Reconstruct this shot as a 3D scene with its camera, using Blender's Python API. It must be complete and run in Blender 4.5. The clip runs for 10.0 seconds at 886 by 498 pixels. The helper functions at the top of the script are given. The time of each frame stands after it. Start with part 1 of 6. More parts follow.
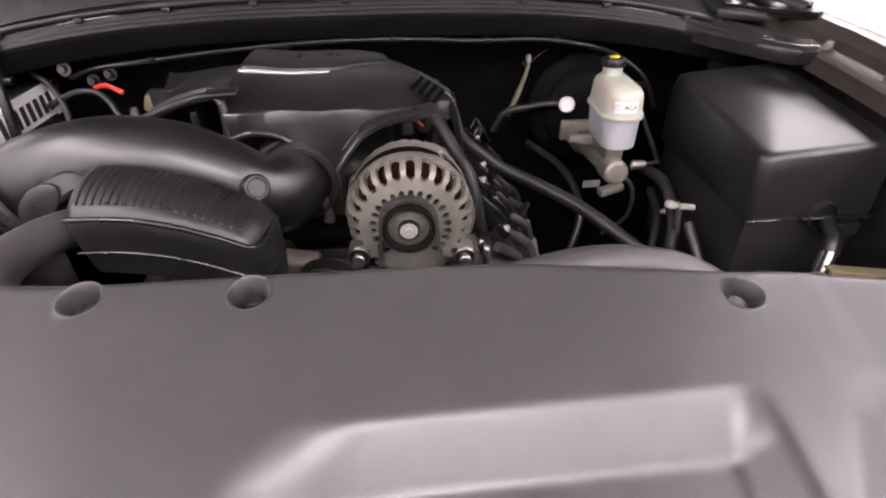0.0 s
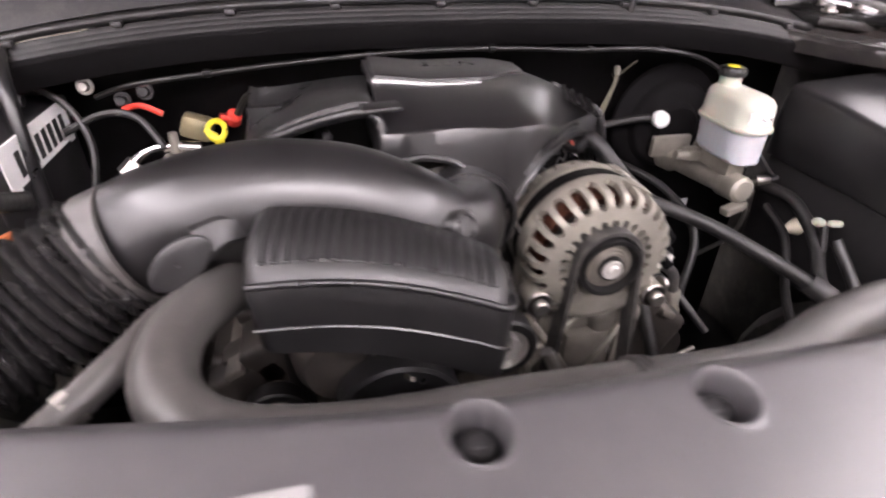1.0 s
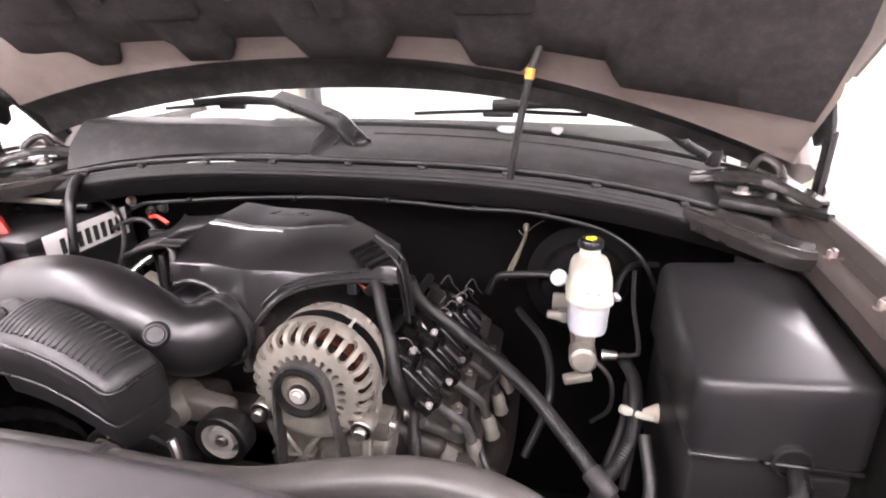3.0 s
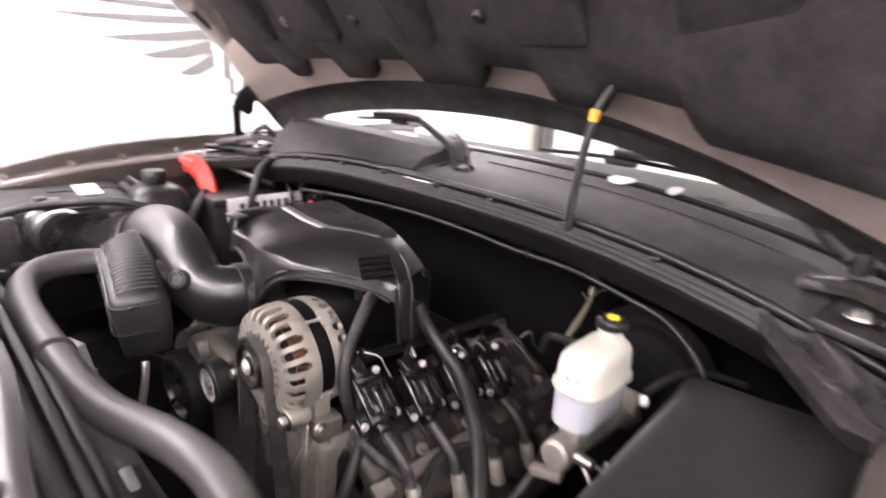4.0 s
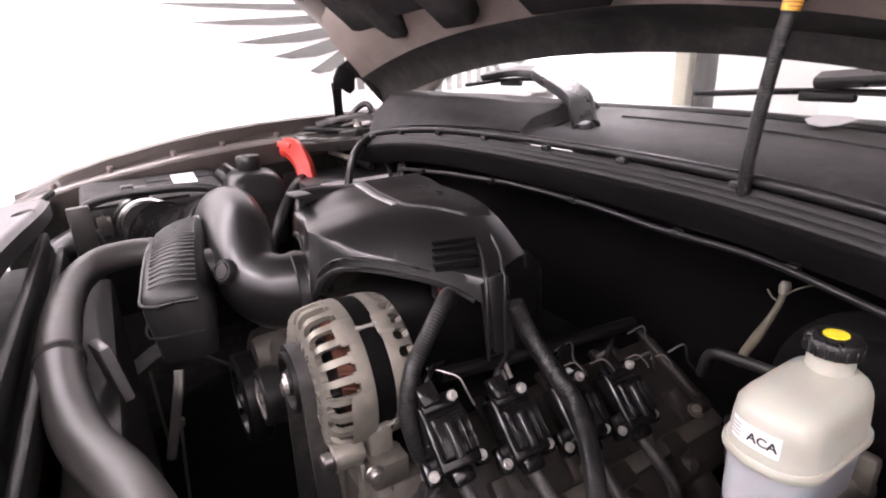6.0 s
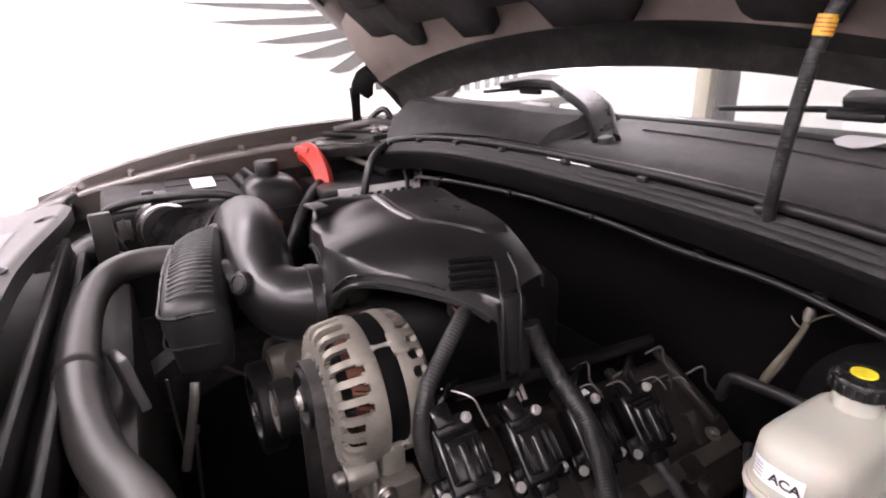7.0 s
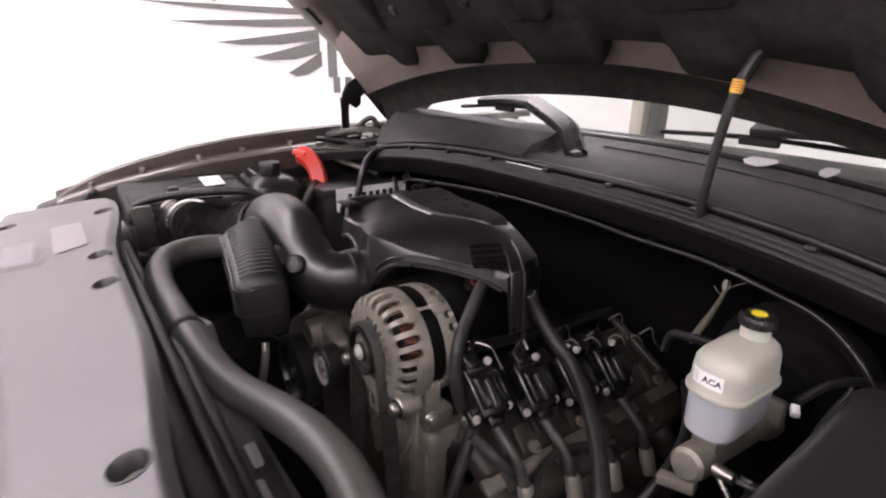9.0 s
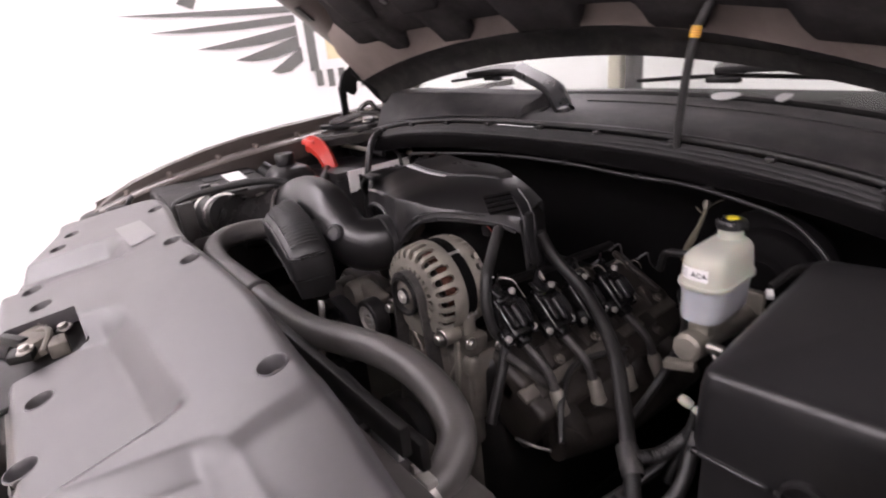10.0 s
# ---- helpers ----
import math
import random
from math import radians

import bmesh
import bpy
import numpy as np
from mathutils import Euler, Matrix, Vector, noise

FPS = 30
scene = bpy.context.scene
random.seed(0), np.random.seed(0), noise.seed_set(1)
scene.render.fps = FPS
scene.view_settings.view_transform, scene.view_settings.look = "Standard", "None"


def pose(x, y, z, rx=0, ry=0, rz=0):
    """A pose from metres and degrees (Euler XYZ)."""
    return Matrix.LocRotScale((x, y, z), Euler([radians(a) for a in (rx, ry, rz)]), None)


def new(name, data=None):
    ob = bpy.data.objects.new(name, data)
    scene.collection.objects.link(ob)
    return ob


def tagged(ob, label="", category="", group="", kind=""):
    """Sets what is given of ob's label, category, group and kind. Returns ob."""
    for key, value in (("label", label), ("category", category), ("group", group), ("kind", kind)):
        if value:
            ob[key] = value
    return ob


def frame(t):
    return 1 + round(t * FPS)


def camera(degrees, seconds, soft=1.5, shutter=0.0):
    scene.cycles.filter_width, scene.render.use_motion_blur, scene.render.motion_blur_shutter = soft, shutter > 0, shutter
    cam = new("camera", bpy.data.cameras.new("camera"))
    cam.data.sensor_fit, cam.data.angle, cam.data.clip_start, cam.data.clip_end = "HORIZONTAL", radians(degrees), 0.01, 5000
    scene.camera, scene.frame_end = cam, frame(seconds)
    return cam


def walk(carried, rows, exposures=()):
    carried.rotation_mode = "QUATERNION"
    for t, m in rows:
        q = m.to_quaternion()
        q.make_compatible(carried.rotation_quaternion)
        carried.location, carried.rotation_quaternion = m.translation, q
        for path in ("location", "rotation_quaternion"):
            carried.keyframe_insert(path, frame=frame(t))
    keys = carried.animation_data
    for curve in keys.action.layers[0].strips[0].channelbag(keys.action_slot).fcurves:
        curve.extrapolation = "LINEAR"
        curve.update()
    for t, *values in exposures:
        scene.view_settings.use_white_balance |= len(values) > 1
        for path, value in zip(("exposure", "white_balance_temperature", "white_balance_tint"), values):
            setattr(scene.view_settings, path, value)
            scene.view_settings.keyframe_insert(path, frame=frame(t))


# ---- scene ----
cam = camera(79.0, 10.0, soft=2.0, shutter=0.4)
PATH = [
    (0.0, pose(0.0864, -0.0031, 1.3186, 55.36, 0.87, -4.21)),
    (0.5, pose(0.0680, 0.0442, 1.3207, 53.27, 1.64, -3.11)),
    (1.0, pose(-0.1669, 0.1409, 1.2741, 57.56, -0.83, -12.34)),
    (1.5, pose(-0.2409, 0.1692, 1.2753, 58.51, -7.61, -14.57)),
    (2.0, pose(0.0219, 0.0912, 1.3245, 62.48, -3.17, -12.74)),
    (2.3, pose(0.1928, 0.0986, 1.3155, 61.41, 1.21, -3.89)),
    (2.5, pose(0.2489, 0.0823, 1.3479, 62.98, 3.59, 1.96)),
    (2.7, pose(0.3047, 0.0526, 1.3501, 68.32, 2.14, 7.69)),
    (3.8, pose(0.5146, 0.0998, 1.4100, 67.53, -1.83, 28.92)),
    (4.0, pose(0.6562, 0.2471, 1.3585, 71.47, -3.44, 44.59)),
    (4.5, pose(0.6344, 0.3505, 1.3303, 70.42, -0.42, 54.30)),
    (5.0, pose(0.6043, 0.3553, 1.3437, 73.15, 2.36, 56.52)),
    (5.2, pose(0.5773, 0.3734, 1.3302, 70.71, 0.86, 57.23)),
    (6.3, pose(0.5411, 0.4173, 1.2760, 70.82, 2.24, 58.77)),
    (6.5, pose(0.5348, 0.4189, 1.2817, 70.97, 1.73, 59.35)),
    (7.0, pose(0.5384, 0.4184, 1.2987, 70.48, 1.68, 60.22)),
    (7.5, pose(0.5395, 0.4128, 1.3089, 71.89, 1.96, 60.62)),
    (8.0, pose(0.5384, 0.4031, 1.3171, 72.56, 0.95, 61.53)),
    (8.5, pose(0.5753, 0.3571, 1.3463, 71.01, 1.74, 57.82)),
    (9.0, pose(0.6206, 0.2446, 1.3378, 70.58, -0.77, 54.13)),
    (9.5, pose(0.6499, 0.1759, 1.3513, 68.69, 1.62, 55.97)),
    (10.0, pose(0.6946, 0.1368, 1.3381, 68.59, 5.54, 51.16)),
]
walk(cam, PATH, [(0.0, 0.2, 6500, 22), (0.5, 0.43, 6500, 22), (1.0, 0.8, 6500, 22), (1.5, 1.12, 6500, 22), (2.5, 1.12, 6500, 22), (4.0, 0.88, 6500, 22), (4.5, 0.6, 6500, 22), (5.0, 0.46, 6500, 23), (6.5, 0.18, 6500, 24), (7.2, 0.1, 6500, 24), (8.0, -0.06, 6500, 24), (9.5, -0.34, 6500, 23), (10.0, -0.36, 6500, 23)])

# ---- world and light ----
world = bpy.data.worlds.new("studio_air")
scene.world = world
world.use_nodes = True
world.node_tree.nodes["Background"].inputs[0].default_value = (1.0, 0.98, 0.98, 1)
world.node_tree.nodes["Background"].inputs[1].default_value = 0.4
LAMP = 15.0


# ---- materials ----
def material(name, colour, rough=0.5, metal=0.0, vary=0.25, scale=18.0, bump=0.15, grain=260.0, ior=1.5,
             dust=0.0, dust_colour=(0.32, 0.29, 0.26), rough_vary=0.12, coat=0.0, stretch=(1, 1, 1)):
    """A node material with colour and gloss varied at two scales, fine relief and dust."""
    m = bpy.data.materials.new(name)
    m.use_nodes = True
    n, l = m.node_tree.nodes, m.node_tree.links
    b = n["Principled BSDF"]
    b.inputs["Metallic"].default_value = metal
    b.inputs["IOR"].default_value = ior
    b.inputs["Coat Weight"].default_value = coat
    tc = n.new("ShaderNodeTexCoord")
    mp = n.new("ShaderNodeMapping")
    mp.inputs["Scale"].default_value = stretch
    l.new(tc.outputs["Object"], mp.inputs["Vector"])
    big = n.new("ShaderNodeTexNoise")
    big.inputs["Scale"].default_value = scale
    big.inputs["Detail"].default_value = 6
    big.inputs["Roughness"].default_value = 0.62
    fine = n.new("ShaderNodeTexNoise")
    fine.inputs["Scale"].default_value = grain
    fine.inputs["Detail"].default_value = 3
    for t in (big, fine):
        l.new(mp.outputs[0], t.inputs["Vector"])
    ramp = n.new("ShaderNodeValToRGB")
    ramp.color_ramp.elements[0].position, ramp.color_ramp.elements[1].position = 0.3, 0.72
    c = colour
    ramp.color_ramp.elements[0].color = (*[max(0, v * (1 - vary)) for v in c], 1)
    ramp.color_ramp.elements[1].color = (*[min(1, v * (1 + vary)) for v in c], 1)
    l.new(big.outputs["Fac"], ramp.inputs[0])
    out = ramp.outputs[0]
    if dust:
        dr = n.new("ShaderNodeValToRGB")
        dr.color_ramp.elements[0].position, dr.color_ramp.elements[1].position = 0.46, 0.75
        dr.color_ramp.elements[0].color = (0, 0, 0, 1)
        dr.color_ramp.elements[1].color = (dust, dust, dust, 1)
        dn = n.new("ShaderNodeTexNoise")
        dn.inputs["Scale"].default_value = scale * 2.3
        dn.inputs["Detail"].default_value = 9
        dn.inputs["Roughness"].default_value = 0.75
        l.new(mp.outputs[0], dn.inputs["Vector"])
        l.new(dn.outputs["Fac"], dr.inputs[0])
        mix = n.new("ShaderNodeMix")
        mix.data_type = "RGBA"
        l.new(dr.outputs[0], mix.inputs[0])
        l.new(out, mix.inputs[6])
        mix.inputs[7].default_value = (*dust_colour, 1)
        out = mix.outputs[2]
    l.new(out, b.inputs["Base Color"])
    rr = n.new("ShaderNodeMapRange")
    rr.inputs[3].default_value, rr.inputs[4].default_value = max(0.03, rough - rough_vary), min(1, rough + rough_vary)
    l.new(big.outputs["Fac"], rr.inputs[0])
    l.new(rr.outputs[0], b.inputs["Roughness"])
    if bump:
        bp = n.new("ShaderNodeBump")
        bp.inputs["Strength"].default_value = bump
        bp.inputs["Distance"].default_value = 0.0006
        l.new(fine.outputs["Fac"], bp.inputs["Height"])
        l.new(bp.outputs[0], b.inputs["Normal"])
    return m


def glowing(name, colour, strength):
    m = bpy.data.materials.new(name)
    m.use_nodes = True
    b = m.node_tree.nodes["Principled BSDF"]
    b.inputs["Base Color"].default_value = (0.8, 0.8, 0.8, 1)
    b.inputs["Emission Color"].default_value = (*colour, 1)
    b.inputs["Emission Strength"].default_value = strength
    return m


COVER = material("grained_black_cover_plastic", (0.046, 0.043, 0.0455), 0.33, vary=0.07, scale=5, bump=0.12, grain=1100, dust=0.05)
PLASTIC = material("black_moulded_plastic", (0.015, 0.014, 0.0145), 0.36, vary=0.2, bump=0.2, grain=700, dust=0.015)
GLOSS = material("satin_black_plastic", (0.011, 0.0105, 0.011), 0.3, vary=0.2, bump=0.08, dust=0.012)
RUBBER = material("dusty_black_rubber", (0.02, 0.0185, 0.018), 0.55, vary=0.25, scale=14, bump=0.2, dust=0.22)
HOSE = material("grey_black_hose_rubber", (0.056, 0.0515, 0.049), 0.40, vary=0.2, scale=12, bump=0.15, dust=0.063)
CONDUIT = material("ribbed_black_conduit", (0.012, 0.0115, 0.0115), 0.42, vary=0.2, bump=0.1, dust=0.054)
ALLOY = material("cast_aluminium", (0.262, 0.242, 0.208), 0.5, metal=0.55, vary=0.22, scale=30, bump=0.5, grain=420, dust=0.35, dust_colour=(0.2, 0.18, 0.16))
DULL = material("oxidised_cast_metal", (0.125, 0.112, 0.096), 0.6, metal=0.35, vary=0.35, scale=22, bump=0.6, grain=300, dust=0.5, dust_colour=(0.07, 0.058, 0.048))
STEEL = material("zinc_steel", (0.36, 0.34, 0.315), 0.34, metal=0.95, vary=0.2, scale=40, bump=0.1)
BRIGHT = material("polished_steel", (0.62, 0.61, 0.6), 0.16, metal=1.0, vary=0.12, bump=0.05)
DARKMETAL = material("stator_laminations", (0.045, 0.043, 0.043), 0.5, metal=0.5, vary=0.2, bump=0.4, stretch=(1, 14, 1))
STATOR = material("black_varnished_stator", (0.003, 0.0027, 0.0027), 0.6, vary=0.2, bump=0.4, stretch=(1, 14, 1))
PALE = material("brushed_pulley_steel", (0.42, 0.4, 0.375), 0.38, metal=0.45, vary=0.15, scale=40, bump=0.1)
COPPER = material("lacquered_copper_wire", (0.065, 0.021, 0.012), 0.42, metal=0.7, vary=0.3, scale=90)
PAINT = material("bronze_grey_metallic_paint", (0.07, 0.057, 0.051), 0.4, metal=0.45, vary=0.08, scale=5, bump=0.05, grain=1200, coat=0.4, dust=0.08)
# The bronze paint again, lightened to the tan it takes when lit.
PAINT_LIT = material("tan_lit_body_paint", (0.175, 0.143, 0.127), 0.5, metal=0.3, vary=0.16, scale=9, bump=0.08, dust=0.2)
NEARBLACK = material("near_black_inner_surface", (0.008, 0.0073, 0.007), 0.45, vary=0.3, scale=9, bump=0.1, dust=0.15)
PAD = material("black_felt_insulation", (0.025, 0.022, 0.022), 0.9, vary=0.3, scale=25, bump=0.9, grain=1100, dust=0.05)
COWL = material("textured_cowl_plastic", (0.0165, 0.0153, 0.0158), 0.6, vary=0.2, scale=10, bump=0.5, grain=800, dust=0.1)
SEAL = material("rubber_seal", (0.011, 0.0105, 0.0105), 0.32, vary=0.2, scale=15, bump=0.1, dust=0.018)
BLACK = material("sooty_black_metal", (0.007, 0.0065, 0.0065), 0.45, vary=0.4, scale=20, bump=0.3, dust=0.07, dust_colour=(0.1, 0.09, 0.08))
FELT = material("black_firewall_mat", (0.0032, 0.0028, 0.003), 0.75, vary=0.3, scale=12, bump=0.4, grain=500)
STICKER = material("worn_clear_label", (0.19, 0.184, 0.183), 0.35, vary=0.1, scale=20, bump=0.05)
CREAM = material("cream_reservoir_plastic", (0.40, 0.40, 0.342), 0.4, vary=0.05, scale=16, bump=0.08, dust=0.08, dust_colour=(0.5, 0.42, 0.3))
MILKY = material("milky_grey_plastic", (0.36, 0.37, 0.39), 0.35, vary=0.08, scale=16, bump=0.05)
for soot, amount in ((FELT, 0.08), (BLACK, 0.25), (PAD, 0.1), (NEARBLACK, 0.4), (STATOR, 0.08), (COVER, 0.75), (SEAL, 0.35), (COWL, 0.35), (CONDUIT, 0.4)):
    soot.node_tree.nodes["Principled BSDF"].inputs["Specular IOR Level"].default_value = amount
for milk in (CREAM, MILKY):
    bs = milk.node_tree.nodes["Principled BSDF"]
    bs.inputs["Subsurface Weight"].default_value = 0.15
    bs.inputs["Subsurface Scale"].default_value = 0.01
YELLOW = material("yellow_plastic", (0.72, 0.6, 0.03), 0.4, vary=0.1)
AMBER = material("amber_tape", (0.62, 0.33, 0.03), 0.45, vary=0.2, scale=60)
RED = material("red_plastic", (0.62, 0.045, 0.03), 0.4, vary=0.12, dust=0.06)
DULLRED = material("faded_red_insulation", (0.2, 0.03, 0.022), 0.5, vary=0.2)
ORANGE = material("orange_conduit", (0.55, 0.16, 0.06), 0.45, vary=0.15)
WHITE = material("white_label_paper", (0.78, 0.77, 0.76), 0.5, vary=0.04, bump=0.05)
GREYLABEL = material("grey_label", (0.42, 0.42, 0.42), 0.45, vary=0.05, bump=0.05)
INK = material("printed_black_ink", (0.02, 0.02, 0.02), 0.5, vary=0.1, bump=0)
TAN = material("tan_varnished_bracket", (0.3, 0.25, 0.15), 0.5, metal=0.4, vary=0.25, bump=0.3, dust=0.2)
TAPE = material("tan_cloth_tape", (0.115, 0.102, 0.072), 0.75, vary=0.3, bump=0.6)
WALL = material("white_wall_paint", (0.86, 0.85, 0.85), 0.6, vary=0.02, scale=2, bump=0.1)
DUCT = material("glossy_black_duct_plastic", (0.0085, 0.0079, 0.0083), 0.30, vary=0.15, bump=0.07, grain=500, dust=0.012, rough_vary=0.04)
DUCT.node_tree.nodes["Principled BSDF"].inputs["Specular IOR Level"].default_value = 0.62
MOULDED = material("satin_black_engine_cover", (0.0095, 0.0088, 0.0093), 0.30, vary=0.12, bump=0.06, grain=600, dust=0.012, rough_vary=0.03)
MOULDED.node_tree.nodes["Principled BSDF"].inputs["Specular IOR Level"].default_value = 0.95
RIBBED = material("glossy_ribbed_duct_rubber", (0.022, 0.0205, 0.0205), 0.27, vary=0.15, bump=0.08, grain=500, dust=0.02, rough_vary=0.05)
BOXED = material("satin_black_box_plastic", (0.011, 0.0104, 0.0108), 0.42, vary=0.15, bump=0.1, grain=600, dust=0.015, rough_vary=0.05)
ENAMEL = material("glossy_dark_enamel", (0.034, 0.031, 0.030), 0.17, metal=0.35, vary=0.2, scale=11, bump=0.06, dust=0.1)
SHINE = material("glossy_coil_plastic", (0.007, 0.0066, 0.007), 0.16, vary=0.2, bump=0.05, dust=0.01, rough_vary=0.06)
LID = material("satin_black_lid", (0.014, 0.0133, 0.014), 0.33, vary=0.12, bump=0.1, grain=700, dust=0.015, rough_vary=0.04)
GRIME = material("sooty_brown_casting", (0.023, 0.019, 0.0162), 0.55, metal=0.2, vary=0.45, scale=26, bump=0.7, grain=240, dust=0.5, dust_colour=(0.05, 0.038, 0.028))
FLOOR = material("sealed_pale_concrete", (0.6, 0.58, 0.54), 0.4, vary=0.08, scale=3, bump=0.2, dust=0.1)
DECAL = material("charcoal_wall_vinyl", (0.145, 0.148, 0.14), 0.55, vary=0.08, bump=0.05)
GOLD = material("pale_gold_wall_vinyl", (0.78, 0.67, 0.44), 0.5, vary=0.1, bump=0.05)
BEIGE = material("beige_painted_trim", (0.5, 0.45, 0.36), 0.5, vary=0.06)
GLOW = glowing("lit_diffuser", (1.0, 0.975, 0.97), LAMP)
GLASS = bpy.data.materials.new("green_tinted_glass")
GLASS.use_nodes = True
gb = GLASS.node_tree.nodes["Principled BSDF"]
gb.inputs["Base Color"].default_value = (0.9, 0.96, 0.93, 1)
gb.inputs["Transmission Weight"].default_value = 1.0
gb.inputs["Roughness"].default_value = 0.02
gb.inputs["IOR"].default_value = 1.45


# ---- building helpers ----
def thing(name, at, label, category, group="", kind=""):
    ob = new(name)
    ob.location = at
    ob.empty_display_size = 0.02
    return tagged(ob, label, category, group, kind)


def finish(name, bm, mat, angle=38):
    bmesh.ops.recalc_face_normals(bm, faces=bm.faces)
    me = bpy.data.meshes.new(name)
    bm.to_mesh(me)
    bm.free()
    for p in me.polygons:
        p.use_smooth = True
    me.set_sharp_from_angle(angle=radians(angle))
    me.materials.append(mat)
    return new(name, me)


def part(name, bm, mat, parent, label="", angle=38):
    """One mesh object under a thing or a part; its vertices are in world places."""
    ob = finish(name, bm, mat, angle)
    ob.parent = parent
    root = parent
    while root.parent is not None:
        root = root.parent
    if parent.parent is None and parent.type == "EMPTY":
        ob.matrix_parent_inverse = Matrix.Translation(parent.location).inverted()
    if label:
        tagged(ob, label)
    return ob


def settle(ob, dx, dy, dz):
    """Moves a finished thing with all its parts."""
    ob.location = Vector(ob.location) + Vector((dx, dy, dz))
    return ob


def solo(name, bm, mat, label, category, group="", kind="", angle=38):
    return tagged(finish(name, bm, mat, angle), label, category, group, kind)


def merge(*bms):
    out = bms[0]
    for b in bms[1:]:
        me = bpy.data.meshes.new("t")
        b.to_mesh(me)
        b.free()
        out.from_mesh(me)
        bpy.data.meshes.remove(me)
    return out


def rbox(centre, size, bevel=0.003, seg=2, turn=(0, 0, 0), taper=(1, 1), shear=(0, 0)):
    """A box with rounded edges; taper scales its top, shear moves its top."""
    bm = bmesh.new()
    bmesh.ops.create_cube(bm, size=1)
    for v in bm.verts:
        v.co = Vector((v.co.x * size[0], v.co.y * size[1], v.co.z * size[2]))
        if v.co.z > 0:
            v.co.x = v.co.x * taper[0] + shear[0]
            v.co.y = v.co.y * taper[1] + shear[1]
    if bevel:
        bmesh.ops.bevel(bm, geom=list(bm.edges), offset=bevel, segments=seg, affect="EDGES", profile=0.5)
    bmesh.ops.transform(bm, matrix=pose(*centre, *turn), verts=bm.verts)
    return bm


def spline(pts, sub):
    p = [Vector(q) for q in pts]
    p = [p[0] * 2 - p[1]] + p + [p[-1] * 2 - p[-2]]
    out = []
    for i in range(1, len(p) - 2):
        for k in range(sub):
            t = k / sub
            a, b, c, d = p[i - 1], p[i], p[i + 1], p[i + 2]
            out.append(0.5 * (2 * b + (c - a) * t + (2 * a - 5 * b + 4 * c - d) * t * t + (3 * b - a - 3 * c + d) * t ** 3))
    out.append(p[-2])
    return out


def tube(pts, radius, segs=12, sub=6, rib=0.0, depth=0.0, squash=1.0, ends=True, radii=None):
    """A round tube along a smooth line; rib is the pitch of its corrugations."""
    line = spline(pts, sub)
    if rib:
        length = [0.0]
        for a, b in zip(line, line[1:]):
            length.append(length[-1] + (b - a).length)
        count = max(4, int(length[-1] / rib * 4))
        fine, j = [], 0
        for i in range(count + 1):
            s = length[-1] * i / count
            while j < len(line) - 2 and length[j + 1] < s:
                j += 1
            f = (s - length[j]) / max(1e-9, length[j + 1] - length[j])
            fine.append(line[j].lerp(line[j + 1], min(1, max(0, f))))
        line = fine
    bm = bmesh.new()
    rings = []
    up = Vector((0.13, 0.21, 0.97))
    for i, c in enumerate(line):
        d = (line[min(i + 1, len(line) - 1)] - line[max(i - 1, 0)]).normalized()
        side = d.cross(up)
        if side.length < 1e-4:
            side = d.orthogonal()
        side.normalize()
        up = side.cross(d).normalized()
        f = i / (len(line) - 1)
        r = radius
        if radii:
            g = f * (len(radii) - 1)
            k = min(int(g), len(radii) - 2)
            h = g - k
            h = h * h * (3 - 2 * h)
            r = radii[k] * (1 - h) + radii[k + 1] * h
        if rib:
            r += depth * (0, 0.7, 1, 0.7)[i % 4] - depth
        rings.append([bm.verts.new(c + (side * math.cos(a) + up * math.sin(a) * squash) * r)
                      for a in (2 * math.pi * k / segs for k in range(segs))])
    for a, b in zip(rings, rings[1:]):
        for k in range(segs):
            bm.faces.new((a[k], a[(k + 1) % segs], b[(k + 1) % segs], b[k]))
    if ends:
        bm.faces.new(rings[0][::-1])
        bm.faces.new(rings[-1])
    return bm


def lathe(profile, at, axis, segs=24, arc=(0, 360), closed=False):
    """Turns (radius, height) pairs about an axis through a place."""
    q = Vector(axis).normalized().to_track_quat("Z", "Y").to_matrix().to_4x4()
    m = Matrix.Translation(at) @ q
    bm = bmesh.new()
    rings = []
    for r, h in profile:
        if r < 1e-6:
            rings.append([bm.verts.new(m @ Vector((0, 0, h)))])
        else:
            rings.append([bm.verts.new(m @ Vector((r * math.cos(a), r * math.sin(a), h)))
                          for a in (2 * math.pi * k / segs for k in range(segs))])
    pairs = list(zip(rings, rings[1:]))
    if closed:
        pairs.append((rings[-1], rings[0]))
    for a, b in pairs:
        for k in range(segs):
            j = (k + 1) % segs
            if len(a) == 1 and len(b) == 1:
                continue
            if len(a) == 1:
                bm.faces.new((a[0], b[k], b[j]))
            elif len(b) == 1:
                bm.faces.new((a[k], a[j], b[0]))
            else:
                bm.faces.new((a[k], a[j], b[j], b[k]))
    return bm


def prism(outline, depth, m, bevel=0.0, seg=2):
    """A flat outline given thickness along its own z, set at the pose m."""
    bm = bmesh.new()
    low = [bm.verts.new((x, y, 0)) for x, y in outline]
    f = bm.faces.new(low)
    r = bmesh.ops.extrude_face_region(bm, geom=[f])
    for v in r["geom"]:
        if isinstance(v, bmesh.types.BMVert):
            v.co.z += depth
    if bevel:
        bmesh.ops.bevel(bm, geom=list(bm.edges), offset=bevel, segments=seg, affect="EDGES", profile=0.5)
    bmesh.ops.transform(bm, matrix=m, verts=bm.verts)
    return bm


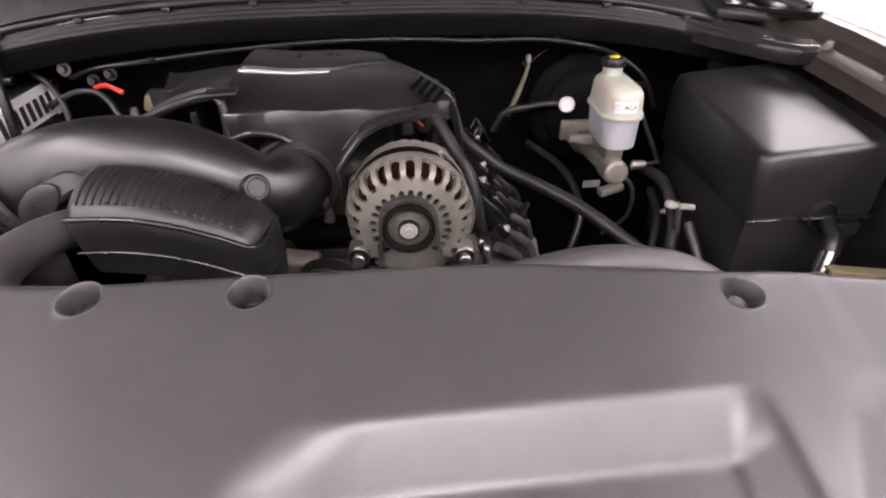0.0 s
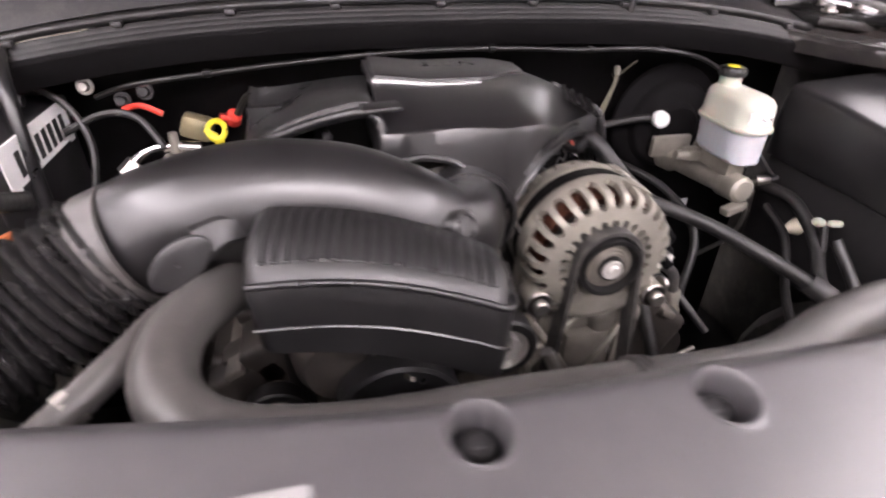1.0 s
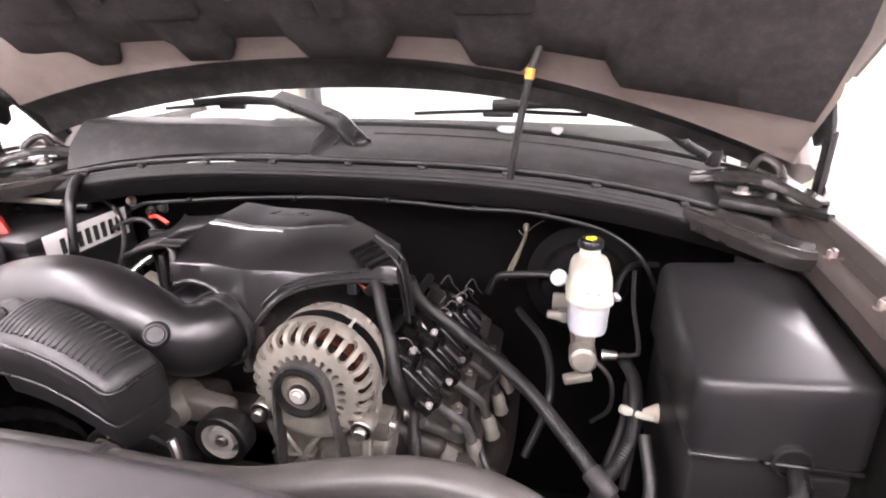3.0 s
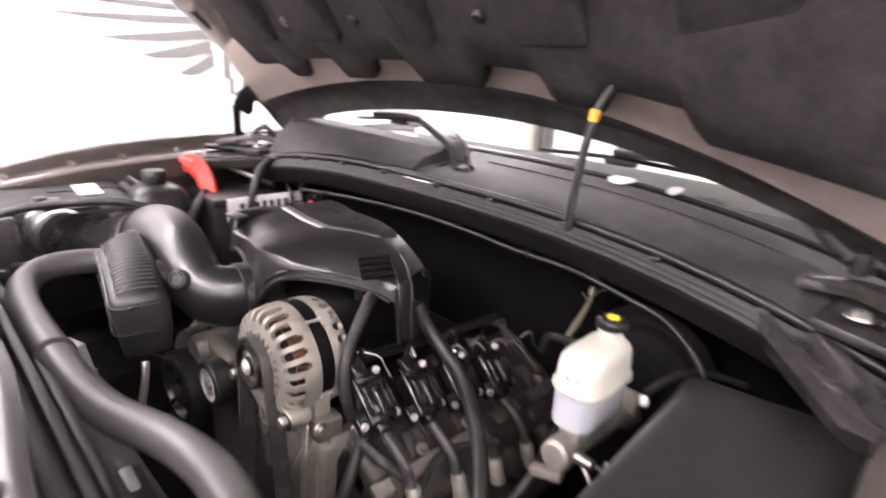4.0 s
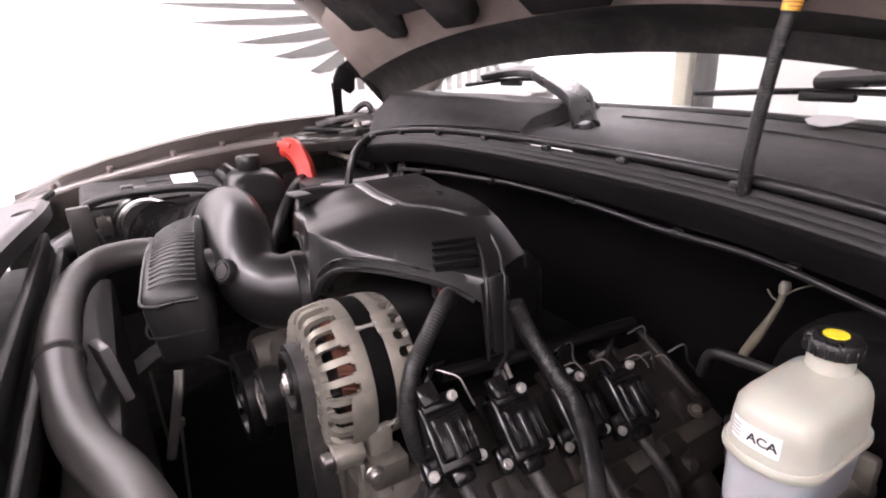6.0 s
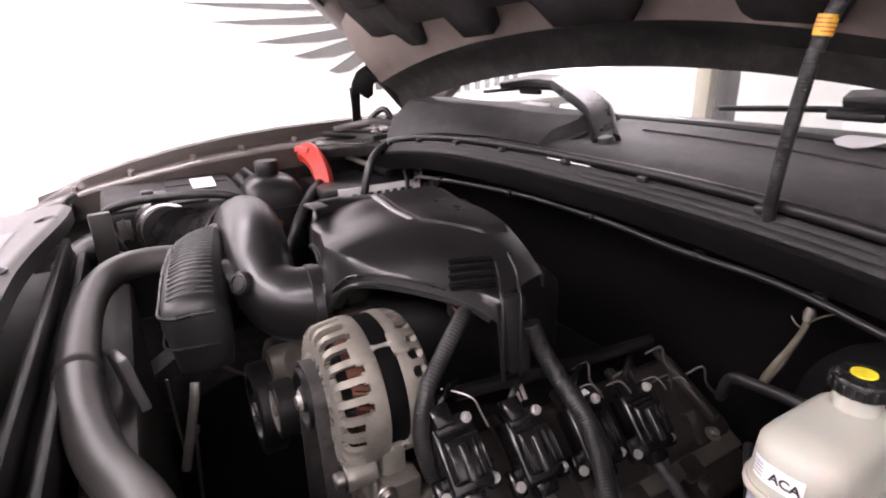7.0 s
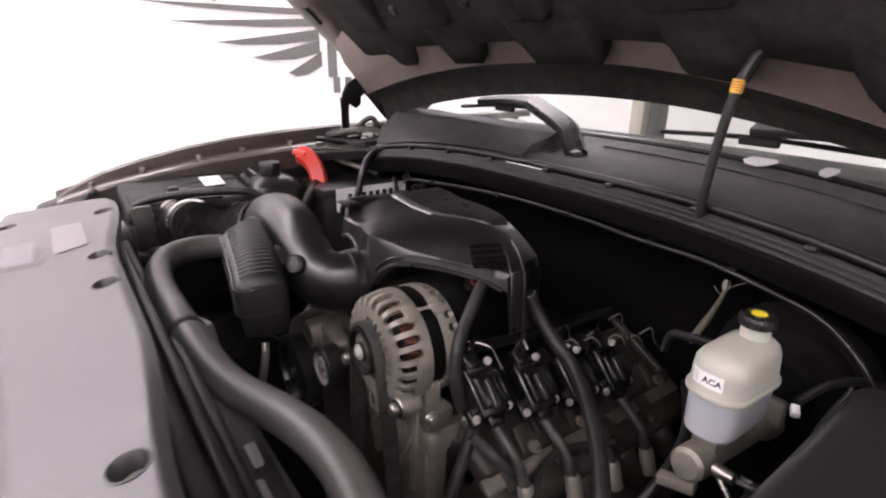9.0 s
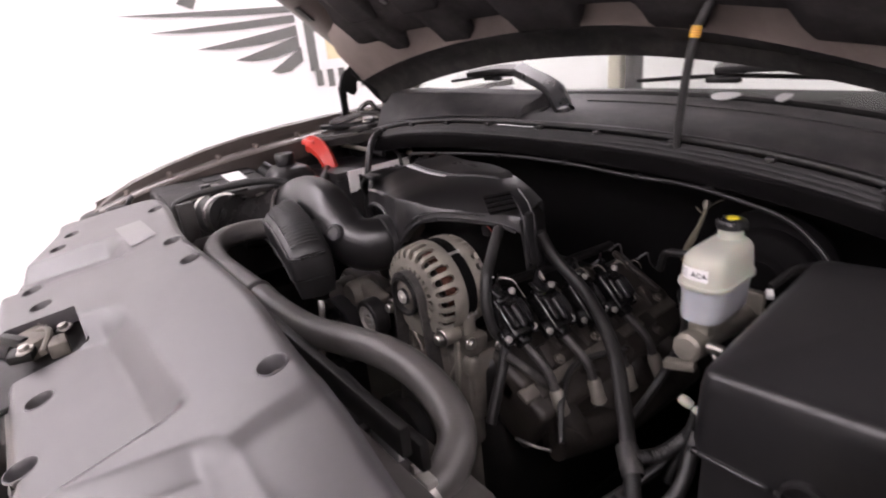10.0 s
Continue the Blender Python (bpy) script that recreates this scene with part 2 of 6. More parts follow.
def sheet(rows, thick=0.0):
    """A surface through rows of points, with thickness along -normal if given."""
    bm = bmesh.new()
    vs = [[bm.verts.new(p) for p in row] for row in rows]
    for a, b in zip(vs, vs[1:]):
        for i in range(len(a) - 1):
            bm.faces.new((a[i], a[i + 1], b[i + 1], b[i]))
    if thick:
        thicken(bm, thick)
    return bm


def thicken(bm, thick):
    """Gives a surface a second side, set back along its vertex normals."""
    bmesh.ops.recalc_face_normals(bm, faces=bm.faces)
    bm.normal_update()
    faces, edges = list(bm.faces), [e for e in bm.edges if len(e.link_faces) == 1]
    twin = {v: bm.verts.new(v.co - v.normal * thick) for v in list(bm.verts)}
    for f in faces:
        bm.faces.new([twin[v] for v in reversed(f.verts)])
    for e in edges:
        a, b = e.verts
        bm.faces.new((a, b, twin[b], twin[a]))


def strap(pts, widths, height, up=(0, -0.45, 0.9), sub=8):
    """A flat bar of rounded section swept along a smooth line."""
    line = spline(pts, sub)
    bm = bmesh.new()
    rings = []
    sec = ((-0.5, -0.5), (-0.5, 0.1), (-0.36, 0.5), (0.36, 0.5), (0.5, 0.1), (0.5, -0.5), (0.38, -0.5), (0.3, 0.1), (-0.3, 0.1), (-0.38, -0.5))
    for i, c in enumerate(line):
        d = (line[min(i + 1, len(line) - 1)] - line[max(i - 1, 0)]).normalized()
        side = d.cross(Vector(up)).normalized()
        top = side.cross(d)
        g = i / (len(line) - 1) * (len(widths) - 1)
        k = min(int(g), len(widths) - 2)
        w = widths[k] + (widths[k + 1] - widths[k]) * (g - k)
        rings.append([bm.verts.new(c + side * a * w + top * b * height) for a, b in sec])
    n = len(sec)
    for a, b in zip(rings, rings[1:]):
        for k in range(n):
            bm.faces.new((a[k], a[(k + 1) % n], b[(k + 1) % n], b[k]))
    bm.faces.new(rings[0][::-1])
    bm.faces.new(rings[-1])
    return bm


def bolt(at, axis, r=0.007, h=0.006, washer=True):
    prof = [(0, h), (r * 0.8, h), (r * 0.95, h * 0.85), (r * 0.95, 0.001)]
    if washer:
        prof += [(r * 1.5, 0.001), (r * 1.6, 0), (r * 1.6, -0.001)]
    prof += [(0, -0.001)]
    return lathe(prof, at, axis, 6 if not washer else 12)


def smooth(a, b, x):
    t = min(1, max(0, (x - a) / (b - a)))
    return t * t * (3 - 2 * t)


def lerp(xs, ys, x):
    return float(np.interp(x, xs, ys))


# ---- the room ----
def slab(name, lo, hi, mat, label, category):
    c = [(a + b) / 2 for a, b in zip(lo, hi)]
    s = [b - a for a, b in zip(lo, hi)]
    return solo(name, rbox(c, s, 0), mat, label, category, kind="structure")


WX, Y0, Y1, TOP = 2.65, -3.2, 7.5, 3.1
slab("floor", (-WX - 0.2, Y0 - 0.2, -0.15), (WX + 0.2, Y1 + 0.2, 0), FLOOR, "pale sealed concrete booth floor", "floor")
slab("ceiling", (-WX - 0.2, Y0 - 0.2, TOP), (WX + 0.2, Y1 + 0.2, TOP + 0.15), WALL, "white painted booth ceiling", "ceiling")
slab("wall_west", (-WX - 0.2, Y0 - 0.2, 0), (-WX, Y1 + 0.2, TOP), WALL, "bright white painted wall with winged graphic", "wall")
slab("wall_east", (WX, Y0 - 0.2, 0), (WX + 0.2, Y1 + 0.2, TOP), WALL, "bright white painted wall with winged graphic", "wall")
slab("wall_south", (-WX, Y0 - 0.2, 0), (WX, Y0, TOP), WALL, "plain bright white painted wall", "wall")
slab("wall_north", (-WX, Y1, 0), (WX, Y1 + 0.2, TOP), WALL, "plain bright white painted wall", "wall")
slab("baseboard", (-WX, Y0, 0.0), (-WX + 0.02, Y1, 0.3), BEIGE, "beige painted skirting along the white wall", "baseboard")
slab("baseboard", (WX - 0.02, Y0, 0.0), (WX, Y1, 0.3), BEIGE, "beige painted skirting along the white wall", "baseboard")


# Assumed panels: no lamp is in view, these are added to light the booth.
def assumed_ceiling_light(x, y, w, d):
    t = thing("assumed_ceiling_light", (x, y, TOP - 0.06), "assumed white ceiling light panel with lit diffuser, out of view", "light", "booth ceiling lights")
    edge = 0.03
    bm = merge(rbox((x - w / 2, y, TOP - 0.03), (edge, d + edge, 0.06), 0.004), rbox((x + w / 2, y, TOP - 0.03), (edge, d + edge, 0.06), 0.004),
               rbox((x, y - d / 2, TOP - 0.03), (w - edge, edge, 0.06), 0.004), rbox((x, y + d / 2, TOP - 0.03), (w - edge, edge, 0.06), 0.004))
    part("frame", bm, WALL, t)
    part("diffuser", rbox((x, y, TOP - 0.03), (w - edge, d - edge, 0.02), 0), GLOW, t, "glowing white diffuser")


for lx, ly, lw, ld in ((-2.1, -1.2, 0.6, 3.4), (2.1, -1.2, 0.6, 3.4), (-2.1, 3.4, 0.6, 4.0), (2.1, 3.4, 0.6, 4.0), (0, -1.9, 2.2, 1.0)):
    assumed_ceiling_light(lx, ly, lw, ld)


def wall_emblem(side):
    """The winged graphic: feathers either side of a barred shield, thin vinyl on the wall."""
    x = side * (WX - 0.004)
    t = thing("wall_emblem", (x, 2.28, 1.4), "charcoal winged shield graphic on the white wall", "wall graphic", "wall graphics")
    feathers = ((0.70, 1.645, 1.68, 1.655, 0.035), (0.85, 1.555, 1.68, 1.605, 0.045), (1.07, 1.455, 1.68, 1.545, 0.06),
                (1.27, 1.38, 1.68, 1.485, 0.075), (1.47, 1.295, 1.69, 1.42, 0.085))
    m = Matrix(((0, 0, -side, x), (1, 0, 0, 0), (0, 1, 0, -0.045), (0, 0, 0, 1)))
    for mirror in (1, -1):
        for y0, z0, y1, z1, w in feathers:
            ln = []
            for f, g in ((0, 0), (0.25, 0.55), (0.6, 0.95), (1, 1), (1, 0), (0.6, 0.04), (0.2, 0.03)):
                yy = y0 + (y1 - y0) * f
                zz = z0 + (z1 - z0) * f - w * g
                ln.append((2.28 + mirror * (yy - 2.28), zz))
            part("feather", prism(ln if mirror > 0 else ln[::-1], 0.002, m), DECAL, t)
    # shield: outline, gold upper field, and a row of upright bars below
    out = [(1.73, 1.56), (2.83, 1.56), (2.83, 1.50), (1.79, 1.50), (1.79, 1.27), (1.73, 1.27)]
    part("shield_outline", prism(out, 0.002, m), DECAL, t)
    part("shield_edge", prism([(2.77, 1.50), (2.83, 1.50), (2.83, 1.27), (2.77, 1.27)], 0.002, m), DECAL, t)
    part("shield_field", prism([(1.86, 1.46), (2.70, 1.46), (2.70, 1.33), (1.86, 1.33)], 0.002, m), GOLD, t, "gold shield field")
    for k in range(14):
        y = 1.76 + k * 0.08
        drop = 0.05 * (1 - ((y - 2.28) / 0.55) ** 2)
        part("bar", prism([(y, 1.27), (y + 0.045, 1.27), (y + 0.045, 1.18 - drop), (y, 1.18 - drop)], 0.002, m), DECAL, t)
    crest = [(1.02, 1.69), (1.10, 1.66), (1.14, 1.73), (1.22, 1.80), (1.18, 1.84), (1.08, 1.76)]
    part("crest", prism(crest, 0.002, m), DECAL, t)
    if side > 0:
        settle(t, 0, 0.47, -0.30)


wall_emblem(-1)
wall_emblem(1)

# ---- the truck's body round the bay ----
truck = thing("truck_body", (0, 0.6, 0.0), "bronze-grey pickup front body with the hood open", "truck")


def fender_top(y):
    return lerp((0.20, 0.225, 0.26, 0.31, 0.43, 0.55, 0.68, 0.85, 1.15, 1.6), (1.03, 1.052, 1.075, 1.097, 1.127, 1.147, 1.160, 1.168, 1.174, 1.18), y)


def flange_z(y):
    return lerp((0.2, 0.31, 0.40, 0.535, 0.656, 0.79, 0.9, 1.05), (1.045, 1.077, 1.092, 1.112, 1.122, 1.130, 1.14, 1.15), y)


def fender(side):
    off = 0.045 if side > 0 else 0.0
    low = 0.016 if side > 0 else 0.0
    slim = 0.022 if side > 0 else 0.0
    ys = [0.20, 0.212, 0.228, 0.25, 0.28, 0.32, 0.4, 0.5, 0.6, 0.72, 0.85, 1.0, 1.2, 1.6]
    rows = []
    for y in ys:
        z = fender_top(y) - low * 1.25
        c = 0.03 * smooth(0.5, 0.12, y)
        prof = [(0.735 - c, z - 0.022), (0.742 - c, z - 0.004), (0.752 - c, z), (0.766 - c, z - 0.003), (0.79 - c, z - 0.022), (0.82 - c, z - 0.08),
                (0.85 - c, z - 0.2), (0.87 - c, z - 0.4), (0.875 - c, 0.42)]
        rows.append([(side * (px - off * smooth(1.6, 1.0, y)), y, pz) for px, pz in prof])
    part("fender", sheet(rows, 0.0025), PAINT, truck, "bronze-grey metallic painted fender")
    # inner flange that carries the bolts
    rows = []
    for y in np.linspace(0.235, 1.05, 18):
        z = flange_z(y) - low
        rows.append([(side * (px - off), y, z + dz) for px, dz in ((0.737, 0.012), (0.73, 0.001), (0.695 + slim, -0.002), (0.688 + slim, -0.008), (0.686 + slim, -0.05 + slim))])
    part("fender_flange", sheet(rows, 0.002), PAINT, truck, "painted inner flange of the fender")
    for y in (0.30, 0.40, 0.52, 0.62, 0.74):
        z = flange_z(y) - low
        part("flange_bolt", merge(bolt((side * (0.715 + slim / 2 - off), y, z), (0, 0, 1), 0.0055, 0.010), rbox((side * (0.728 - off), y, z + 0.006), (0.006, 0.012, 0.012), 0.002)), PAINT_LIT, truck, "painted bolt and clip")
    part("lamp_corner", merge(rbox((side * 0.73, 0.235, 1.02), (0.09, 0.08, 0.06), 0.02, 3, (14, 0, 0)), rbox((side * 0.68, 0.27, 1.045), (0.05, 0.05, 0.03), 0.008, 2), tube([(side * 0.65, 0.27, 1.03), (side * 0.64, 0.285, 1.066), (side * 0.67, 0.30, 1.075)], 0.006, 8)), BLACK, truck, "dark headlamp corner bracket")
    # splash wall under the flange
    rows = []
    for y in np.linspace(0.2, 1.15, 12):
        z = lerp((0.2, 0.47, 0.9, 1.15), (1.0, 1.06, 1.09, 1.1), y)
        rows.append([(side * (0.69 + dx), y, zz) for dx, zz in ((0, z), (0.01, 0.95), (0.02, 0.8), (0.03, 0.42))])
    part("inner_fender", sheet(rows, 0.003), NEARBLACK, truck, "dark inner fender wall")
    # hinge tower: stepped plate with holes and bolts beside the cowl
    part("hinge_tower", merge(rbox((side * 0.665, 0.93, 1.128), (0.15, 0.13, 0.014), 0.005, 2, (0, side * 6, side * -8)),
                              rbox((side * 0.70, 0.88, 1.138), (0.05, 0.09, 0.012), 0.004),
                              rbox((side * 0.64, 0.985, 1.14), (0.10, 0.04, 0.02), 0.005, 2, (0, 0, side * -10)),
                              rbox((side * 0.60, 0.95, 1.10), (0.02, 0.10, 0.05), 0.004)), NEARBLACK, truck, "stepped dark hinge tower plate")
    for bx, by in ((0.62, 0.90), (0.66, 0.965), (0.705, 0.86), (0.69, 0.92), (0.63, 0.99)):
        part("tower_bolt", bolt((side * bx, by, 1.147), (0, 0, 1), 0.008, 0.008), STEEL, truck, "bright bolt head")
    for bx, by, r in ((0.645, 0.925, 0.012), (0.685, 0.895, 0.009)):
        part("tower_boss", lathe([(r * 0.5, 0.001), (r * 0.55, 0.004), (r, 0.005), (r * 1.1, 0)], (side * bx, by, 1.139), (0, 0, 1), 14), NEARBLACK, truck)
    reach = 0.022 if side > 0 else 0.0
    # glossy stamped shelf that bridges fender and cowl in front of the tower
    edge = [(0.540, 0.925, 1.128), (0.562, 0.885, 1.126), (0.598, 0.835, 1.122), (0.636, 0.785, 1.120), (0.662, 0.75, 1.120), (0.684, 0.74, 1.122)]
    inner = [(0.565, 0.975, 1.142), (0.595, 0.94, 1.138), (0.628, 0.895, 1.133), (0.656, 0.85, 1.130), (0.676, 0.81, 1.128), (0.694, 0.78, 1.128)]
    rows = []
    for p, q in zip(spline(edge, 5), spline(inner, 5)):
        a, b = Vector((side * (p.x - reach), p.y - reach * 0.6, p.z - reach * 0.4)), Vector((side * (q.x - reach), q.y - reach * 0.6, q.z - reach * 0.4))
        rows.append([a + Vector((0, 0.012, -0.022)), a + Vector((0, 0.004, -0.010)), a + Vector((0, 0, -0.002)), a.lerp(b, 0.12) + Vector((0, 0, 0.004)), a.lerp(b, 0.28) + Vector((0, 0, 0.003)),
                     a.lerp(b, 0.36) + Vector((0, 0, -0.007)), a.lerp(b, 0.7) + Vector((0, 0, -0.008)), a.lerp(b, 0.8) + Vector((0, 0, 0.002)), b])
    shelf = part("hinge_shelf", sheet(rows, 0.002), ENAMEL, truck, "glossy black stamped shelf at the hood hinge", 60)
    for p, q in (((0.60, 0.85), 0.012), ((0.645, 0.79), 0.009), ((0.575, 0.915), 0.010)):
        part("shelf_hole_rim", lathe([(q * 0.6, -0.008), (q * 0.7, 0.002), (q, 0.003), (q * 1.25, -0.004)], (side * (p[0] - reach), p[1] + 0.015 - reach * 0.6, 1.124 - reach * 0.4), (0, 0, 1), 18), ENAMEL, shelf)
    part("shelf_strut", strap([(side * 0.56, 0.955, 1.155), (side * 0.62, 0.925, 1.168), (side * 0.67, 0.885, 1.163), (side * 0.70, 0.83, 1.15)], (0.03, 0.034, 0.03, 0.02), 0.014, (0, 0, 1)), ENAMEL, truck, "glossy black bent strut over the shelf")
    part("shelf_hook", tube([(side * 0.635, 0.955, 1.15), (side * 0.65, 0.94, 1.19), (side * 0.67, 0.92, 1.18), (side * 0.675, 0.90, 1.155)], 0.007, 10, 6), ENAMEL, truck)
    # fender brace along the tower
    part("tower_rail", tube([(side * 0.70, 0.80, 1.142), (side * 0.66, 0.88, 1.135), (side * 0.585, 0.965, 1.13)], 0.007, 8), SEAL, truck)


fender(-1)
fender(1)


def seal_z(x):
    return 1.170 - 0.055 * (abs(x) / 0.62) ** 3


def seal_y(x):
    return 0.918 - 0.03 * (abs(x) / 0.62) ** 2


XS = list(np.linspace(-0.66, 0.66, 34))
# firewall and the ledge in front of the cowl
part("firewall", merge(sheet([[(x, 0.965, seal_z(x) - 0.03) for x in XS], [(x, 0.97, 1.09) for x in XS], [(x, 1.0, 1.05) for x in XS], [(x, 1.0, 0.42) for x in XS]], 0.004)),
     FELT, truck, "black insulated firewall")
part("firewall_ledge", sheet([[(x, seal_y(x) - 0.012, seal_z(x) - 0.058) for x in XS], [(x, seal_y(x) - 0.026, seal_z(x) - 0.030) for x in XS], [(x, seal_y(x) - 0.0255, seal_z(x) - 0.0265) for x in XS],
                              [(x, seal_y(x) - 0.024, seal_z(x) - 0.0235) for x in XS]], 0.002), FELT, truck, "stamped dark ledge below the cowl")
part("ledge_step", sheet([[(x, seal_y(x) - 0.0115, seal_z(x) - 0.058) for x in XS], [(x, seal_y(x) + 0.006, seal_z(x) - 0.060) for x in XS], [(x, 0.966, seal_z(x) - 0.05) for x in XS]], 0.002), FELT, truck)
for a, b in ((0.0237, 0.0175), (0.0165, 0.0115), (0.0105, 0.0055)):
    part("ledge_strip", sheet([[(x, seal_y(x) - a, seal_z(x) - a * 0.9 - 0.0045) for x in XS], [(x, seal_y(x) - a + 0.0004, seal_z(x) - a * 0.9 - 0.0015) for x in XS], [(x, seal_y(x) - b - 0.0004, seal_z(x) - b * 0.9 - 0.0012) for x in XS], [(x, seal_y(x) - b, seal_z(x) - b * 0.9 - 0.0045) for x in XS]], 0.0008), BLACK, truck, "black ledge strip beside the seal")
part("cowl_seal", tube([(x, seal_y(x), seal_z(x)) for x in XS], 0.0062, 10, 2), SEAL, truck, "glossy black rubber cowl seal")
for x in (-0.52, -0.4, -0.27, -0.14, 0.0, 0.13, 0.27, 0.41, 0.54):
    part("seal_clip", rbox((x, seal_y(x) - 0.009, seal_z(x) - 0.005), (0.013, 0.010, 0.007), 0.002), PLASTIC, truck, "small black seal clip")


def cowl_back(x):
    return 1.105 - 0.10 * (abs(x) / 0.7) ** 2


rows = []
for x in np.linspace(-0.68, 0.68, 48):
    a, b = seal_y(x) + 0.008, cowl_back(x)
    z0, z1 = seal_z(x) - 0.002, 1.2 - 0.05 * (abs(x) / 0.66) ** 2.6
    rows.append([(x, a, z0), (x, a + (b - a) * 0.12, z0 + 0.012), (x, a + (b - a) * 0.55, z0 + (z1 - z0) * 0.62), (x, a + (b - a) * 0.9, z1 - 0.002), (x, b, z1),
                 (x, b + 0.012, z1 - 0.012), (x, b + 0.07, z1 - 0.02)])
part("cowl_panel", sheet(rows, 0.003), COWL, truck, "grey-black grained cowl panel below the windshield")
# raised end panel of the cowl up to the wiper pivot, with closed ends
rows = []
EX = list(np.linspace(-0.575, -0.082, 26))
for k, x in enumerate([-0.583] + EX + [-0.074]):
    s = (x + 0.575) / 0.493
    end = k in (0, 27)
    f, z0 = seal_y(x) + 0.012, seal_z(x) + 0.004
    yt, zt = 0.968 + 0.034 * s + 0.01 * s * s, 1.2165 - 0.004 * s - 0.0015 * math.sin(s * 9)
    if end:
        zt -= 0.055 if k else 0.06
    rows.append([(x, f, z0 + (-0.01 if end else 0.003)), (x, f + (yt - f) * 0.3, z0 + (zt - z0) * 0.55), (x, yt - 0.005, zt - 0.005), (x, yt - 0.002, zt - 0.0015), (x, yt + 0.004, zt),
                 (x, yt + 0.05, zt + 0.002), (x, 1.085, zt - 0.003), (x, 1.105, zt - 0.02)])
part("cowl_end_panel", sheet(rows, 0.003), COWL, truck, "raised grey-black end panel of the cowl")
part("wiper_pocket", tube([(-0.060, 0.958, 1.176), (-0.052, 0.985, 1.186), (-0.055, 1.02, 1.196), (-0.075, 1.06, 1.203)], 0.0022, 8), SEAL, truck, "raised edge of the wiper pocket")
# pressed crease along the long cowl panel
part("cowl_crease", tube([(x, seal_y(x) + 0.008 + (cowl_back(x) - seal_y(x) - 0.008) * 0.72, seal_z(x) - 0.002 + (1.2 - 0.05 * (abs(x) / 0.66) ** 2.6 - seal_z(x) + 0.002) * 0.803) for x in np.linspace(0.0, 0.6, 24)], 0.0016, 8, 2), COWL, truck, "pressed crease in the cowl")
# Pale film at the right; the left patch paints the windshield's reflection.
for x0, y0, z0, s in ((0.255, 1.088, 1.203, 0.75), (0.345, 1.090, 1.202, 0.35), (-0.25, 1.055, 1.2155, 1.3)):
    part("film_and_glint", prism([(-0.030 * s, -0.004), (-0.018 * s, -0.016), (0.004, -0.021), (0.022 * s, -0.014), (0.034 * s, 0.002), (0.026 * s, 0.010), (-0.02 * s, 0.011)], 0.0012,
                                     Matrix.Translation((x0, y0, z0)) @ pose(0, 0, 0, 16, 0, 0)), GREYLABEL, truck, "pale film and painted glass reflection on the cowl edge")
# windshield, trim and pillars
rows = []
for x in np.linspace(-0.72, 0.72, 25):
    b = cowl_back(x) + 0.035
    z = 1.19 - 0.05 * (abs(x) / 0.66) ** 2.6
    rows.append([(x, b + k * 0.75, z + k * 0.52 + 0.03 * math.sin(k * 3.1)) for k in np.linspace(0, 1, 8)])
glass = part("windshield", sheet(rows, 0.005), GLASS, truck, "clear green-tinted windshield glass")
glass.visible_shadow = False
part("windshield_trim", tube([(x, cowl_back(x) + 0.04, 1.196 - 0.05 * (abs(x) / 0.66) ** 2.6) for x in np.linspace(-0.7, 0.7, 30)], 0.007, 8, 2), SEAL, truck, "black rubber windshield trim")
for s in (-1, 1):
    part("a_pillar", tube([(s * 0.74, 1.05, 1.14), (s * 0.74, 1.4, 1.42), (s * 0.70, 1.9, 1.72)], 0.035, 10, 5), PAINT, truck, "painted windshield pillar")
    part("door", sheet([[(s * 0.94, y, z) for z in (0.42, 0.6, 0.75, 0.9)] for y in (1.6, 2.2, 2.8)], 0.02), PAINT, truck, "painted cab side")
part("dashboard", sheet([[(x, 1.27, 1.10), (x, 1.30, 1.15), (x, 1.36, 1.172 - 0.02 * x * x), (x, 1.45, 1.165 - 0.02 * x * x), (x, 1.62, 1.10), (x, 1.66, 1.02), (x, 1.68, 0.6)] for x in np.linspace(-0.7, 0.7, 12)], 0.01), COWL, truck,
     "dark dashboard behind the windshield")
part("cab_floor", rbox((0, 2.1, 0.45), (1.8, 1.6, 0.06), 0.01), FLOOR, truck)
part("cab_roof", sheet([[(x, y, 1.765 - 0.05 * (abs(x) / 0.75) ** 4 - 0.03 * smooth(2.05, 1.86, y)) for x in np.linspace(-0.80, 0.76, 14)] for y in (1.86, 1.92, 2.05, 2.3, 2.55, 2.75)], 0.02), PAINT, truck, "painted cab roof")
part("cab_post", rbox((-0.785, 2.32, 1.1), (0.07, 0.10, 1.25), 0.02), BEIGE, truck, "pale door post inside the cab")
part("post_trim", rbox((-0.70, 2.30, 1.1), (0.055, 0.08, 1.28), 0.02), COWL, truck, "dark trim beside the door post")
# radiator support and the bay's floor close the body below
part("shroud_rail", rbox((0, 0.302, 1.05), (0.80, 0.010, 0.03), 0.003), BLACK, truck, "black plastic shroud rail behind the radiator cover")
part("shroud_rail", rbox((0, 0.318, 1.025), (0.80, 0.010, 0.03), 0.003), BLACK, truck, "black plastic shroud rail behind the radiator cover")
part("radiator_support", rbox((0, 0.29, 0.975), (0.96, 0.02, 0.10), 0.004), HOSE, truck, "grey-black radiator support")
part("radiator_core", rbox((0, 0.25, 0.72), (0.86, 0.06, 0.58), 0.006), BLACK, truck)
part("fan_shroud", rbox((0, 0.345, 0.74), (0.86, 0.05, 0.46), 0.01), HOSE, truck)
part("bay_floor", rbox((0, 0.6, 0.4), (1.88, 0.95, 0.05), 0.01), BLACK, truck)
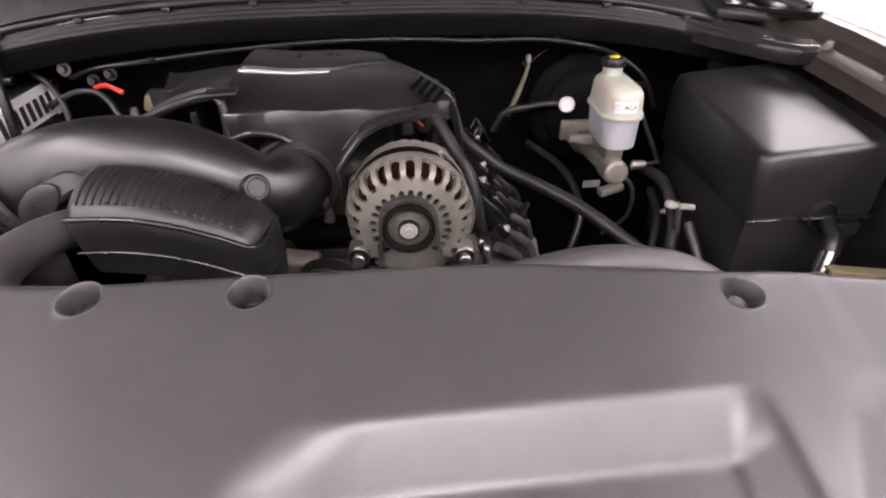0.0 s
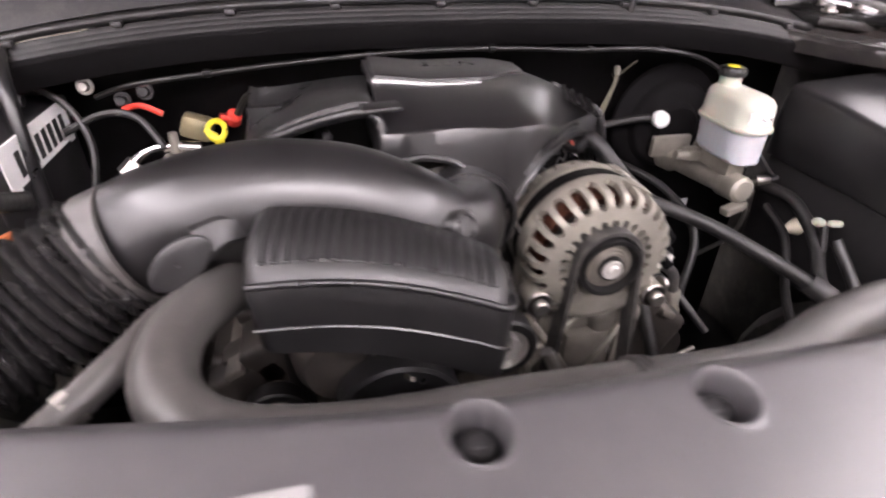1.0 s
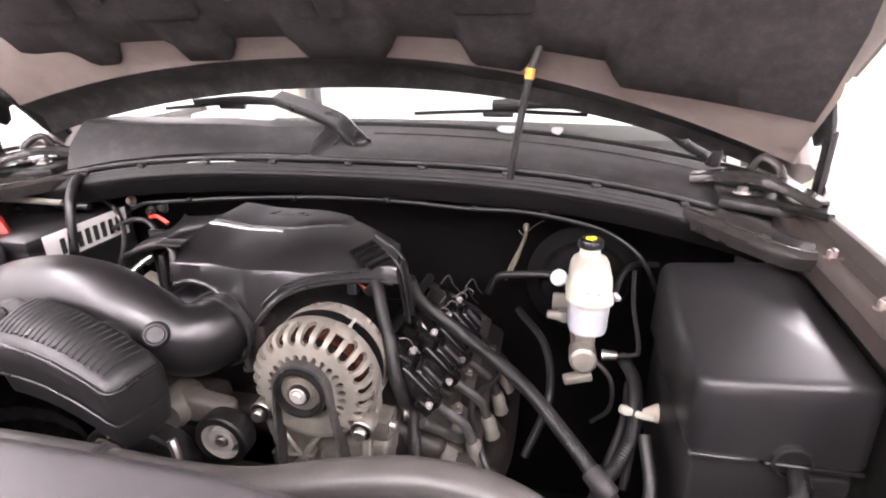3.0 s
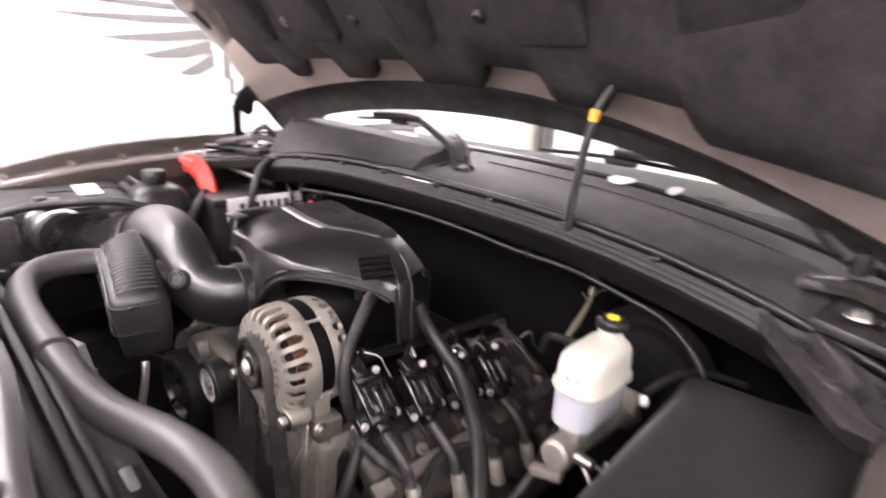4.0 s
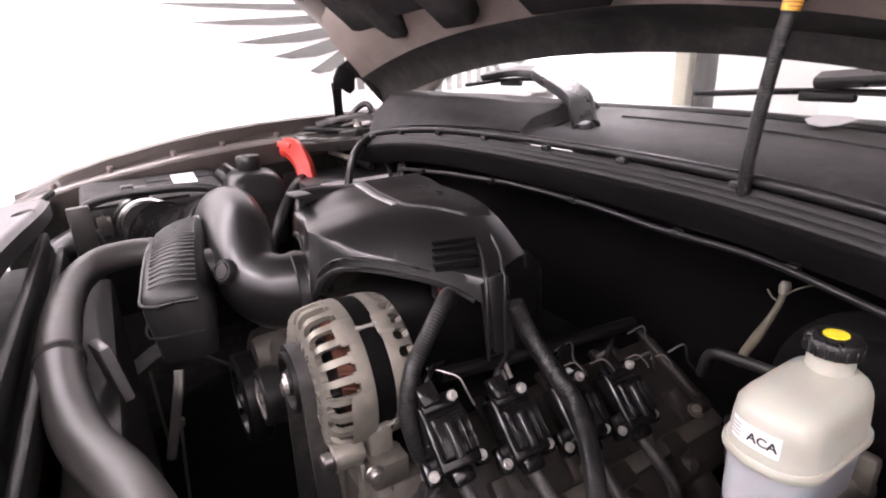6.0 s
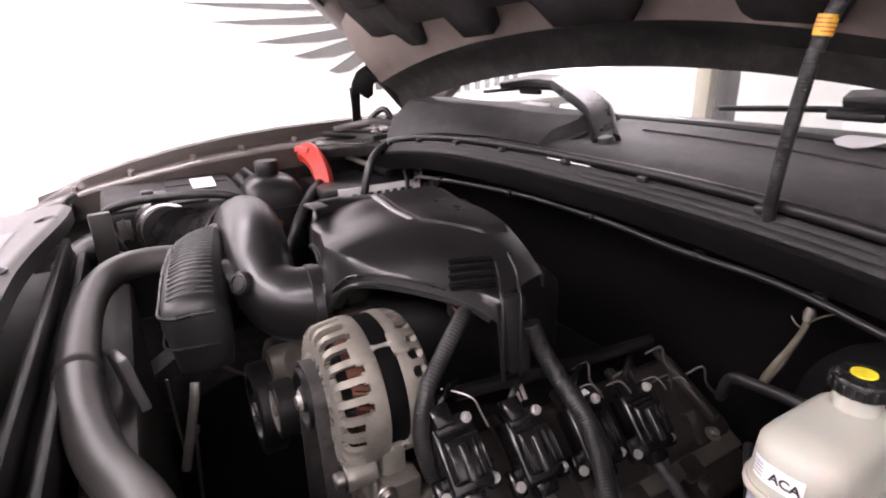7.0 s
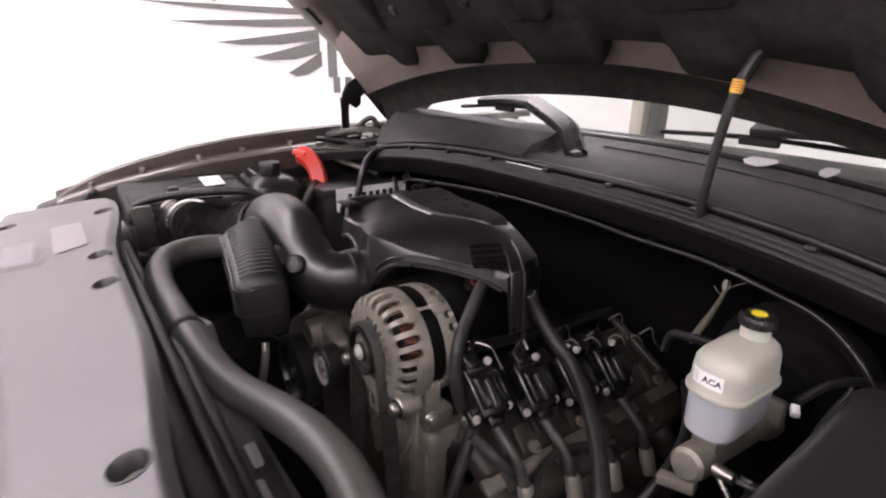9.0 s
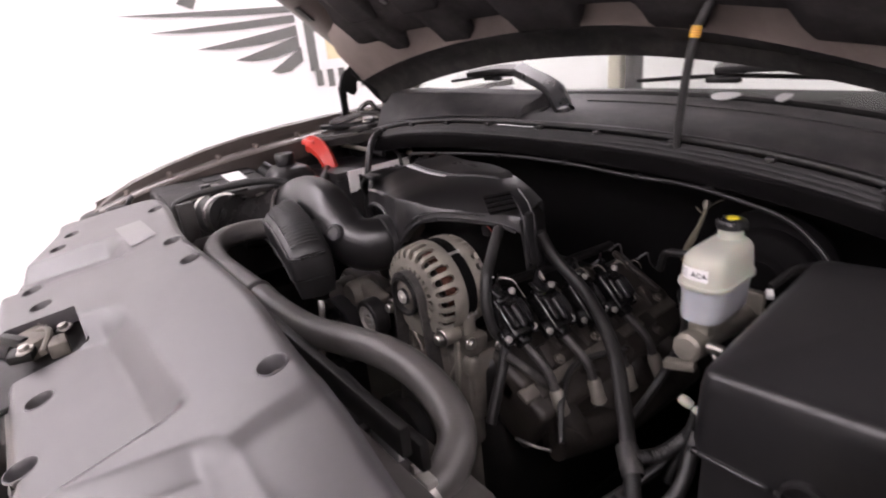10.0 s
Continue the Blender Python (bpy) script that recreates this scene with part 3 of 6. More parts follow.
part("front_panel", sheet([[(x, 0.0 + 0.13 * (abs(x) / 0.75) ** 2.2 + dy, z) for dy, z in ((0.02, 1.0), (-0.04, 0.93), (-0.06, 0.75), (-0.03, 0.42))] for x in np.linspace(-0.88, 0.88, 24)], 0.004),
     PAINT, truck, "painted front panel below the radiator cover")
for s in (-1, 1):
    for y in (0.55, 2.9):
        part("tyre", lathe([(0.22, -0.11), (0.34, -0.115), (0.37, -0.08), (0.375, 0), (0.37, 0.08), (0.34, 0.115), (0.22, 0.11)], (s * 0.80, y, 0.375), (1, 0, 0), 28, closed=True), RUBBER, truck)

# ---- the open hood ----
hood = thing("hood", (0, 0.97, 1.335), "open bronze-grey hood with black insulation pad underneath", "hood")
UP = Vector((0, -0.752, 0.659))          # along the open hood, away from its rear edge
OUT = Vector((0, -0.659, -0.752))        # out of its underside, towards the engine


def on_hood(x, v, n=0.0):
    """A place under the hood: x across, v up from the pad's edge, n out of the pad's plane."""
    return Vector((x, 0.945, 1.372)) + UP * v + OUT * n


def sag(x):
    return 0.062 * (-x / 0.6) ** 2.3 if x < 0 else 0.082 * (x / 0.5) ** 1.9


rows, lip = [], []
for x in np.linspace(-0.70, 0.70, 57):
    d = sag(x)
    fold = Vector((x, 0.97 - 0.012 * (abs(x) / 0.6) ** 2, 1.337 - d))
    top = on_hood(x, 0.05, 0.004 + 0.55 * d)
    rows.append([on_hood(x, 0.13, -0.006), top, on_hood(x, 0.012, 0.004 + 0.75 * d), fold + Vector((0, -0.008, 0.014)), fold])
    edge = Vector((x, 1.022 - 0.01 * (abs(x) / 0.6) ** 2, 1.281 - (0.105 if x > 0 else 0.078) * (abs(x) / 0.63) ** 2.1))
    lip.append([fold + Vector((0, 0.001, -0.001)), fold + Vector((0, 0.016, -0.008)), fold.lerp(edge, 0.55) + Vector((0, 0.012, 0.006)), edge, edge + Vector((0, 0.006, 0.006)), edge + Vector((0, 0.0, 0.03))])
part("inner_panel", sheet(rows, 0.002), PAINT_LIT, hood, "painted inner panel along the rear edge, lit tan put into its colour")
# Same paint as the panel; the lip's shade is put into a near-black.
part("rear_lip", sheet(lip, 0.002), NEARBLACK, hood, "rolled rear lip of the hood, shade put into its colour")
outer = []
for x in np.linspace(-0.78, 0.78, 27):
    crown = 0.05 * (1 - (abs(x) / 0.78) ** 2)
    outer.append([on_hood(x, v, -0.05 - crown + (0.06 if v < 0 else 0)) for v in (-0.09, -0.02, 0.2, 0.5, 0.8, 1.02, 1.1)])
part("outer_skin", sheet(outer, 0.003), PAINT, hood, "painted outer skin of the hood")
for s in (-1, 1):
    rows = []
    for v in np.linspace(-0.06, 1.08, 24):
        rows.append([on_hood(s * xx, v, nn) for xx, nn in ((0.60, 0.006), (0.64, 0.012), (0.66, 0.032), (0.70, 0.046), (0.735, 0.05), (0.75, 0.045), (0.765, 0.0), (0.78, -0.05))])
    part("side_flange", sheet(rows, 0.002), PAINT, hood, "painted side flange of the hood")
    part("side_rib", sheet([[on_hood(s * xx, v, nn) for xx, nn in ((0.50, 0.0), (0.53, 0.03), (0.57, 0.034), (0.60, 0.008))] for v in np.linspace(0.02, 1.0, 16)], 0.002), PAINT, hood)
    for v in (0.14, 0.3, 0.47, 0.66):
        part("flange_slot", rbox(on_hood(s * 0.70, v, 0.047), (0.03, 0.05, 0.004), 0.0015, 1, (-41, 0, 0)), BLACK, hood, "dark slot in the flange")
part("front_rail", sheet([[on_hood(x, v, n) for v, n in ((0.98, 0.0), (1.0, 0.03), (1.05, 0.035), (1.09, -0.03))] for x in np.linspace(-0.74, 0.74, 16)], 0.002), PAINT_LIT, hood)


def pad_edge(x):
    """How far the pad's rear edge stands back along the hood: tongues and notches."""
    a = abs(x)
    notch = 0
    for c in (0.14, 0.36):
        notch = max(notch, 1 - smooth(0.048, 0.078, abs(a - c)))
    near = 0.018 * smooth(0.12, 0.45, x)
    return -0.022 - near + 0.042 * notch + (0.03 * smooth(0.46, 0.52, a) if x < 0 else 0)


PX = sorted(set(list(np.linspace(-0.60, 0.69, 87)) + [s * (c + d) for s in (-1, 1) for c in (0.14, 0.36) for d in (-0.078, -0.063, -0.048, 0.048, 0.063, 0.078)]))
rows = []
for x in PX:
    e = pad_edge(x)
    w = 0.016 + 0.010 * (1 - smooth(0.0, 0.03, e + 0.022))
    drop = (0.62 if x > 0 else 0.4) * sag(x)
    rows.append([on_hood(x, e + 0.002, 0.006 + drop), on_hood(x, e, w + drop), on_hood(x, e + 0.006, w + 0.006 + drop), on_hood(x, e + 0.05, w + 0.008 + drop * 0.9), on_hood(x, 0.10, 0.030 + drop * 0.7),
                 on_hood(x, 0.14, 0.016 + drop * 0.6), on_hood(x, 0.28, 0.014 + drop * 0.4), on_hood(x, 0.5, 0.02), on_hood(x, 0.8, 0.02), on_hood(x, 0.96, 0.012), on_hood(x, 0.97, 0.0)])
part("insulation_pad", sheet(rows, 0.004), PAD, hood, "black felt insulation pad with scalloped edge", 50)
for s in (-1, 1):
    for x0 in (0.02, 0.25, 0.47):
        part("pad_block", rbox(on_hood(s * (x0 + 0.0), 0.16, 0.03), (0.12 if x0 > 0.1 else 0.05, 0.15, 0.05), 0.012, 3, (-41, 0, 0), (0.8, 0.85)), PAD, hood, "raised block of the pad")
    for x0, v in ((0.14, 0.07), (0.36, 0.07), (0.3, 0.4), (0.1, 0.55), (0.5, 0.3)):
        part("pad_pin", lathe([(0, 0.004), (0.009, 0.003), (0.011, 0), (0.011, -0.004)], on_hood(s * x0, v + 0.05, 0.034 if v < 0.1 else 0.024), OUT, 12), PLASTIC, hood, "black push pin")
for s in (-1, 1):
    side_m = Matrix(((0, 0, 1, s * 0.714 - 0.004), (1, 0, 0, 0), (0, 1, 0, 0), (0, 0, 0, 1)))
    hinge = part("hinge", merge(strap([(s * 0.716, 0.892, 1.145), (s * 0.716, 0.892, 1.20), (s * 0.716, 0.893, 1.24)], (0.022, 0.02, 0.026), 0.010, (s, 0, 0)),
                                prism([(0.884, 1.225), (0.886, 1.25), (0.90, 1.275), (0.925, 1.29), (0.955, 1.285), (0.955, 1.250), (0.940, 1.246), (0.938, 1.222), (0.925, 1.212), (0.912, 1.219), (0.903, 1.228)], 0.008, side_m, 0.002),
                                strap([(s * 0.712, 0.93, 1.285), (s * 0.712, 0.972, 1.252), (s * 0.71, 1.01, 1.21), (s * 0.70, 1.04, 1.17)], (0.03, 0.034, 0.036, 0.03), 0.012, (s, 0, 0.1)),
                                rbox((s * 0.712, 0.96, 1.30), (0.014, 0.09, 0.022), 0.004, 2, (-38, 0, 0))), BLACK, hood, "black folding hood hinge")
    for c in ((0.892, 1.158), (0.916, 1.250), (0.945, 1.268)):
        part("hinge_pin", bolt((s * 0.721, c[0], c[1]), (s, 0, 0), 0.008, 0.005), STEEL, hinge, "bright hinge rivet")

# ---- the corrugated cable up to the hood ----
cable = thing("hood_cable", (0.30, 0.895, 1.14), "black corrugated cable with amber tape up to the hood", "cable")
part("conduit", tube([(0.296, 0.905, 1.12), (0.300, 0.885, 1.18), (0.31, 0.875, 1.25), (0.323, 0.872, 1.326), (0.334, 0.885, 1.365), (0.342, 0.91, 1.386)], 0.0060, 12, 8, 0.0030, 0.0004), CONDUIT, cable)
part("tape", lathe([(0.0062, -0.0075), (0.0071, -0.0075), (0.0073, 0.0), (0.0071, 0.0075), (0.0062, 0.0075)], (0.3235, 0.8722, 1.331), (0.11, 0.06, 1), 16), AMBER, cable, "amber tape band")
for k in range(4):
    part("print_bar", lathe([(0.0074, -0.0004), (0.0075, 0.0), (0.0074, 0.0004)], (0.3235, 0.8722, 1.3265 + 0.003 * k), (0.11, 0.06, 1), 16), DULLRED, cable, "faded brown print on the tape")
part("clip", merge(rbox((0.344, 0.925, 1.391), (0.026, 0.02, 0.012), 0.003, 2, (-40, 0, 0)), tube([(0.352, 0.915, 1.385), (0.362, 0.918, 1.38), (0.366, 0.925, 1.39)], 0.004, 8)), STEEL, cable, "bright ball clip")


settle(cable, -0.022, 0.015, -0.017)


# ---- wipers ----
def wiper(pts, widths, tip, label):
    t = thing("wiper", pts[0], label, "wiper", "windshield wipers")
    n = 3
    part("arm_head", strap(pts[:n + 1], widths[:2], 0.017), GLOSS, t, "wide flat end of the arm")
    part("arm", strap(pts[n:], widths[2:], 0.012), GLOSS, t)
    part("pivot_cap", lathe([(0, 0.010), (0.010, 0.008), (0.012, 0.002), (0.012, -0.02)], pts[0], (0, -0.3, 1), 16), PLASTIC, t, "black cap over the pivot")
    a, b = tip
    part("blade", merge(tube([a, [(p + q) / 2 + o for p, q, o in zip(a, b, (0, 0, 0.006))], b], 0.005, 8, 8, squash=0.8), rbox([(p + q) / 2 for p, q in zip(a, b)], (0.06, 0.012, 0.012), 0.003)), SEAL, t, "rubber blade")


wiper([(-0.001, 0.983, 1.184), (-0.031, 1.004, 1.202), (-0.073, 1.03, 1.225), (-0.205, 1.075, 1.257), (-0.30, 1.098, 1.256), (-0.42, 1.11, 1.245)],
      (0.038, 0.036, 0.032, 0.018), ((-0.17, 1.112, 1.240), (-0.50, 1.118, 1.226)), "satin black wiper arm standing on the cowl")
wiper([(0.60, 1.0, 1.185), (0.57, 1.02, 1.20), (0.53, 1.045, 1.222), (0.42, 1.09, 1.250), (0.33, 1.115, 1.25), (0.22, 1.125, 1.243)],
      (0.038, 0.036, 0.034, 0.022), ((0.40, 1.125, 1.226), (0.06, 1.135, 1.222)), "satin black wiper arm parked along the windshield")

# ---- radiator cover ----
def ramp(a, b, x):
    return min(1, max(0, (x - a) / (b - a)))


def cover_z(x, y):
    z = 1.0500 + 0.22 * y - 0.054 * x * x
    # the middle recess: a broad slanting wall at one end, a steep one along its back
    left = -0.018 + (y - 0.141) * 0.75
    edge = 0.180 + 0.035 * (x - 0.13)
    z -= 0.023 * ramp(left, left + 0.048, x) * (1 - ramp(0.252, 0.272, x)) * (1 - ramp(edge - 0.028, edge, y))
    # the two outer recesses
    left = 0.292 + (y - 0.12) * 0.5
    z -= 0.012 * ramp(left, left + 0.030, x) * (1 - ramp(0.44, 0.48, x)) * (1 - ramp(0.168, 0.192, y))
    left = -0.312 + (y - 0.18) * 0.6
    z -= 0.020 * ramp(left, left + 0.042, x) * (1 - ramp(-0.20, -0.165, x - 0.5 * (y - 0.2))) * (1 - ramp(0.196, 0.222, y))
    # a faint crease and rolled edges
    z -= 0.0035 * smooth(0.335, 0.360, x + 0.04 * (0.25 - y)) * smooth(0.17, 0.2, y)
    b, f = back_edge(x), front_edge(x)
    z -= 0.008 * smooth(b - 0.014, b + 0.001, y) ** 2
    z -= 0.02 * (1 - smooth(f, f + 0.02, y)) ** 2
    return z


def back_edge(x):
    if x > 0:
        return 0.286 - 0.016 * smooth(0.12, 0.34, x) - 0.016 * smooth(0.34, 0.5, x) - 0.10 * smooth(0.48, 0.59, x)
    return 0.286 + 0.030 * smooth(0.1, 0.4, -x) - 0.14 * smooth(0.43, 0.60, -x)


def front_edge(x):
    return 0.042 + 0.10 * smooth(0.22, 0.58, abs(x))


def in_opening(x, y):
    """The slanting opening for the hood latch."""
    return y < 0.132 and -0.062 + (y - 0.132) * 0.45 < x < 0.016 + (y - 0.132) * 0.1


HOLES = ((0.292, 0.247), (-0.122, 0.268), (-0.018, 0.265), (-0.345, 0.292), (-0.45, 0.165), (-0.385, 0.138), (-0.205, 0.092), (-0.122, 0.099), (0.08, 0.078), (0.18, 0.058))
rad = thing("radiator_cover", (0, 0.1, 1.0), "grained grey-black plastic cover over the radiator", "radiator cover")
NX, NY = 250, 84
bm = bmesh.new()
grid = []
for i in range(NX + 1):
    x = -0.575 + 1.15 * i / NX
    col = []
    for j in range(NY + 1):
        a, b = front_edge(x), back_edge(x)
        y = a + (b - a) * j / NY
        col.append(bm.verts.new((x, y, cover_z(x, y))))
    grid.append(col)
for i in range(NX):
    for j in range(NY):
        q = (grid[i][j], grid[i + 1][j], grid[i + 1][j + 1], grid[i][j + 1])
        c = sum((v.co for v in q), Vector()) / 4
        if any((c.x - hx) ** 2 + (c.y - hy) ** 2 < 0.0125 ** 2 for hx, hy in HOLES):
            continue
        if in_opening(c.x, c.y):
            continue
        bm.faces.new(q)
for v in [v for v in bm.verts if not v.link_faces]:
    bm.verts.remove(v)
for v in bm.verts:
    if v.is_boundary and v.co.y < 0.135 and -0.15 < v.co.x < 0.03 and v.co.y > front_edge(v.co.x) + 0.002:
        for slope, at in ((0.45, -0.062 - 0.132 * 0.45), (0.1, 0.016 - 0.0132)):
            line = at + slope * v.co.y
            if abs(v.co.x - line) < 0.0075:
                v.co.x = line
    for hx, hy in HOLES:
        d = Vector((v.co.x - hx, v.co.y - hy))
        if v.is_boundary and 0.009 < d.length < 0.017:
            d = d.normalized() * 0.0138
            v.co.x, v.co.y = hx + d.x, hy + d.y
rims = [e for e in bm.edges if len(e.link_faces) == 1]
ex = bmesh.ops.extrude_edge_only(bm, edges=rims)
for v in ex["geom"]:
    if isinstance(v, bmesh.types.BMVert):
        v.co.z -= 0.02
panel = part("panel", bm, COVER, rad, "", 50)
for hx, hy in HOLES:
    z = cover_z(hx, hy)
    rim = part("hole_rim", lathe([(0.0150, -0.0015), (0.0146, 0.0004), (0.0134, 0.0006), (0.0122, -0.0008), (0.0112, -0.02), (0.004, -0.022)], (hx, hy, z), (0, -0.2, 1), 26), COVER, rad)
    part("push_pin", merge(lathe([(0, -0.010), (0.005, -0.010), (0.0075, -0.012), (0.0078, -0.018), (0.0112, -0.02), (0.0112, -0.024), (0, -0.024)], (hx, hy, z), (0, -0.2, 1), 18),
                           rbox((hx, hy + 0.001, z - 0.0105), (0.008, 0.0018, 0.002), 0.0004, 1)), PLASTIC if hx != 0.292 else DULL, rim, "push-in fastener")
# the printed label near the end
rows = []
for f in np.linspace(0, 1, 9):
    row = []
    for g in np.linspace(0, 1, 6):
        x = -0.335 + f * 0.150 + 0.02 * g * (1 - f)
        y = 0.222 + 0.038 * g
        row.append((x, y, cover_z(x, y) + 0.0012))
    rows.append(row)
part("sticker", sheet(rows), STICKER, rad, "pale printed label")
# the hood latch in its dark opening
latch = thing("hood_latch", (-0.05, 0.075, 1.0), "dark steel hood latch in the cover's opening", "latch")
part("base_plate", rbox((-0.05, 0.075, 1.030), (0.17, 0.12, 0.008), 0.003, 2, (12, 0, 0)), BLACK, latch)
part("jaw", merge(rbox((-0.06, 0.085, 1.050), (0.05, 0.035, 0.022), 0.004, 2, (10, 0, 12)), rbox((-0.02, 0.105, 1.052), (0.03, 0.02, 0.018), 0.003), tube([(-0.085, 0.07, 1.052), (-0.05, 0.10, 1.064), (-0.005, 0.09, 1.056)], 0.004, 8)), DULL, latch)
part("striker_arm", merge(rbox((-0.07, 0.065, 1.056), (0.045, 0.010, 0.014), 0.003, 2, (0, 0, 30)), rbox((-0.03, 0.07, 1.052), (0.02, 0.025, 0.012), 0.003, 2, (0, 10, -20))), BLACK, latch)
for bx, by in ((-0.085, 0.095), (-0.02, 0.075), (-0.05, 0.115)):
    part("latch_bolt", bolt((bx, by, 1.060), (0, -0.2, 1), 0.006, 0.006), STEEL, latch, "bright bolt")

# ---- upper radiator hose ----
hose = thing("radiator_hose", (0.0, 0.33, 1.03), "thick grey-black rubber upper radiator hose", "hose")
HL = [(-0.225, 0.545, 1.0), (-0.250, 0.485, 1.034), (-0.273, 0.43, 1.044), (-0.268, 0.375, 1.045), (-0.235, 0.345, 1.038), (-0.17, 0.333, 1.036), (-0.08, 0.331, 1.038), (-0.003, 0.333, 1.035), (0.06, 0.339, 1.026), (0.12, 0.352, 1.018), (0.185, 0.376, 1.017),
      (0.25, 0.389, 1.019), (0.315, 0.390, 1.012), (0.362, 0.378, 0.996), (0.381, 0.352, 0.978), (0.382, 0.318, 0.968), (0.380, 0.285, 0.964)]
part("hose_body", tube(HL, 0.0190, 20, 6), HOSE, hose)
part("seam_ring", merge(lathe([(0.0190, -0.006), (0.0212, -0.004), (0.0212, 0.0), (0.0196, 0.002), (0.0212, 0.004), (0.0190, 0.007)], (-0.003, 0.333, 1.035), (1, 0.05, -0.1), 24)), RUBBER, hose, "joint ring of the hose")
part("hose_clamp", merge(lathe([(0.0191, -0.006), (0.0208, -0.006), (0.0208, 0.006), (0.0191, 0.006)], (0.382, 0.322, 0.969), (0.02, -1, -0.2), 22), rbox((0.390, 0.322, 0.991), (0.016, 0.012, 0.008), 0.002), rbox((0.372, 0.324, 0.990), (0.006, 0.010, 0.012), 0.0015)), PALE, hose, "steel spring clamp")

# ---- silver heater hose in the corner ----
sh = thing("heater_hose", (-0.4, 0.38, 0.98), "grey rubber heater hose with a steel end clamp", "hose")
part("hose_body", tube([(-0.262, 0.50, 1.03), (-0.285, 0.455, 1.04), (-0.305, 0.41, 1.04), (-0.345, 0.37, 1.025), (-0.40, 0.355, 1.01), (-0.47, 0.36, 1.0), (-0.56, 0.38, 0.97)], 0.0105, 14, 6), HOSE, sh)
for p, a in (((-0.325, 0.388, 1.032), (-0.7, -0.7, -0.2)), ((-0.43, 0.355, 1.006), (-1, 0, -0.1))):
    part("clamp", lathe([(0.0105, -0.004), (0.0118, -0.004), (0.0118, 0.004), (0.0105, 0.004)], p, a, 18), STEEL, sh, "thin steel band")

# ---- intake: silencer box, elbow and ribbed duct ----
intake = thing("intake_duct", (-0.15, 0.5, 0.98), "black moulded air intake elbow with ribbed silencer box", "air intake")
# silencer box: a bowed, rounded box that slopes down towards its inner end
U = Vector((0.178, -0.030, -0.022))
ACROSS = Vector((0.166, 0.986, 0))
o = Vector((-0.233, 0.436, 1.074))
BOW = 0.013


def on_box(f, y, z):
    """A place on the silencer box: f along it, y across it from the front, z up from its front rim."""
    return o + U * f + ACROSS * y + Vector((0, 0, z + BOW * math.sin(math.pi * f) + 0.32 * max(0, y) * (1 - f)))


bm = bmesh.new()
vs = []
N = 40
for i in range(N + 1):
    f = i / N
    e = min(1, f * 0.172 / 0.014, (1 - f) * 0.172 / 0.014)
    r = 0.012 * (1 - math.sqrt(max(0, 1 - (1 - e) ** 2)))
    h = 0.070 + 0.010 * f
    d = 0.072
    ring = [(0.006 + r, -h + r), (0.001 + r, -h * 0.6), (-0.003 + r, -0.022), (-0.003 + r, -0.008 - r), (0.0 + r, -0.002 - r), (0.006 + r, 0.003 - r), (0.02, 0.008 - r), (0.036, 0.009 - r),
            (0.055 - r, 0.006 - r), (0.061 - r, -0.002 - r), (d - 0.004 - r, -0.016 - r), (d - 0.004 - r, -h * 0.6), (d - 0.008 - r, -h + r), (d * 0.5, -h - 0.004 + r)]
    vs.append([bm.verts.new(on_box(f, y, z)) for y, z in ring])
for a, b in zip(vs, vs[1:]):
    for k in range(len(a)):
        bm.faces.new((a[k], a[(k + 1) % len(a)], b[(k + 1) % len(a)], b[k]))
bm.faces.new(vs[0][::-1])
bm.faces.new(vs[-1])
box = part("silencer_box", bm, BOXED, intake, "", 50)
for k in range(20):
    f = 0.085 + 0.83 * k / 19
    part("rib", tube([on_box(f, y, z - 0.0002) for y, z in ((0.0085, 0.0045), (0.02, 0.008), (0.038, 0.009), (0.054, 0.0060))], 0.0013, 6, 2), BOXED, box)
    part("rib_end", rbox(on_box(f, 0.0075, 0.0045), (0.0042, 0.003, 0.0022), 0.0008, 1, (0, 0, -17)), GLOSS, box, "bright moulded rib end")
rim_line = [on_box(0.03 + 0.094 * k, -0.002, -0.005) for k in range(11)]
part("edge_bead", tube(rim_line + [on_box(1.0, 0.010, -0.006), on_box(1.0, 0.030, -0.004), on_box(0.995, 0.054, -0.005)], 0.0026, 10, 3), GLOSS, box, "glossy rounded bead")
part("seam", tube([on_box(0.03 + 0.094 * k, -0.003, -0.040) for k in range(11)] + [on_box(1.003, 0.008, -0.042), on_box(1.003, 0.055, -0.042)], 0.0014, 6, 3), GLOSS, box)
EL = [(-0.338, 0.535, 1.046), (-0.288, 0.533, 1.067), (-0.228, 0.533, 1.079), (-0.165, 0.529, 1.076), (-0.115, 0.524, 1.058), (-0.083, 0.527, 1.038), (-0.058, 0.547, 1.028), (-0.046, 0.588, 1.028)]
part("elbow", tube(EL, 0.045, 26, 6, squash=1.2, radii=(0.039, 0.040, 0.040, 0.039, 0.038, 0.037, 0.039, 0.040)), DUCT, intake, "", 60)
part("elbow_collar", lathe([(0.044, -0.006), (0.0480, -0.005), (0.0480, 0.005), (0.044, 0.006)], (-0.047, 0.568, 1.028), (0.1, 1, 0.0), 28), GLOSS, intake)
part("neck", tube([(-0.125, 0.470, 1.056), (-0.12, 0.515, 1.055)], 0.026, 14, 3, squash=0.8), PLASTIC, intake)
plug = part("plug", merge(lathe([(0.0, 0.018), (0.012, 0.018), (0.0145, 0.015), (0.0150, 0.0), (0.0165, -0.02), (0.02, -0.035)], (-0.078, 0.503, 1.057), (0.5, -0.72, 0.42), 22)), PLASTIC, intake, "round plug on the elbow")
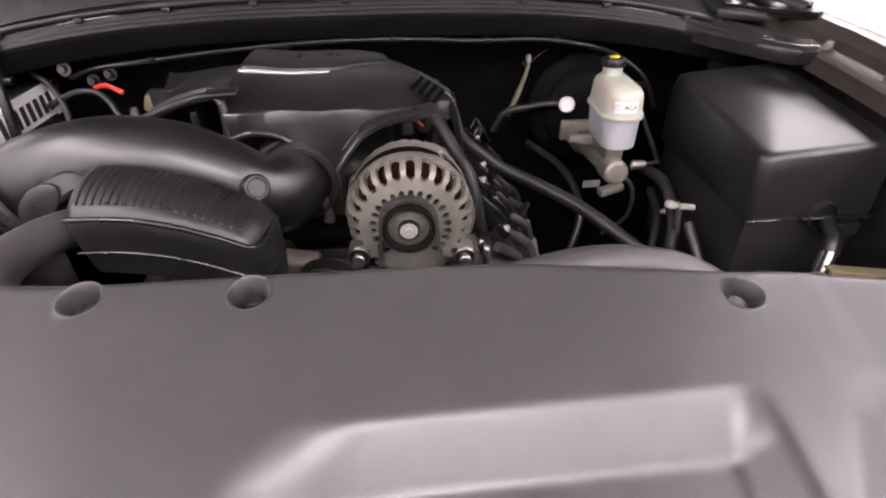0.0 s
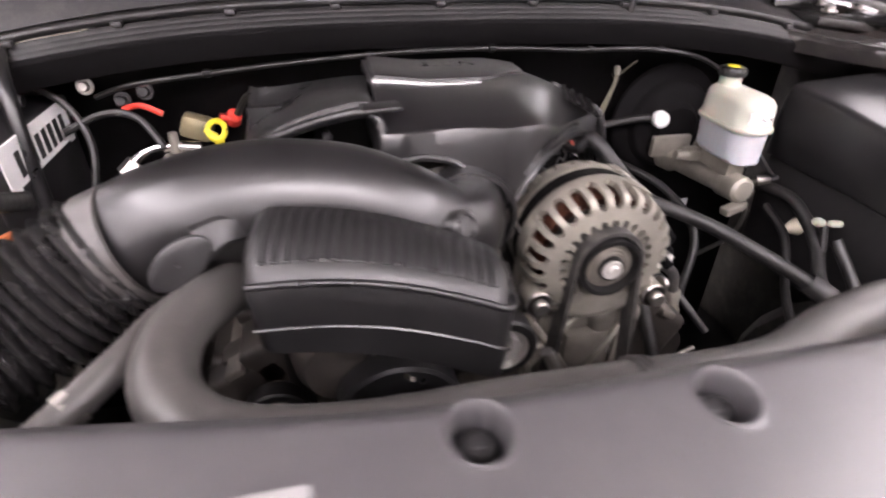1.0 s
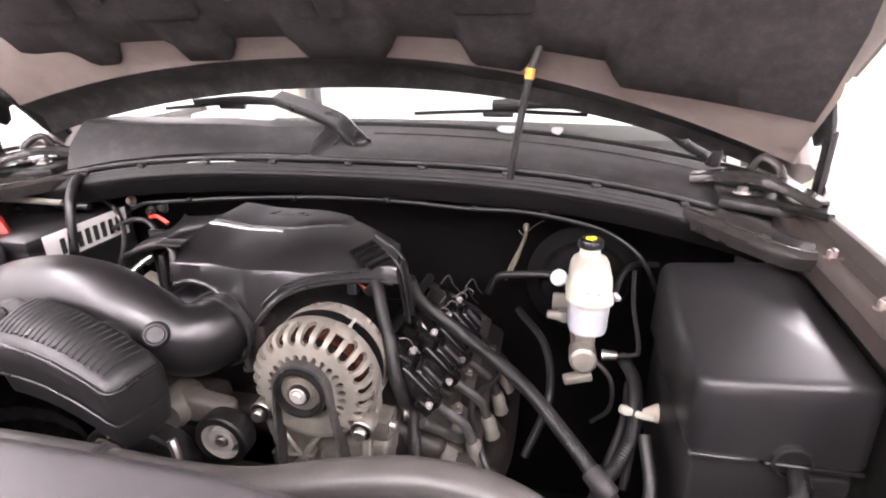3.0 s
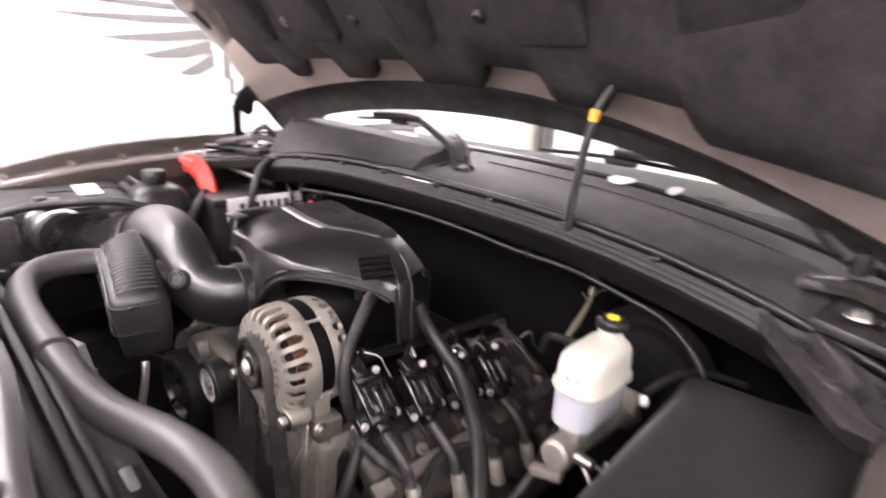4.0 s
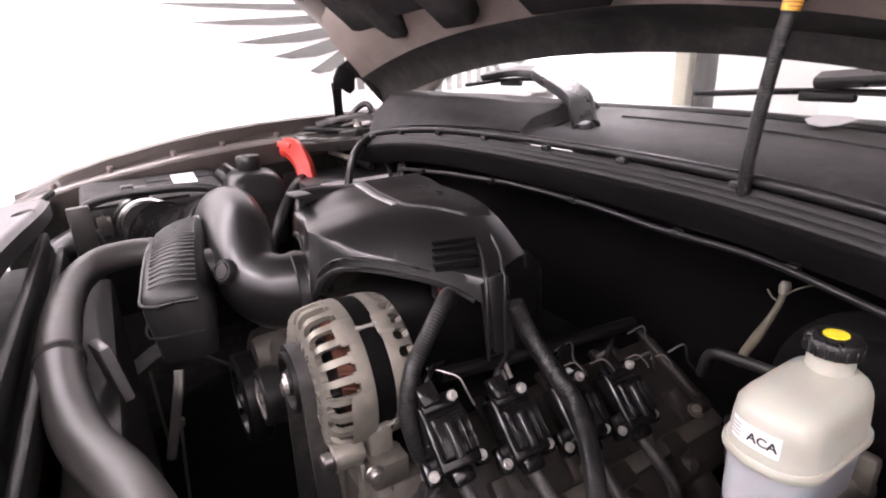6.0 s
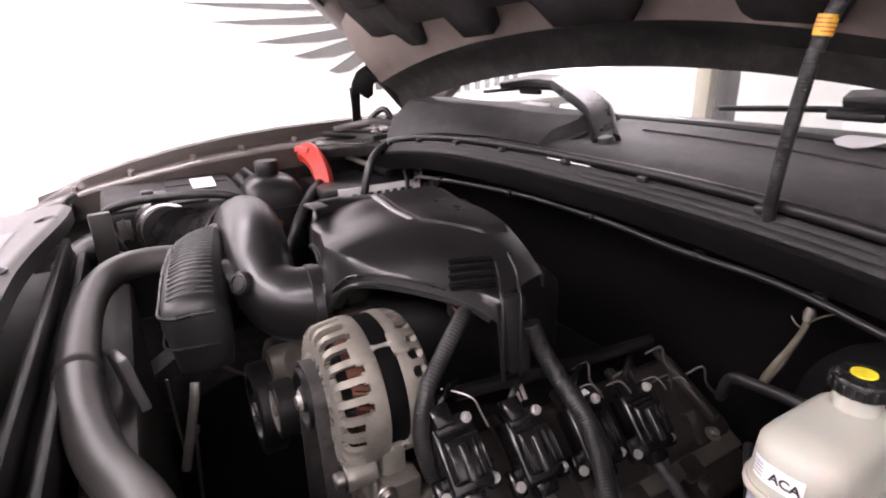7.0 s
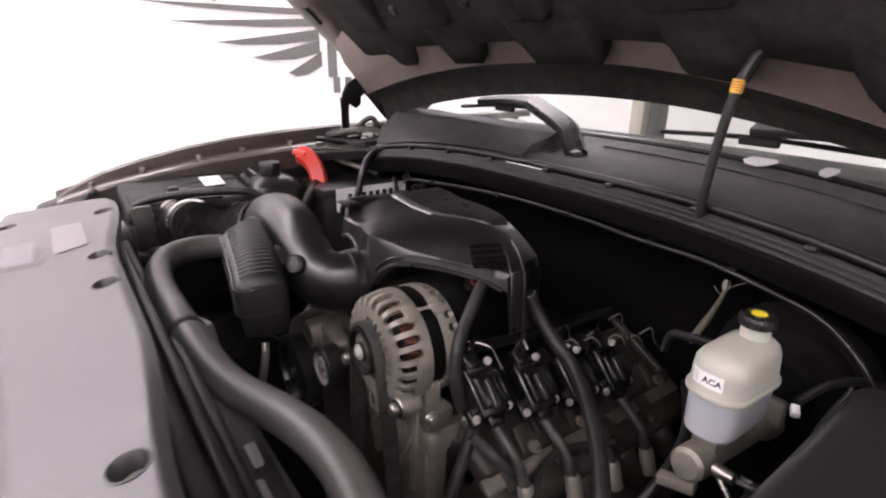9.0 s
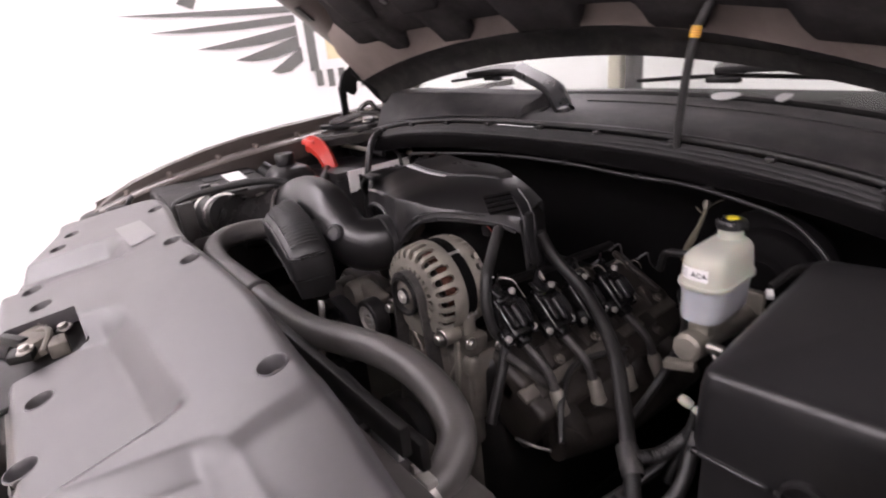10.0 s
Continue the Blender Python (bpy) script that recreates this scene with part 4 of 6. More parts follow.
part("plug_rim", lathe([(0.0085, 0.0178), (0.0095, 0.0195), (0.0105, 0.0178)], (-0.078, 0.503, 1.057), (0.5, -0.72, 0.42), 20), GLOSS, plug)
blade = part("blade_tab", prism([(0.027 * math.cos(a) * abs(math.cos(a)) ** 0.15, 0.015 * math.sin(a)) for a in (2 * math.pi * k / 28 for k in range(28))], 0.006, pose(-0.276, 0.484, 1.062, 74, -38, 8), 0.002), PLASTIC, intake, "black oval moulded tab")
part("tab_dimple", lathe([(0, 0.0004), (0.0022, 0.0012), (0.003, -0.001)], (-0.276, 0.4795, 1.064), (0.1, -0.95, 0.3), 12), GLOSS, blade)
part("tab_arm", strap([(-0.262, 0.487, 1.074), (-0.245, 0.492, 1.080), (-0.228, 0.499, 1.076)], (0.028, 0.022, 0.014), 0.008, (0, -0.9, 0.4)), PLASTIC, intake, "web between tab and elbow")
part("ribbed_duct", tube([(-0.336, 0.535, 1.046), (-0.365, 0.520, 1.032), (-0.400, 0.497, 1.016), (-0.435, 0.470, 1.013), (-0.468, 0.446, 1.026)], 0.054, 28, 8, 0.0102, 0.011), RIBBED, intake, "ribbed black rubber duct", 60)
part("duct_band", lathe([(0.0465, -0.013), (0.0495, -0.012), (0.0495, 0.012), (0.0465, 0.013)], (-0.326, 0.535, 1.050), (0.92, 0.0, 0.38), 30), HOSE, intake, "smooth grey duct band")
for a in (-30, 20, 60, 110):
    m = Vector((-0.326, 0.535, 1.050)) + Matrix.Rotation(radians(a), 4, Vector((0.92, 0.0, 0.38))) @ Vector((0.0, -0.0495, 0.0))
    part("band_bolt", bolt(m, m - Vector((-0.326, 0.535, 1.050)), 0.003, 0.003), DARKMETAL, intake, "small steel screw")

# airflow meter with bright clamps, then the filter box
meter = thing("airflow_meter", (-0.5, 0.44, 1.0), "black airflow meter between bright steel clamps", "airflow meter")
part("body", tube([(-0.46, 0.442, 1.034), (-0.50, 0.437, 1.03), (-0.56, 0.432, 1.024)], 0.042, 24, 5), PLASTIC, meter)
for x in (-0.475, -0.535):
    part("clamp", lathe([(0.0425, -0.006), (0.047, -0.0055), (0.047, 0.0055), (0.0425, 0.006)], (x, 0.440 + (x + 0.475) * 0.1, 1.033 + (x + 0.475) * 0.1), (1, -0.1, 0.1), 26), BRIGHT, meter, "bright steel clamp")
part("sensor", merge(rbox((-0.505, 0.436, 1.082), (0.03, 0.028, 0.024), 0.004), rbox((-0.505, 0.42, 1.092), (0.018, 0.02, 0.014), 0.003)), GLOSS, meter)
airbox = thing("air_filter_box", (-0.63, 0.44, 0.85), "black plastic air filter box with a white label", "air filter box")
part("lower_box", rbox((-0.635, 0.45, 0.94), (0.17, 0.25, 0.18), 0.012, 3), PLASTIC, airbox)
lid_at = pose(-0.635, 0.45, 1.056, 0, 9, 0)
part("lid", merge(rbox(lid_at.translation, (0.180, 0.256, 0.035), 0.01, 3, (0, 9, 0), (0.94, 0.95)), rbox(lid_at @ Vector((0.035, -0.03, 0.019)), (0.09, 0.17, 0.006), 0.002, 2, (0, 9, 0)), rbox(lid_at @ Vector((-0.05, 0.05, 0.018)), (0.06, 0.12, 0.004), 0.0015, 1, (0, 9, 0))), COWL, airbox, "grey-black sloping lid")
part("label", rbox(lid_at @ Vector((-0.014, 0.058, 0.0215)), (0.060, 0.044, 0.0012), 0.0004, 1, (0, 9, 0)), WHITE, airbox, "white paper label")
for y in (0.36, 0.43, 0.53):
    part("lid_clip", merge(rbox((-0.549, y, 1.03), (0.008, 0.022, 0.035), 0.002), tube([(-0.547, y - 0.008, 1.01), (-0.543, y, 1.05), (-0.547, y + 0.008, 1.01)], 0.0022, 6)), STEEL, airbox, "wire clip")
part("wire_loom", tube([(-0.48, 0.36, 0.99), (-0.51, 0.335, 1.06), (-0.50, 0.36, 1.085), (-0.47, 0.43, 1.096), (-0.43, 0.51, 1.098), (-0.41, 0.56, 1.08)], 0.0078, 12, 8, 0.005, 0.0004), CONDUIT, airbox, "black wire loom over the box")
part("snorkel", tube([(-0.6, 0.33, 1.0), (-0.6, 0.29, 0.985), (-0.61, 0.25, 0.95)], 0.04, 14, 4, squash=0.7), PLASTIC, airbox)

settle(airbox, 0.009, 0.014, -0.003)

# ---- engine cover ----
ec = thing("engine_cover", (-0.05, 0.68, 1.0), "satin black plastic engine cover with arched front", "engine cover")


# front edge of the cover in plan, the height of its arched rim there, and of the crease above it
FRONT_EDGE = ((-0.120, 0.590, 1.075, 1.105), (-0.105, 0.588, 1.081, 1.106), (-0.090, 0.586, 1.085, 1.107), (-0.075, 0.585, 1.084, 1.108), (-0.058, 0.583, 1.080, 1.109), (-0.042, 0.579, 1.069, 1.110), (-0.030, 0.576, 1.055, 1.110),
              (-0.020, 0.574, 1.044, 1.110), (-0.010, 0.572, 1.037, 1.110), (-0.002, 0.573, 1.038, 1.110), (0.006, 0.575, 1.047, 1.110), (0.016, 0.578, 1.060, 1.109), (0.030, 0.586, 1.073, 1.106), (0.045, 0.597, 1.079, 1.100),
              (0.060, 0.614, 1.079, 1.094), (0.077, 0.637, 1.074, 1.088), (0.097, 0.660, 1.068, 1.083), (0.120, 0.682, 1.060, 1.079), (0.145, 0.698, 1.048, 1.073))


def crown(x):
    """Height of the cover's top across the engine."""
    return 1.1225 + 0.006 * smooth(-0.05, -0.120, x) - 2.3 * max(0, x) ** 2


rim = spline([p[:3] for p in FRONT_EDGE], 4)
fold = spline([(p[0], p[1], p[3]) for p in FRONT_EDGE], 4)
rows = []
for i, (a, b) in enumerate(zip(rim, fold)):
    s = i / (len(rim) - 1)
    back = Vector((-0.120 + 0.250 * s, 0.785 - 0.018 * s * s, 0))
    inward = (Vector((back.x, back.y, 0)) - Vector((b.x, b.y, 0)))
    n = inward.normalized()
    row = [a + n * 0.012 - Vector((0, 0, 0.003)), a, a + (b - a) * 0.35 + n * 0.0015, a + (b - a) * 0.9 + n * 0.003, b + n * 0.0045 + Vector((0, 0, -0.0006)), b + n * 0.008 + Vector((0, 0, 0.0008))]
    for u in (0.12, 0.22, 0.32, 0.42, 0.5, 0.58, 0.7, 0.82, 0.93, 0.985, 1.0):
        p = b + inward * u
        k = min(1, u / 0.5)
        z = b.z + (crown(p.x) - b.z) * (1 - (1 - k) ** 1.6)
        row.append(Vector((p.x, p.y, z - 0.004 * smooth(0.9, 1.0, u))))
    row.append(Vector((row[-1].x, row[-1].y + 0.002, row[-1].z - 0.014)))
    rows.append(row)
for turn in range(8):
    old = rows
    rows = [list(r) for r in old]
    for i in range(1, len(old) - 1):
        for j in range(6, len(old[0]) - 3):
            rows[i][j] = old[i][j] * 0.4 + (old[i - 1][j] + old[i + 1][j]) * 0.2 + (old[i][j - 1] + old[i][j + 1]) * 0.1
part("shell", sheet(rows, 0.003), MOULDED, ec, "", 32)
part("arch_lip", tube([p + Vector((0, -0.0005, -0.001)) for p in rim[1:-1]], 0.0034, 8, 1), GLOSS, ec, "rounded lip along the arches")
part("arch_lip_upper", tube([p + Vector((0.0, -0.001, 0.010)) for p in rim[42:66]], 0.0018, 8, 1), GLOSS, ec)
# the open mouth on the other side, with its flared lip
mouth = [(-0.120, 0.594, 1.078), (-0.120, 0.600, 1.106), (-0.125, 0.605, 1.118), (-0.139, 0.610, 1.120), (-0.172, 0.622, 1.110), (-0.21, 0.636, 1.094), (-0.238, 0.648, 1.080), (-0.25, 0.66, 1.06)]
part("mouth_lip", tube(mouth, 0.005, 10, 5), GLOSS, ec, "flared lip of the open mouth")
rows = []
for px, py, pz in [tuple(p) for p in spline(mouth, 3)]:
    k = smooth(-0.11, -0.26, px)
    rows.append([(px, py, pz), (px, py + 0.003, pz + 0.009 * smooth(1.08, 1.10, pz)), (px - 0.002, py + 0.03, pz + 0.009 * smooth(1.08, 1.10, pz)), (px - 0.004, py + 0.08, min(1.121, pz + 0.012) - 0.012 * k), (px, py + 0.14, 1.118 - 0.022 * k), (px + 0.005, 0.775, 1.108 - 0.03 * k), (px + 0.005, 0.78, 1.0)])
part("mouth_roof", sheet(rows, 0.003), GLOSS, ec, "", 48)
part("mouth_back", rbox((-0.18, 0.71, 1.04), (0.13, 0.01, 0.12), 0.002), BLACK, ec)
part("mouth_web", rbox((-0.172, 0.66, 1.07), (0.008, 0.06, 0.05), 0.002, 1, (0, 0, 10)), PLASTIC, ec)
top = []
for x in np.linspace(-0.122, 0.066, 24):
    end = x < -0.118 or x > 0.062
    z = crown(x) + (-0.004 if end else 0.0036)
    y0, y1 = 0.690 + 0.85 * max(0, x - 0.005), 0.772
    top.append([(x, y0 - 0.002, crown(x) - 0.004), (x, y0, z - 0.001), (x, y0 + 0.003, z), (x, (y0 + y1) / 2, z), (x, y1 - 0.003, z), (x, y1, z - 0.006)])
part("raised_panel", sheet(top, 0.002), PLASTIC, ec, "raised top panel", 40)
part("stripe", sheet([[(x, y, crown(x) + h) for y, h in ((0.6785, -0.002), (0.679, 0.0008), (0.6845, 0.0008), (0.685, -0.002))] for x in np.linspace(-0.118, -0.008, 12)], 0.001), GREYLABEL, ec, "pale grey stripe")
for k in range(7):
    part("badge_bar", prism([(-0.085 + k * 0.013, 0.738), (-0.077 + k * 0.013, 0.738), (-0.073 + k * 0.013, 0.752), (-0.081 + k * 0.013, 0.752)], 0.0008, Matrix.Translation((0, 0, 1.1258))), GLOSS, ec)
for k in range(4):
    x = 0.0965 + 0.0088 * k
    y = 0.697 - 0.005 * k
    louvre = part("louvre", rbox((x, y, crown(x) + 0.0012), (0.0022, 0.048, 0.005), 0.0009, 2, (0, 20, -18)), DUCT, ec, "louvre slat")
    # No real recess: a solid near-black strip paints the shade between slats.
    part("louvre_shade", rbox((x + 0.0044, y - 0.001, crown(x + 0.0044) + 0.0004), (0.0055, 0.046, 0.003), 0.0008, 1, (0, 20, -18)), STATOR, louvre, "near-black strip put in for the shade below the slat")
chan = part("channel", merge(rbox((0.152, 0.712, 1.036), (0.008, 0.020, 0.082), 0.002, 2, (0, -8, 0))), GLOSS, ec, "channel down the cover's corner")
for y, x0 in ((0.700, 0.108), (0.722, 0.100)):
    part("channel_rib", tube([(x0, y + 0.022, crown(x0) + 0.0005), (0.126, y + 0.014, crown(0.126) + 0.0015), (0.142, y + 0.004, 1.080), (0.151, y, 1.064), (0.157, y - 0.004, 1.03), (0.161, y - 0.006, 0.992)], 0.0022, 8, 5), GLOSS, chan)
part("skirt", sheet([[(0.147 + (1.07 - z) * 0.14, y, z) for z in (1.07, 1.045, 1.02, 0.992)] for y in (0.696, 0.706, 0.720, 0.73)], 0.003), GLOSS, ec)
part("corner_tab", rbox((-0.119, 0.603, 1.1265), (0.034, 0.022, 0.004), 0.0015, 2, (0, 0, 6)), DUCT, ec, "flat tab at the cover's corner")

# ---- alternator ----
alt = thing("alternator", (0.077, 0.60, 0.92), "cast aluminium alternator with vent slots and black stator", "alternator")
AX, AY, AZ, AS = 0.076, -0.013, 0.990, 0.955


def ring_shell(prof, count, full, narrow, closed_arc=(235, 305), thick=0.006):
    """A turned shell about the y axis, pierced by slots with rounded ends."""
    bm = bmesh.new()
    rings = [[bm.verts.new((AX + AS * r * math.cos(2 * math.pi * k / count), y + AY, AZ + AS * r * math.sin(2 * math.pi * k / count))) for k in range(count)] for r, y in prof]
    for i in range(len(prof) - 1):
        for k in range(count):
            a = 360 * k / count
            cell = k % 8
            if not closed_arc[0] < a < closed_arc[1] and (i in full and cell < 5 or i in narrow and 0 < cell < 4):
                continue
            j = (k + 1) % count
            bm.faces.new((rings[i][k], rings[i][j], rings[i + 1][j], rings[i + 1][k]))
    thicken(bm, thick)
    return bm


FRONT = ((0.0785, 0.589), (0.0790, 0.586), (0.0790, 0.5775), (0.0788, 0.576), (0.0785, 0.5725), (0.0775, 0.562), (0.0755, 0.553), (0.0715, 0.5485), (0.0655, 0.5463), (0.0625, 0.546), (0.0530, 0.545), (0.0505, 0.5447), (0.0485, 0.5445), (0.0425, 0.544), (0.0400, 0.544), (0.0375, 0.544), (0.033, 0.546), (0.031, 0.558))
part("front_housing", ring_shell(FRONT, 208, (4, 5, 6, 7, 12), (3, 8, 11, 13)), ALLOY, alt, "grey cast aluminium front housing", 45)
REAR = ((0.0770, 0.609), (0.0775, 0.611), (0.0770, 0.620), (0.0765, 0.622), (0.0755, 0.629), (0.0735, 0.634), (0.0715, 0.637), (0.066, 0.640), (0.03, 0.642))
part("rear_housing", ring_shell(REAR, 208, (3, 4), (2, 5)), ALLOY, alt, "grey cast aluminium rear housing", 45)
part("stator", lathe([(0.0715, -0.614), (0.0725, -0.612), (0.0725, -0.588), (0.0715, -0.585)], (AX, AY, AZ), (0, -1, 0), 64), STATOR, alt, "black laminated stator ring")
part("winding", lathe([(0.058, -0.60), (0.0655, -0.594), (0.0665, -0.576), (0.063, -0.562), (0.055, -0.565), (0.053, -0.59)], (AX, AY, AZ), (0, -1, 0), 64, closed=True), COPPER, alt, "copper windings behind the slots")
for k in range(30):
    a = 2 * math.pi * k / 30
    part("wire_loop", tube([(AX + 0.0668 * math.cos(a), 0.577, AZ + 0.0668 * math.sin(a)), (AX + 0.0675 * math.cos(a + 0.06), 0.563, AZ + 0.0675 * math.sin(a + 0.06)), (AX + 0.064 * math.cos(a + 0.12), 0.551, AZ + 0.064 * math.sin(a + 0.12))], 0.0022, 6, 2), COPPER, alt)
part("rotor", lathe([(0, -0.60), (0.054, -0.60), (0.054, -0.566), (0.03, -0.557), (0, -0.557)], (AX, AY, AZ), (0, -1, 0), 32), GRIME, alt, "rust-brown rotor fan")
for k in range(12):
    a = radians(15 + 30 * k)
    part("fan_blade", rbox((AX + 0.044 * math.cos(a), 0.546, AZ + 0.044 * math.sin(a)), (0.018, 0.008, 0.003), 0.0008, 1, (0, -math.degrees(a) + 20, 0)), DARKMETAL, alt)
for a in (58, 165, 250, 338):
    q = radians(a)
    x, z = AX + 0.0748 * math.cos(q), AZ + 0.0748 * math.sin(q)
    part("tie_bolt", merge(tube([(x, 0.560, z), (x, 0.582, z), (x, 0.610, z)], 0.0019, 8, 2), tube([(x, 0.574, z), (x, 0.578, z)], 0.0028, 8, 2), tube([(x, 0.592, z), (x, 0.596, z)], 0.0028, 8, 2)), PALE, alt, "slim tie bolt")


def arc_pad(a0, a1, r, y0, y1):
    """A raised, softly edged cast pad wrapped round the housing."""
    rows = []
    for k in range(13):
        u = k / 12
        edge = min(1, 5 * u, 5 * (1 - u))
        edge = math.sin(edge * math.pi / 2)
        q = radians(a0 + (a1 - a0) * u)
        rr = [r - 0.003, r + 0.0012 * edge, r + 0.0022 * edge, r + 0.0022 * edge, r + 0.0012 * edge, r - 0.003]
        yy = [y0, y0 + 0.0015 - 0.004 * edge, y0 + 0.004 - 0.004 * edge, y1 - 0.003, y1 - 0.001, y1]
        rows.append([(AX + p * math.cos(q), y, AZ + p * math.sin(q)) for p, y in zip(rr, yy)])
    return sheet(rows, 0.002)


for a0, a1, y0, y1 in ((48, 70, 0.556, 0.576), (-36, 14, 0.553, 0.576), (150, 180, 0.556, 0.576), (48, 68, 0.595, 0.610), (-34, -16, 0.595, 0.610), (152, 178, 0.595, 0.610)):
    part("cast_pad", arc_pad(a0, a1, 0.0752, y0, y1), ALLOY, alt, "smooth cast pad over a bolt boss")
for bx, bz, inner in ((0.012, 0.951, -1), (0.139, 0.943, 1)):
    ear = part("mounting_ear", merge(lathe([(0.005, 0.030), (0.0115, 0.030), (0.0125, 0.027), (0.0130, 0.004), (0.011, 0.0)], (bx, 0.560, bz), (0, -1, 0), 20), rbox((bx + (AX - bx) * 0.10, 0.578, bz + 0.002), (0.030, 0.026, 0.044), 0.006, 2),
                                     rbox((bx + (AX - bx) * 0.28, 0.572, bz + 0.010), (0.030, 0.026, 0.022), 0.006, 2, (0, inner * -35, 0))), ALLOY, alt, "cast mounting ear")
    part("ear_bolt", merge(bolt((bx, 0.531, bz), (0, -1, 0), 0.0085, 0.010)), STEEL, ear, "pale zinc bolt head")
part("pulley", lathe([(0.009, 0.030), (0.012, 0.031), (0.0135, 0.024), (0.024, 0.022), (0.0265, 0.030), (0.0305, 0.030), (0.0312, 0.026), (0.029, 0.024), (0.0305, 0.021), (0.029, 0.018), (0.0305, 0.015), (0.029, 0.012), (0.0305, 0.009), (0.029, 0.006), (0.0312, 0.003), (0.0312, 0.0), (0.02, -0.006)],
                     (0.0735, 0.545, 0.995), (0, -1, 0), 36), BLACK, alt, "black grooved pulley")
part("pulley_face", lathe([(0.0, 0.0265), (0.0155, 0.0262), (0.0165, 0.0245), (0.0185, 0.0245), (0.0195, 0.0232), (0.0235, 0.0232)], (0.0735, 0.545, 0.995), (0, -1, 0), 36), DULL, alt, "worn brown pulley face")
part("pulley_nut", lathe([(0, 0.034), (0.0045, 0.0345), (0.006, 0.032), (0.0095, 0.032), (0.0105, 0.030), (0.0108, 0.026)], (0.0735, 0.545, 0.995), (0, -1, 0), 24), PALE, alt, "bright pulley nut")
part("lower_arc", lathe([(0.059, -0.60), (0.0655, -0.60), (0.0655, -0.572), (0.059, -0.57)], (AX, AY, AZ - 0.004), (0, -1, 0), 40, closed=True), ALLOY, alt, "rounded lower rim")

settle(alt, 0.007, -0.004, -0.005)

# bracket under the alternator: side legs with crossed ribs
br = thing("alternator_bracket", (0.075, 0.57, 0.76), "ribbed cast aluminium bracket under the alternator", "bracket")
part("back_web", prism([(-0.075, -0.09), (0.07, -0.09), (0.065, 0.03), (0.03, 0.012), (-0.03, 0.012), (-0.062, 0.03)], 0.008, Matrix(((1, 0, 0, 0.075), (0, 0, 1, 0.585), (0, 1, 0, 0.905), (0, 0, 0, 1))), 0.002), DULL, br)
for a, b, w in (((0.0, 0.93), (0.03, 0.79), 0.010), ((0.135, 0.92), (0.125, 0.79), 0.012), ((0.02, 0.90), (0.085, 0.80), 0.007), ((0.075, 0.905), (0.015, 0.82), 0.007), ((0.085, 0.80), (0.13, 0.88), 0.007), ((0.0, 0.86), (0.06, 0.865), 0.006)):
    d = Vector((b[0] - a[0], 0, b[1] - a[1]))
    part("rib", rbox(((a[0] + b[0]) / 2, 0.572, (a[1] + b[1]) / 2), (w, 0.03, d.length), 0.002, 1, (0, math.degrees(math.atan2(d.x, d.z)), 0)), ALLOY, br, "cast rib")
part("side_block", merge(rbox((0.148, 0.580, 0.916), (0.028, 0.038, 0.03), 0.005, 2, (0, 4, 0)), rbox((0.146, 0.62, 0.882), (0.034, 0.09, 0.036), 0.008, 2, (0, 0, 0), (0.8, 0.9)), rbox((0.128, 0.61, 0.835), (0.06, 0.085, 0.12), 0.012, 3, (0, 0, 0), (1.1, 1.1)), rbox((0.11, 0.575, 0.80), (0.09, 0.03, 0.14), 0.01, 2)), DULL, br, "cast side block")
for p in ((0.168, 0.56, 0.93), (0.169, 0.615, 0.905), (0.168, 0.655, 0.885)):
    part("bracket_bolt", bolt(p, (1, 0, 0), 0.006, 0.006), STEEL, br, "small bright bolt")
for p in ((0.006, 0.567, 0.845), (0.126, 0.565, 0.84)):
    part("bracket_bolt", bolt(p, (0, -1, 0), 0.007, 0.006), STEEL, br, "small bright bolt")


settle(br, 0.007, -0.004, -0.002)

# ---- drive belt and pulleys ----
def band(path, width, thick):
    """A flat belt that runs along (x, z) places; its width lies along y."""
    bm = bmesh.new()
    rows = []
    line = [Vector((x, y, z)) for x, y, z in path]
    for i, c in enumerate(line):
        d = (line[min(i + 1, len(line) - 1)] - line[max(i - 1, 0)]).normalized()
        n = Vector((d.z, 0, -d.x))
        rows.append([c + Vector((0, sy * width / 2, 0)) + n * sn * thick / 2 for sy, sn in ((-1, -1), (1, -1), (1, 1), (-1, 1))])
    vs = [[bm.verts.new(p) for p in r] for r in rows]
    for a, b in zip(vs, vs[1:]):
        for k in range(4):
            bm.faces.new((a[k], a[(k + 1) % 4], b[(k + 1) % 4], b[k]))
    bm.faces.new(vs[0])
    bm.faces.new(vs[-1][::-1])
    return bm


arc = [(0.0735 + 0.0325 * math.cos(radians(a)), 0.530, 0.995 + 0.0325 * math.sin(radians(a))) for a in range(185, -16, -12)]
solo("drive_belt", band([(0.012, 0.53, 0.70), (0.030, 0.530, 0.85)] + arc + [(0.122, 0.530, 0.85), (0.135, 0.53, 0.70)], 0.022, 0.004), RUBBER, "black ribbed rubber drive belt over the pulleys", "belt").location = (0.007, -0.004, -0.002)


def pulley(name, at, r, w, label, hub, face=PALE, rim=BLACK):
    t = thing(name, at, label, "pulley", "front drive pulleys")
    part("rim", lathe([(r * 0.72, w), (r * 0.94, w), (r, w * 0.9), (r, w * 0.1), (r * 0.94, 0), (r * 0.5, 0)], at, (0, -1, 0), 40), rim, t, "black rubber-coated rim")
    part("face", lathe([(0, w * 0.75), (hub * 0.55, w * 0.75), (hub * 0.6, w * 0.9), (hub, w * 0.95), (hub * 1.05, w * 0.6), (r * 0.70, w * 0.55), (r * 0.74, w)], at, (0, -1, 0), 36), face, t, "bright steel face")
    part("hub_bolt", bolt((at[0], at[1] - w * 0.78, at[2]), (0, -1, 0), hub * 0.45, 0.007), STEEL, t)
    return t


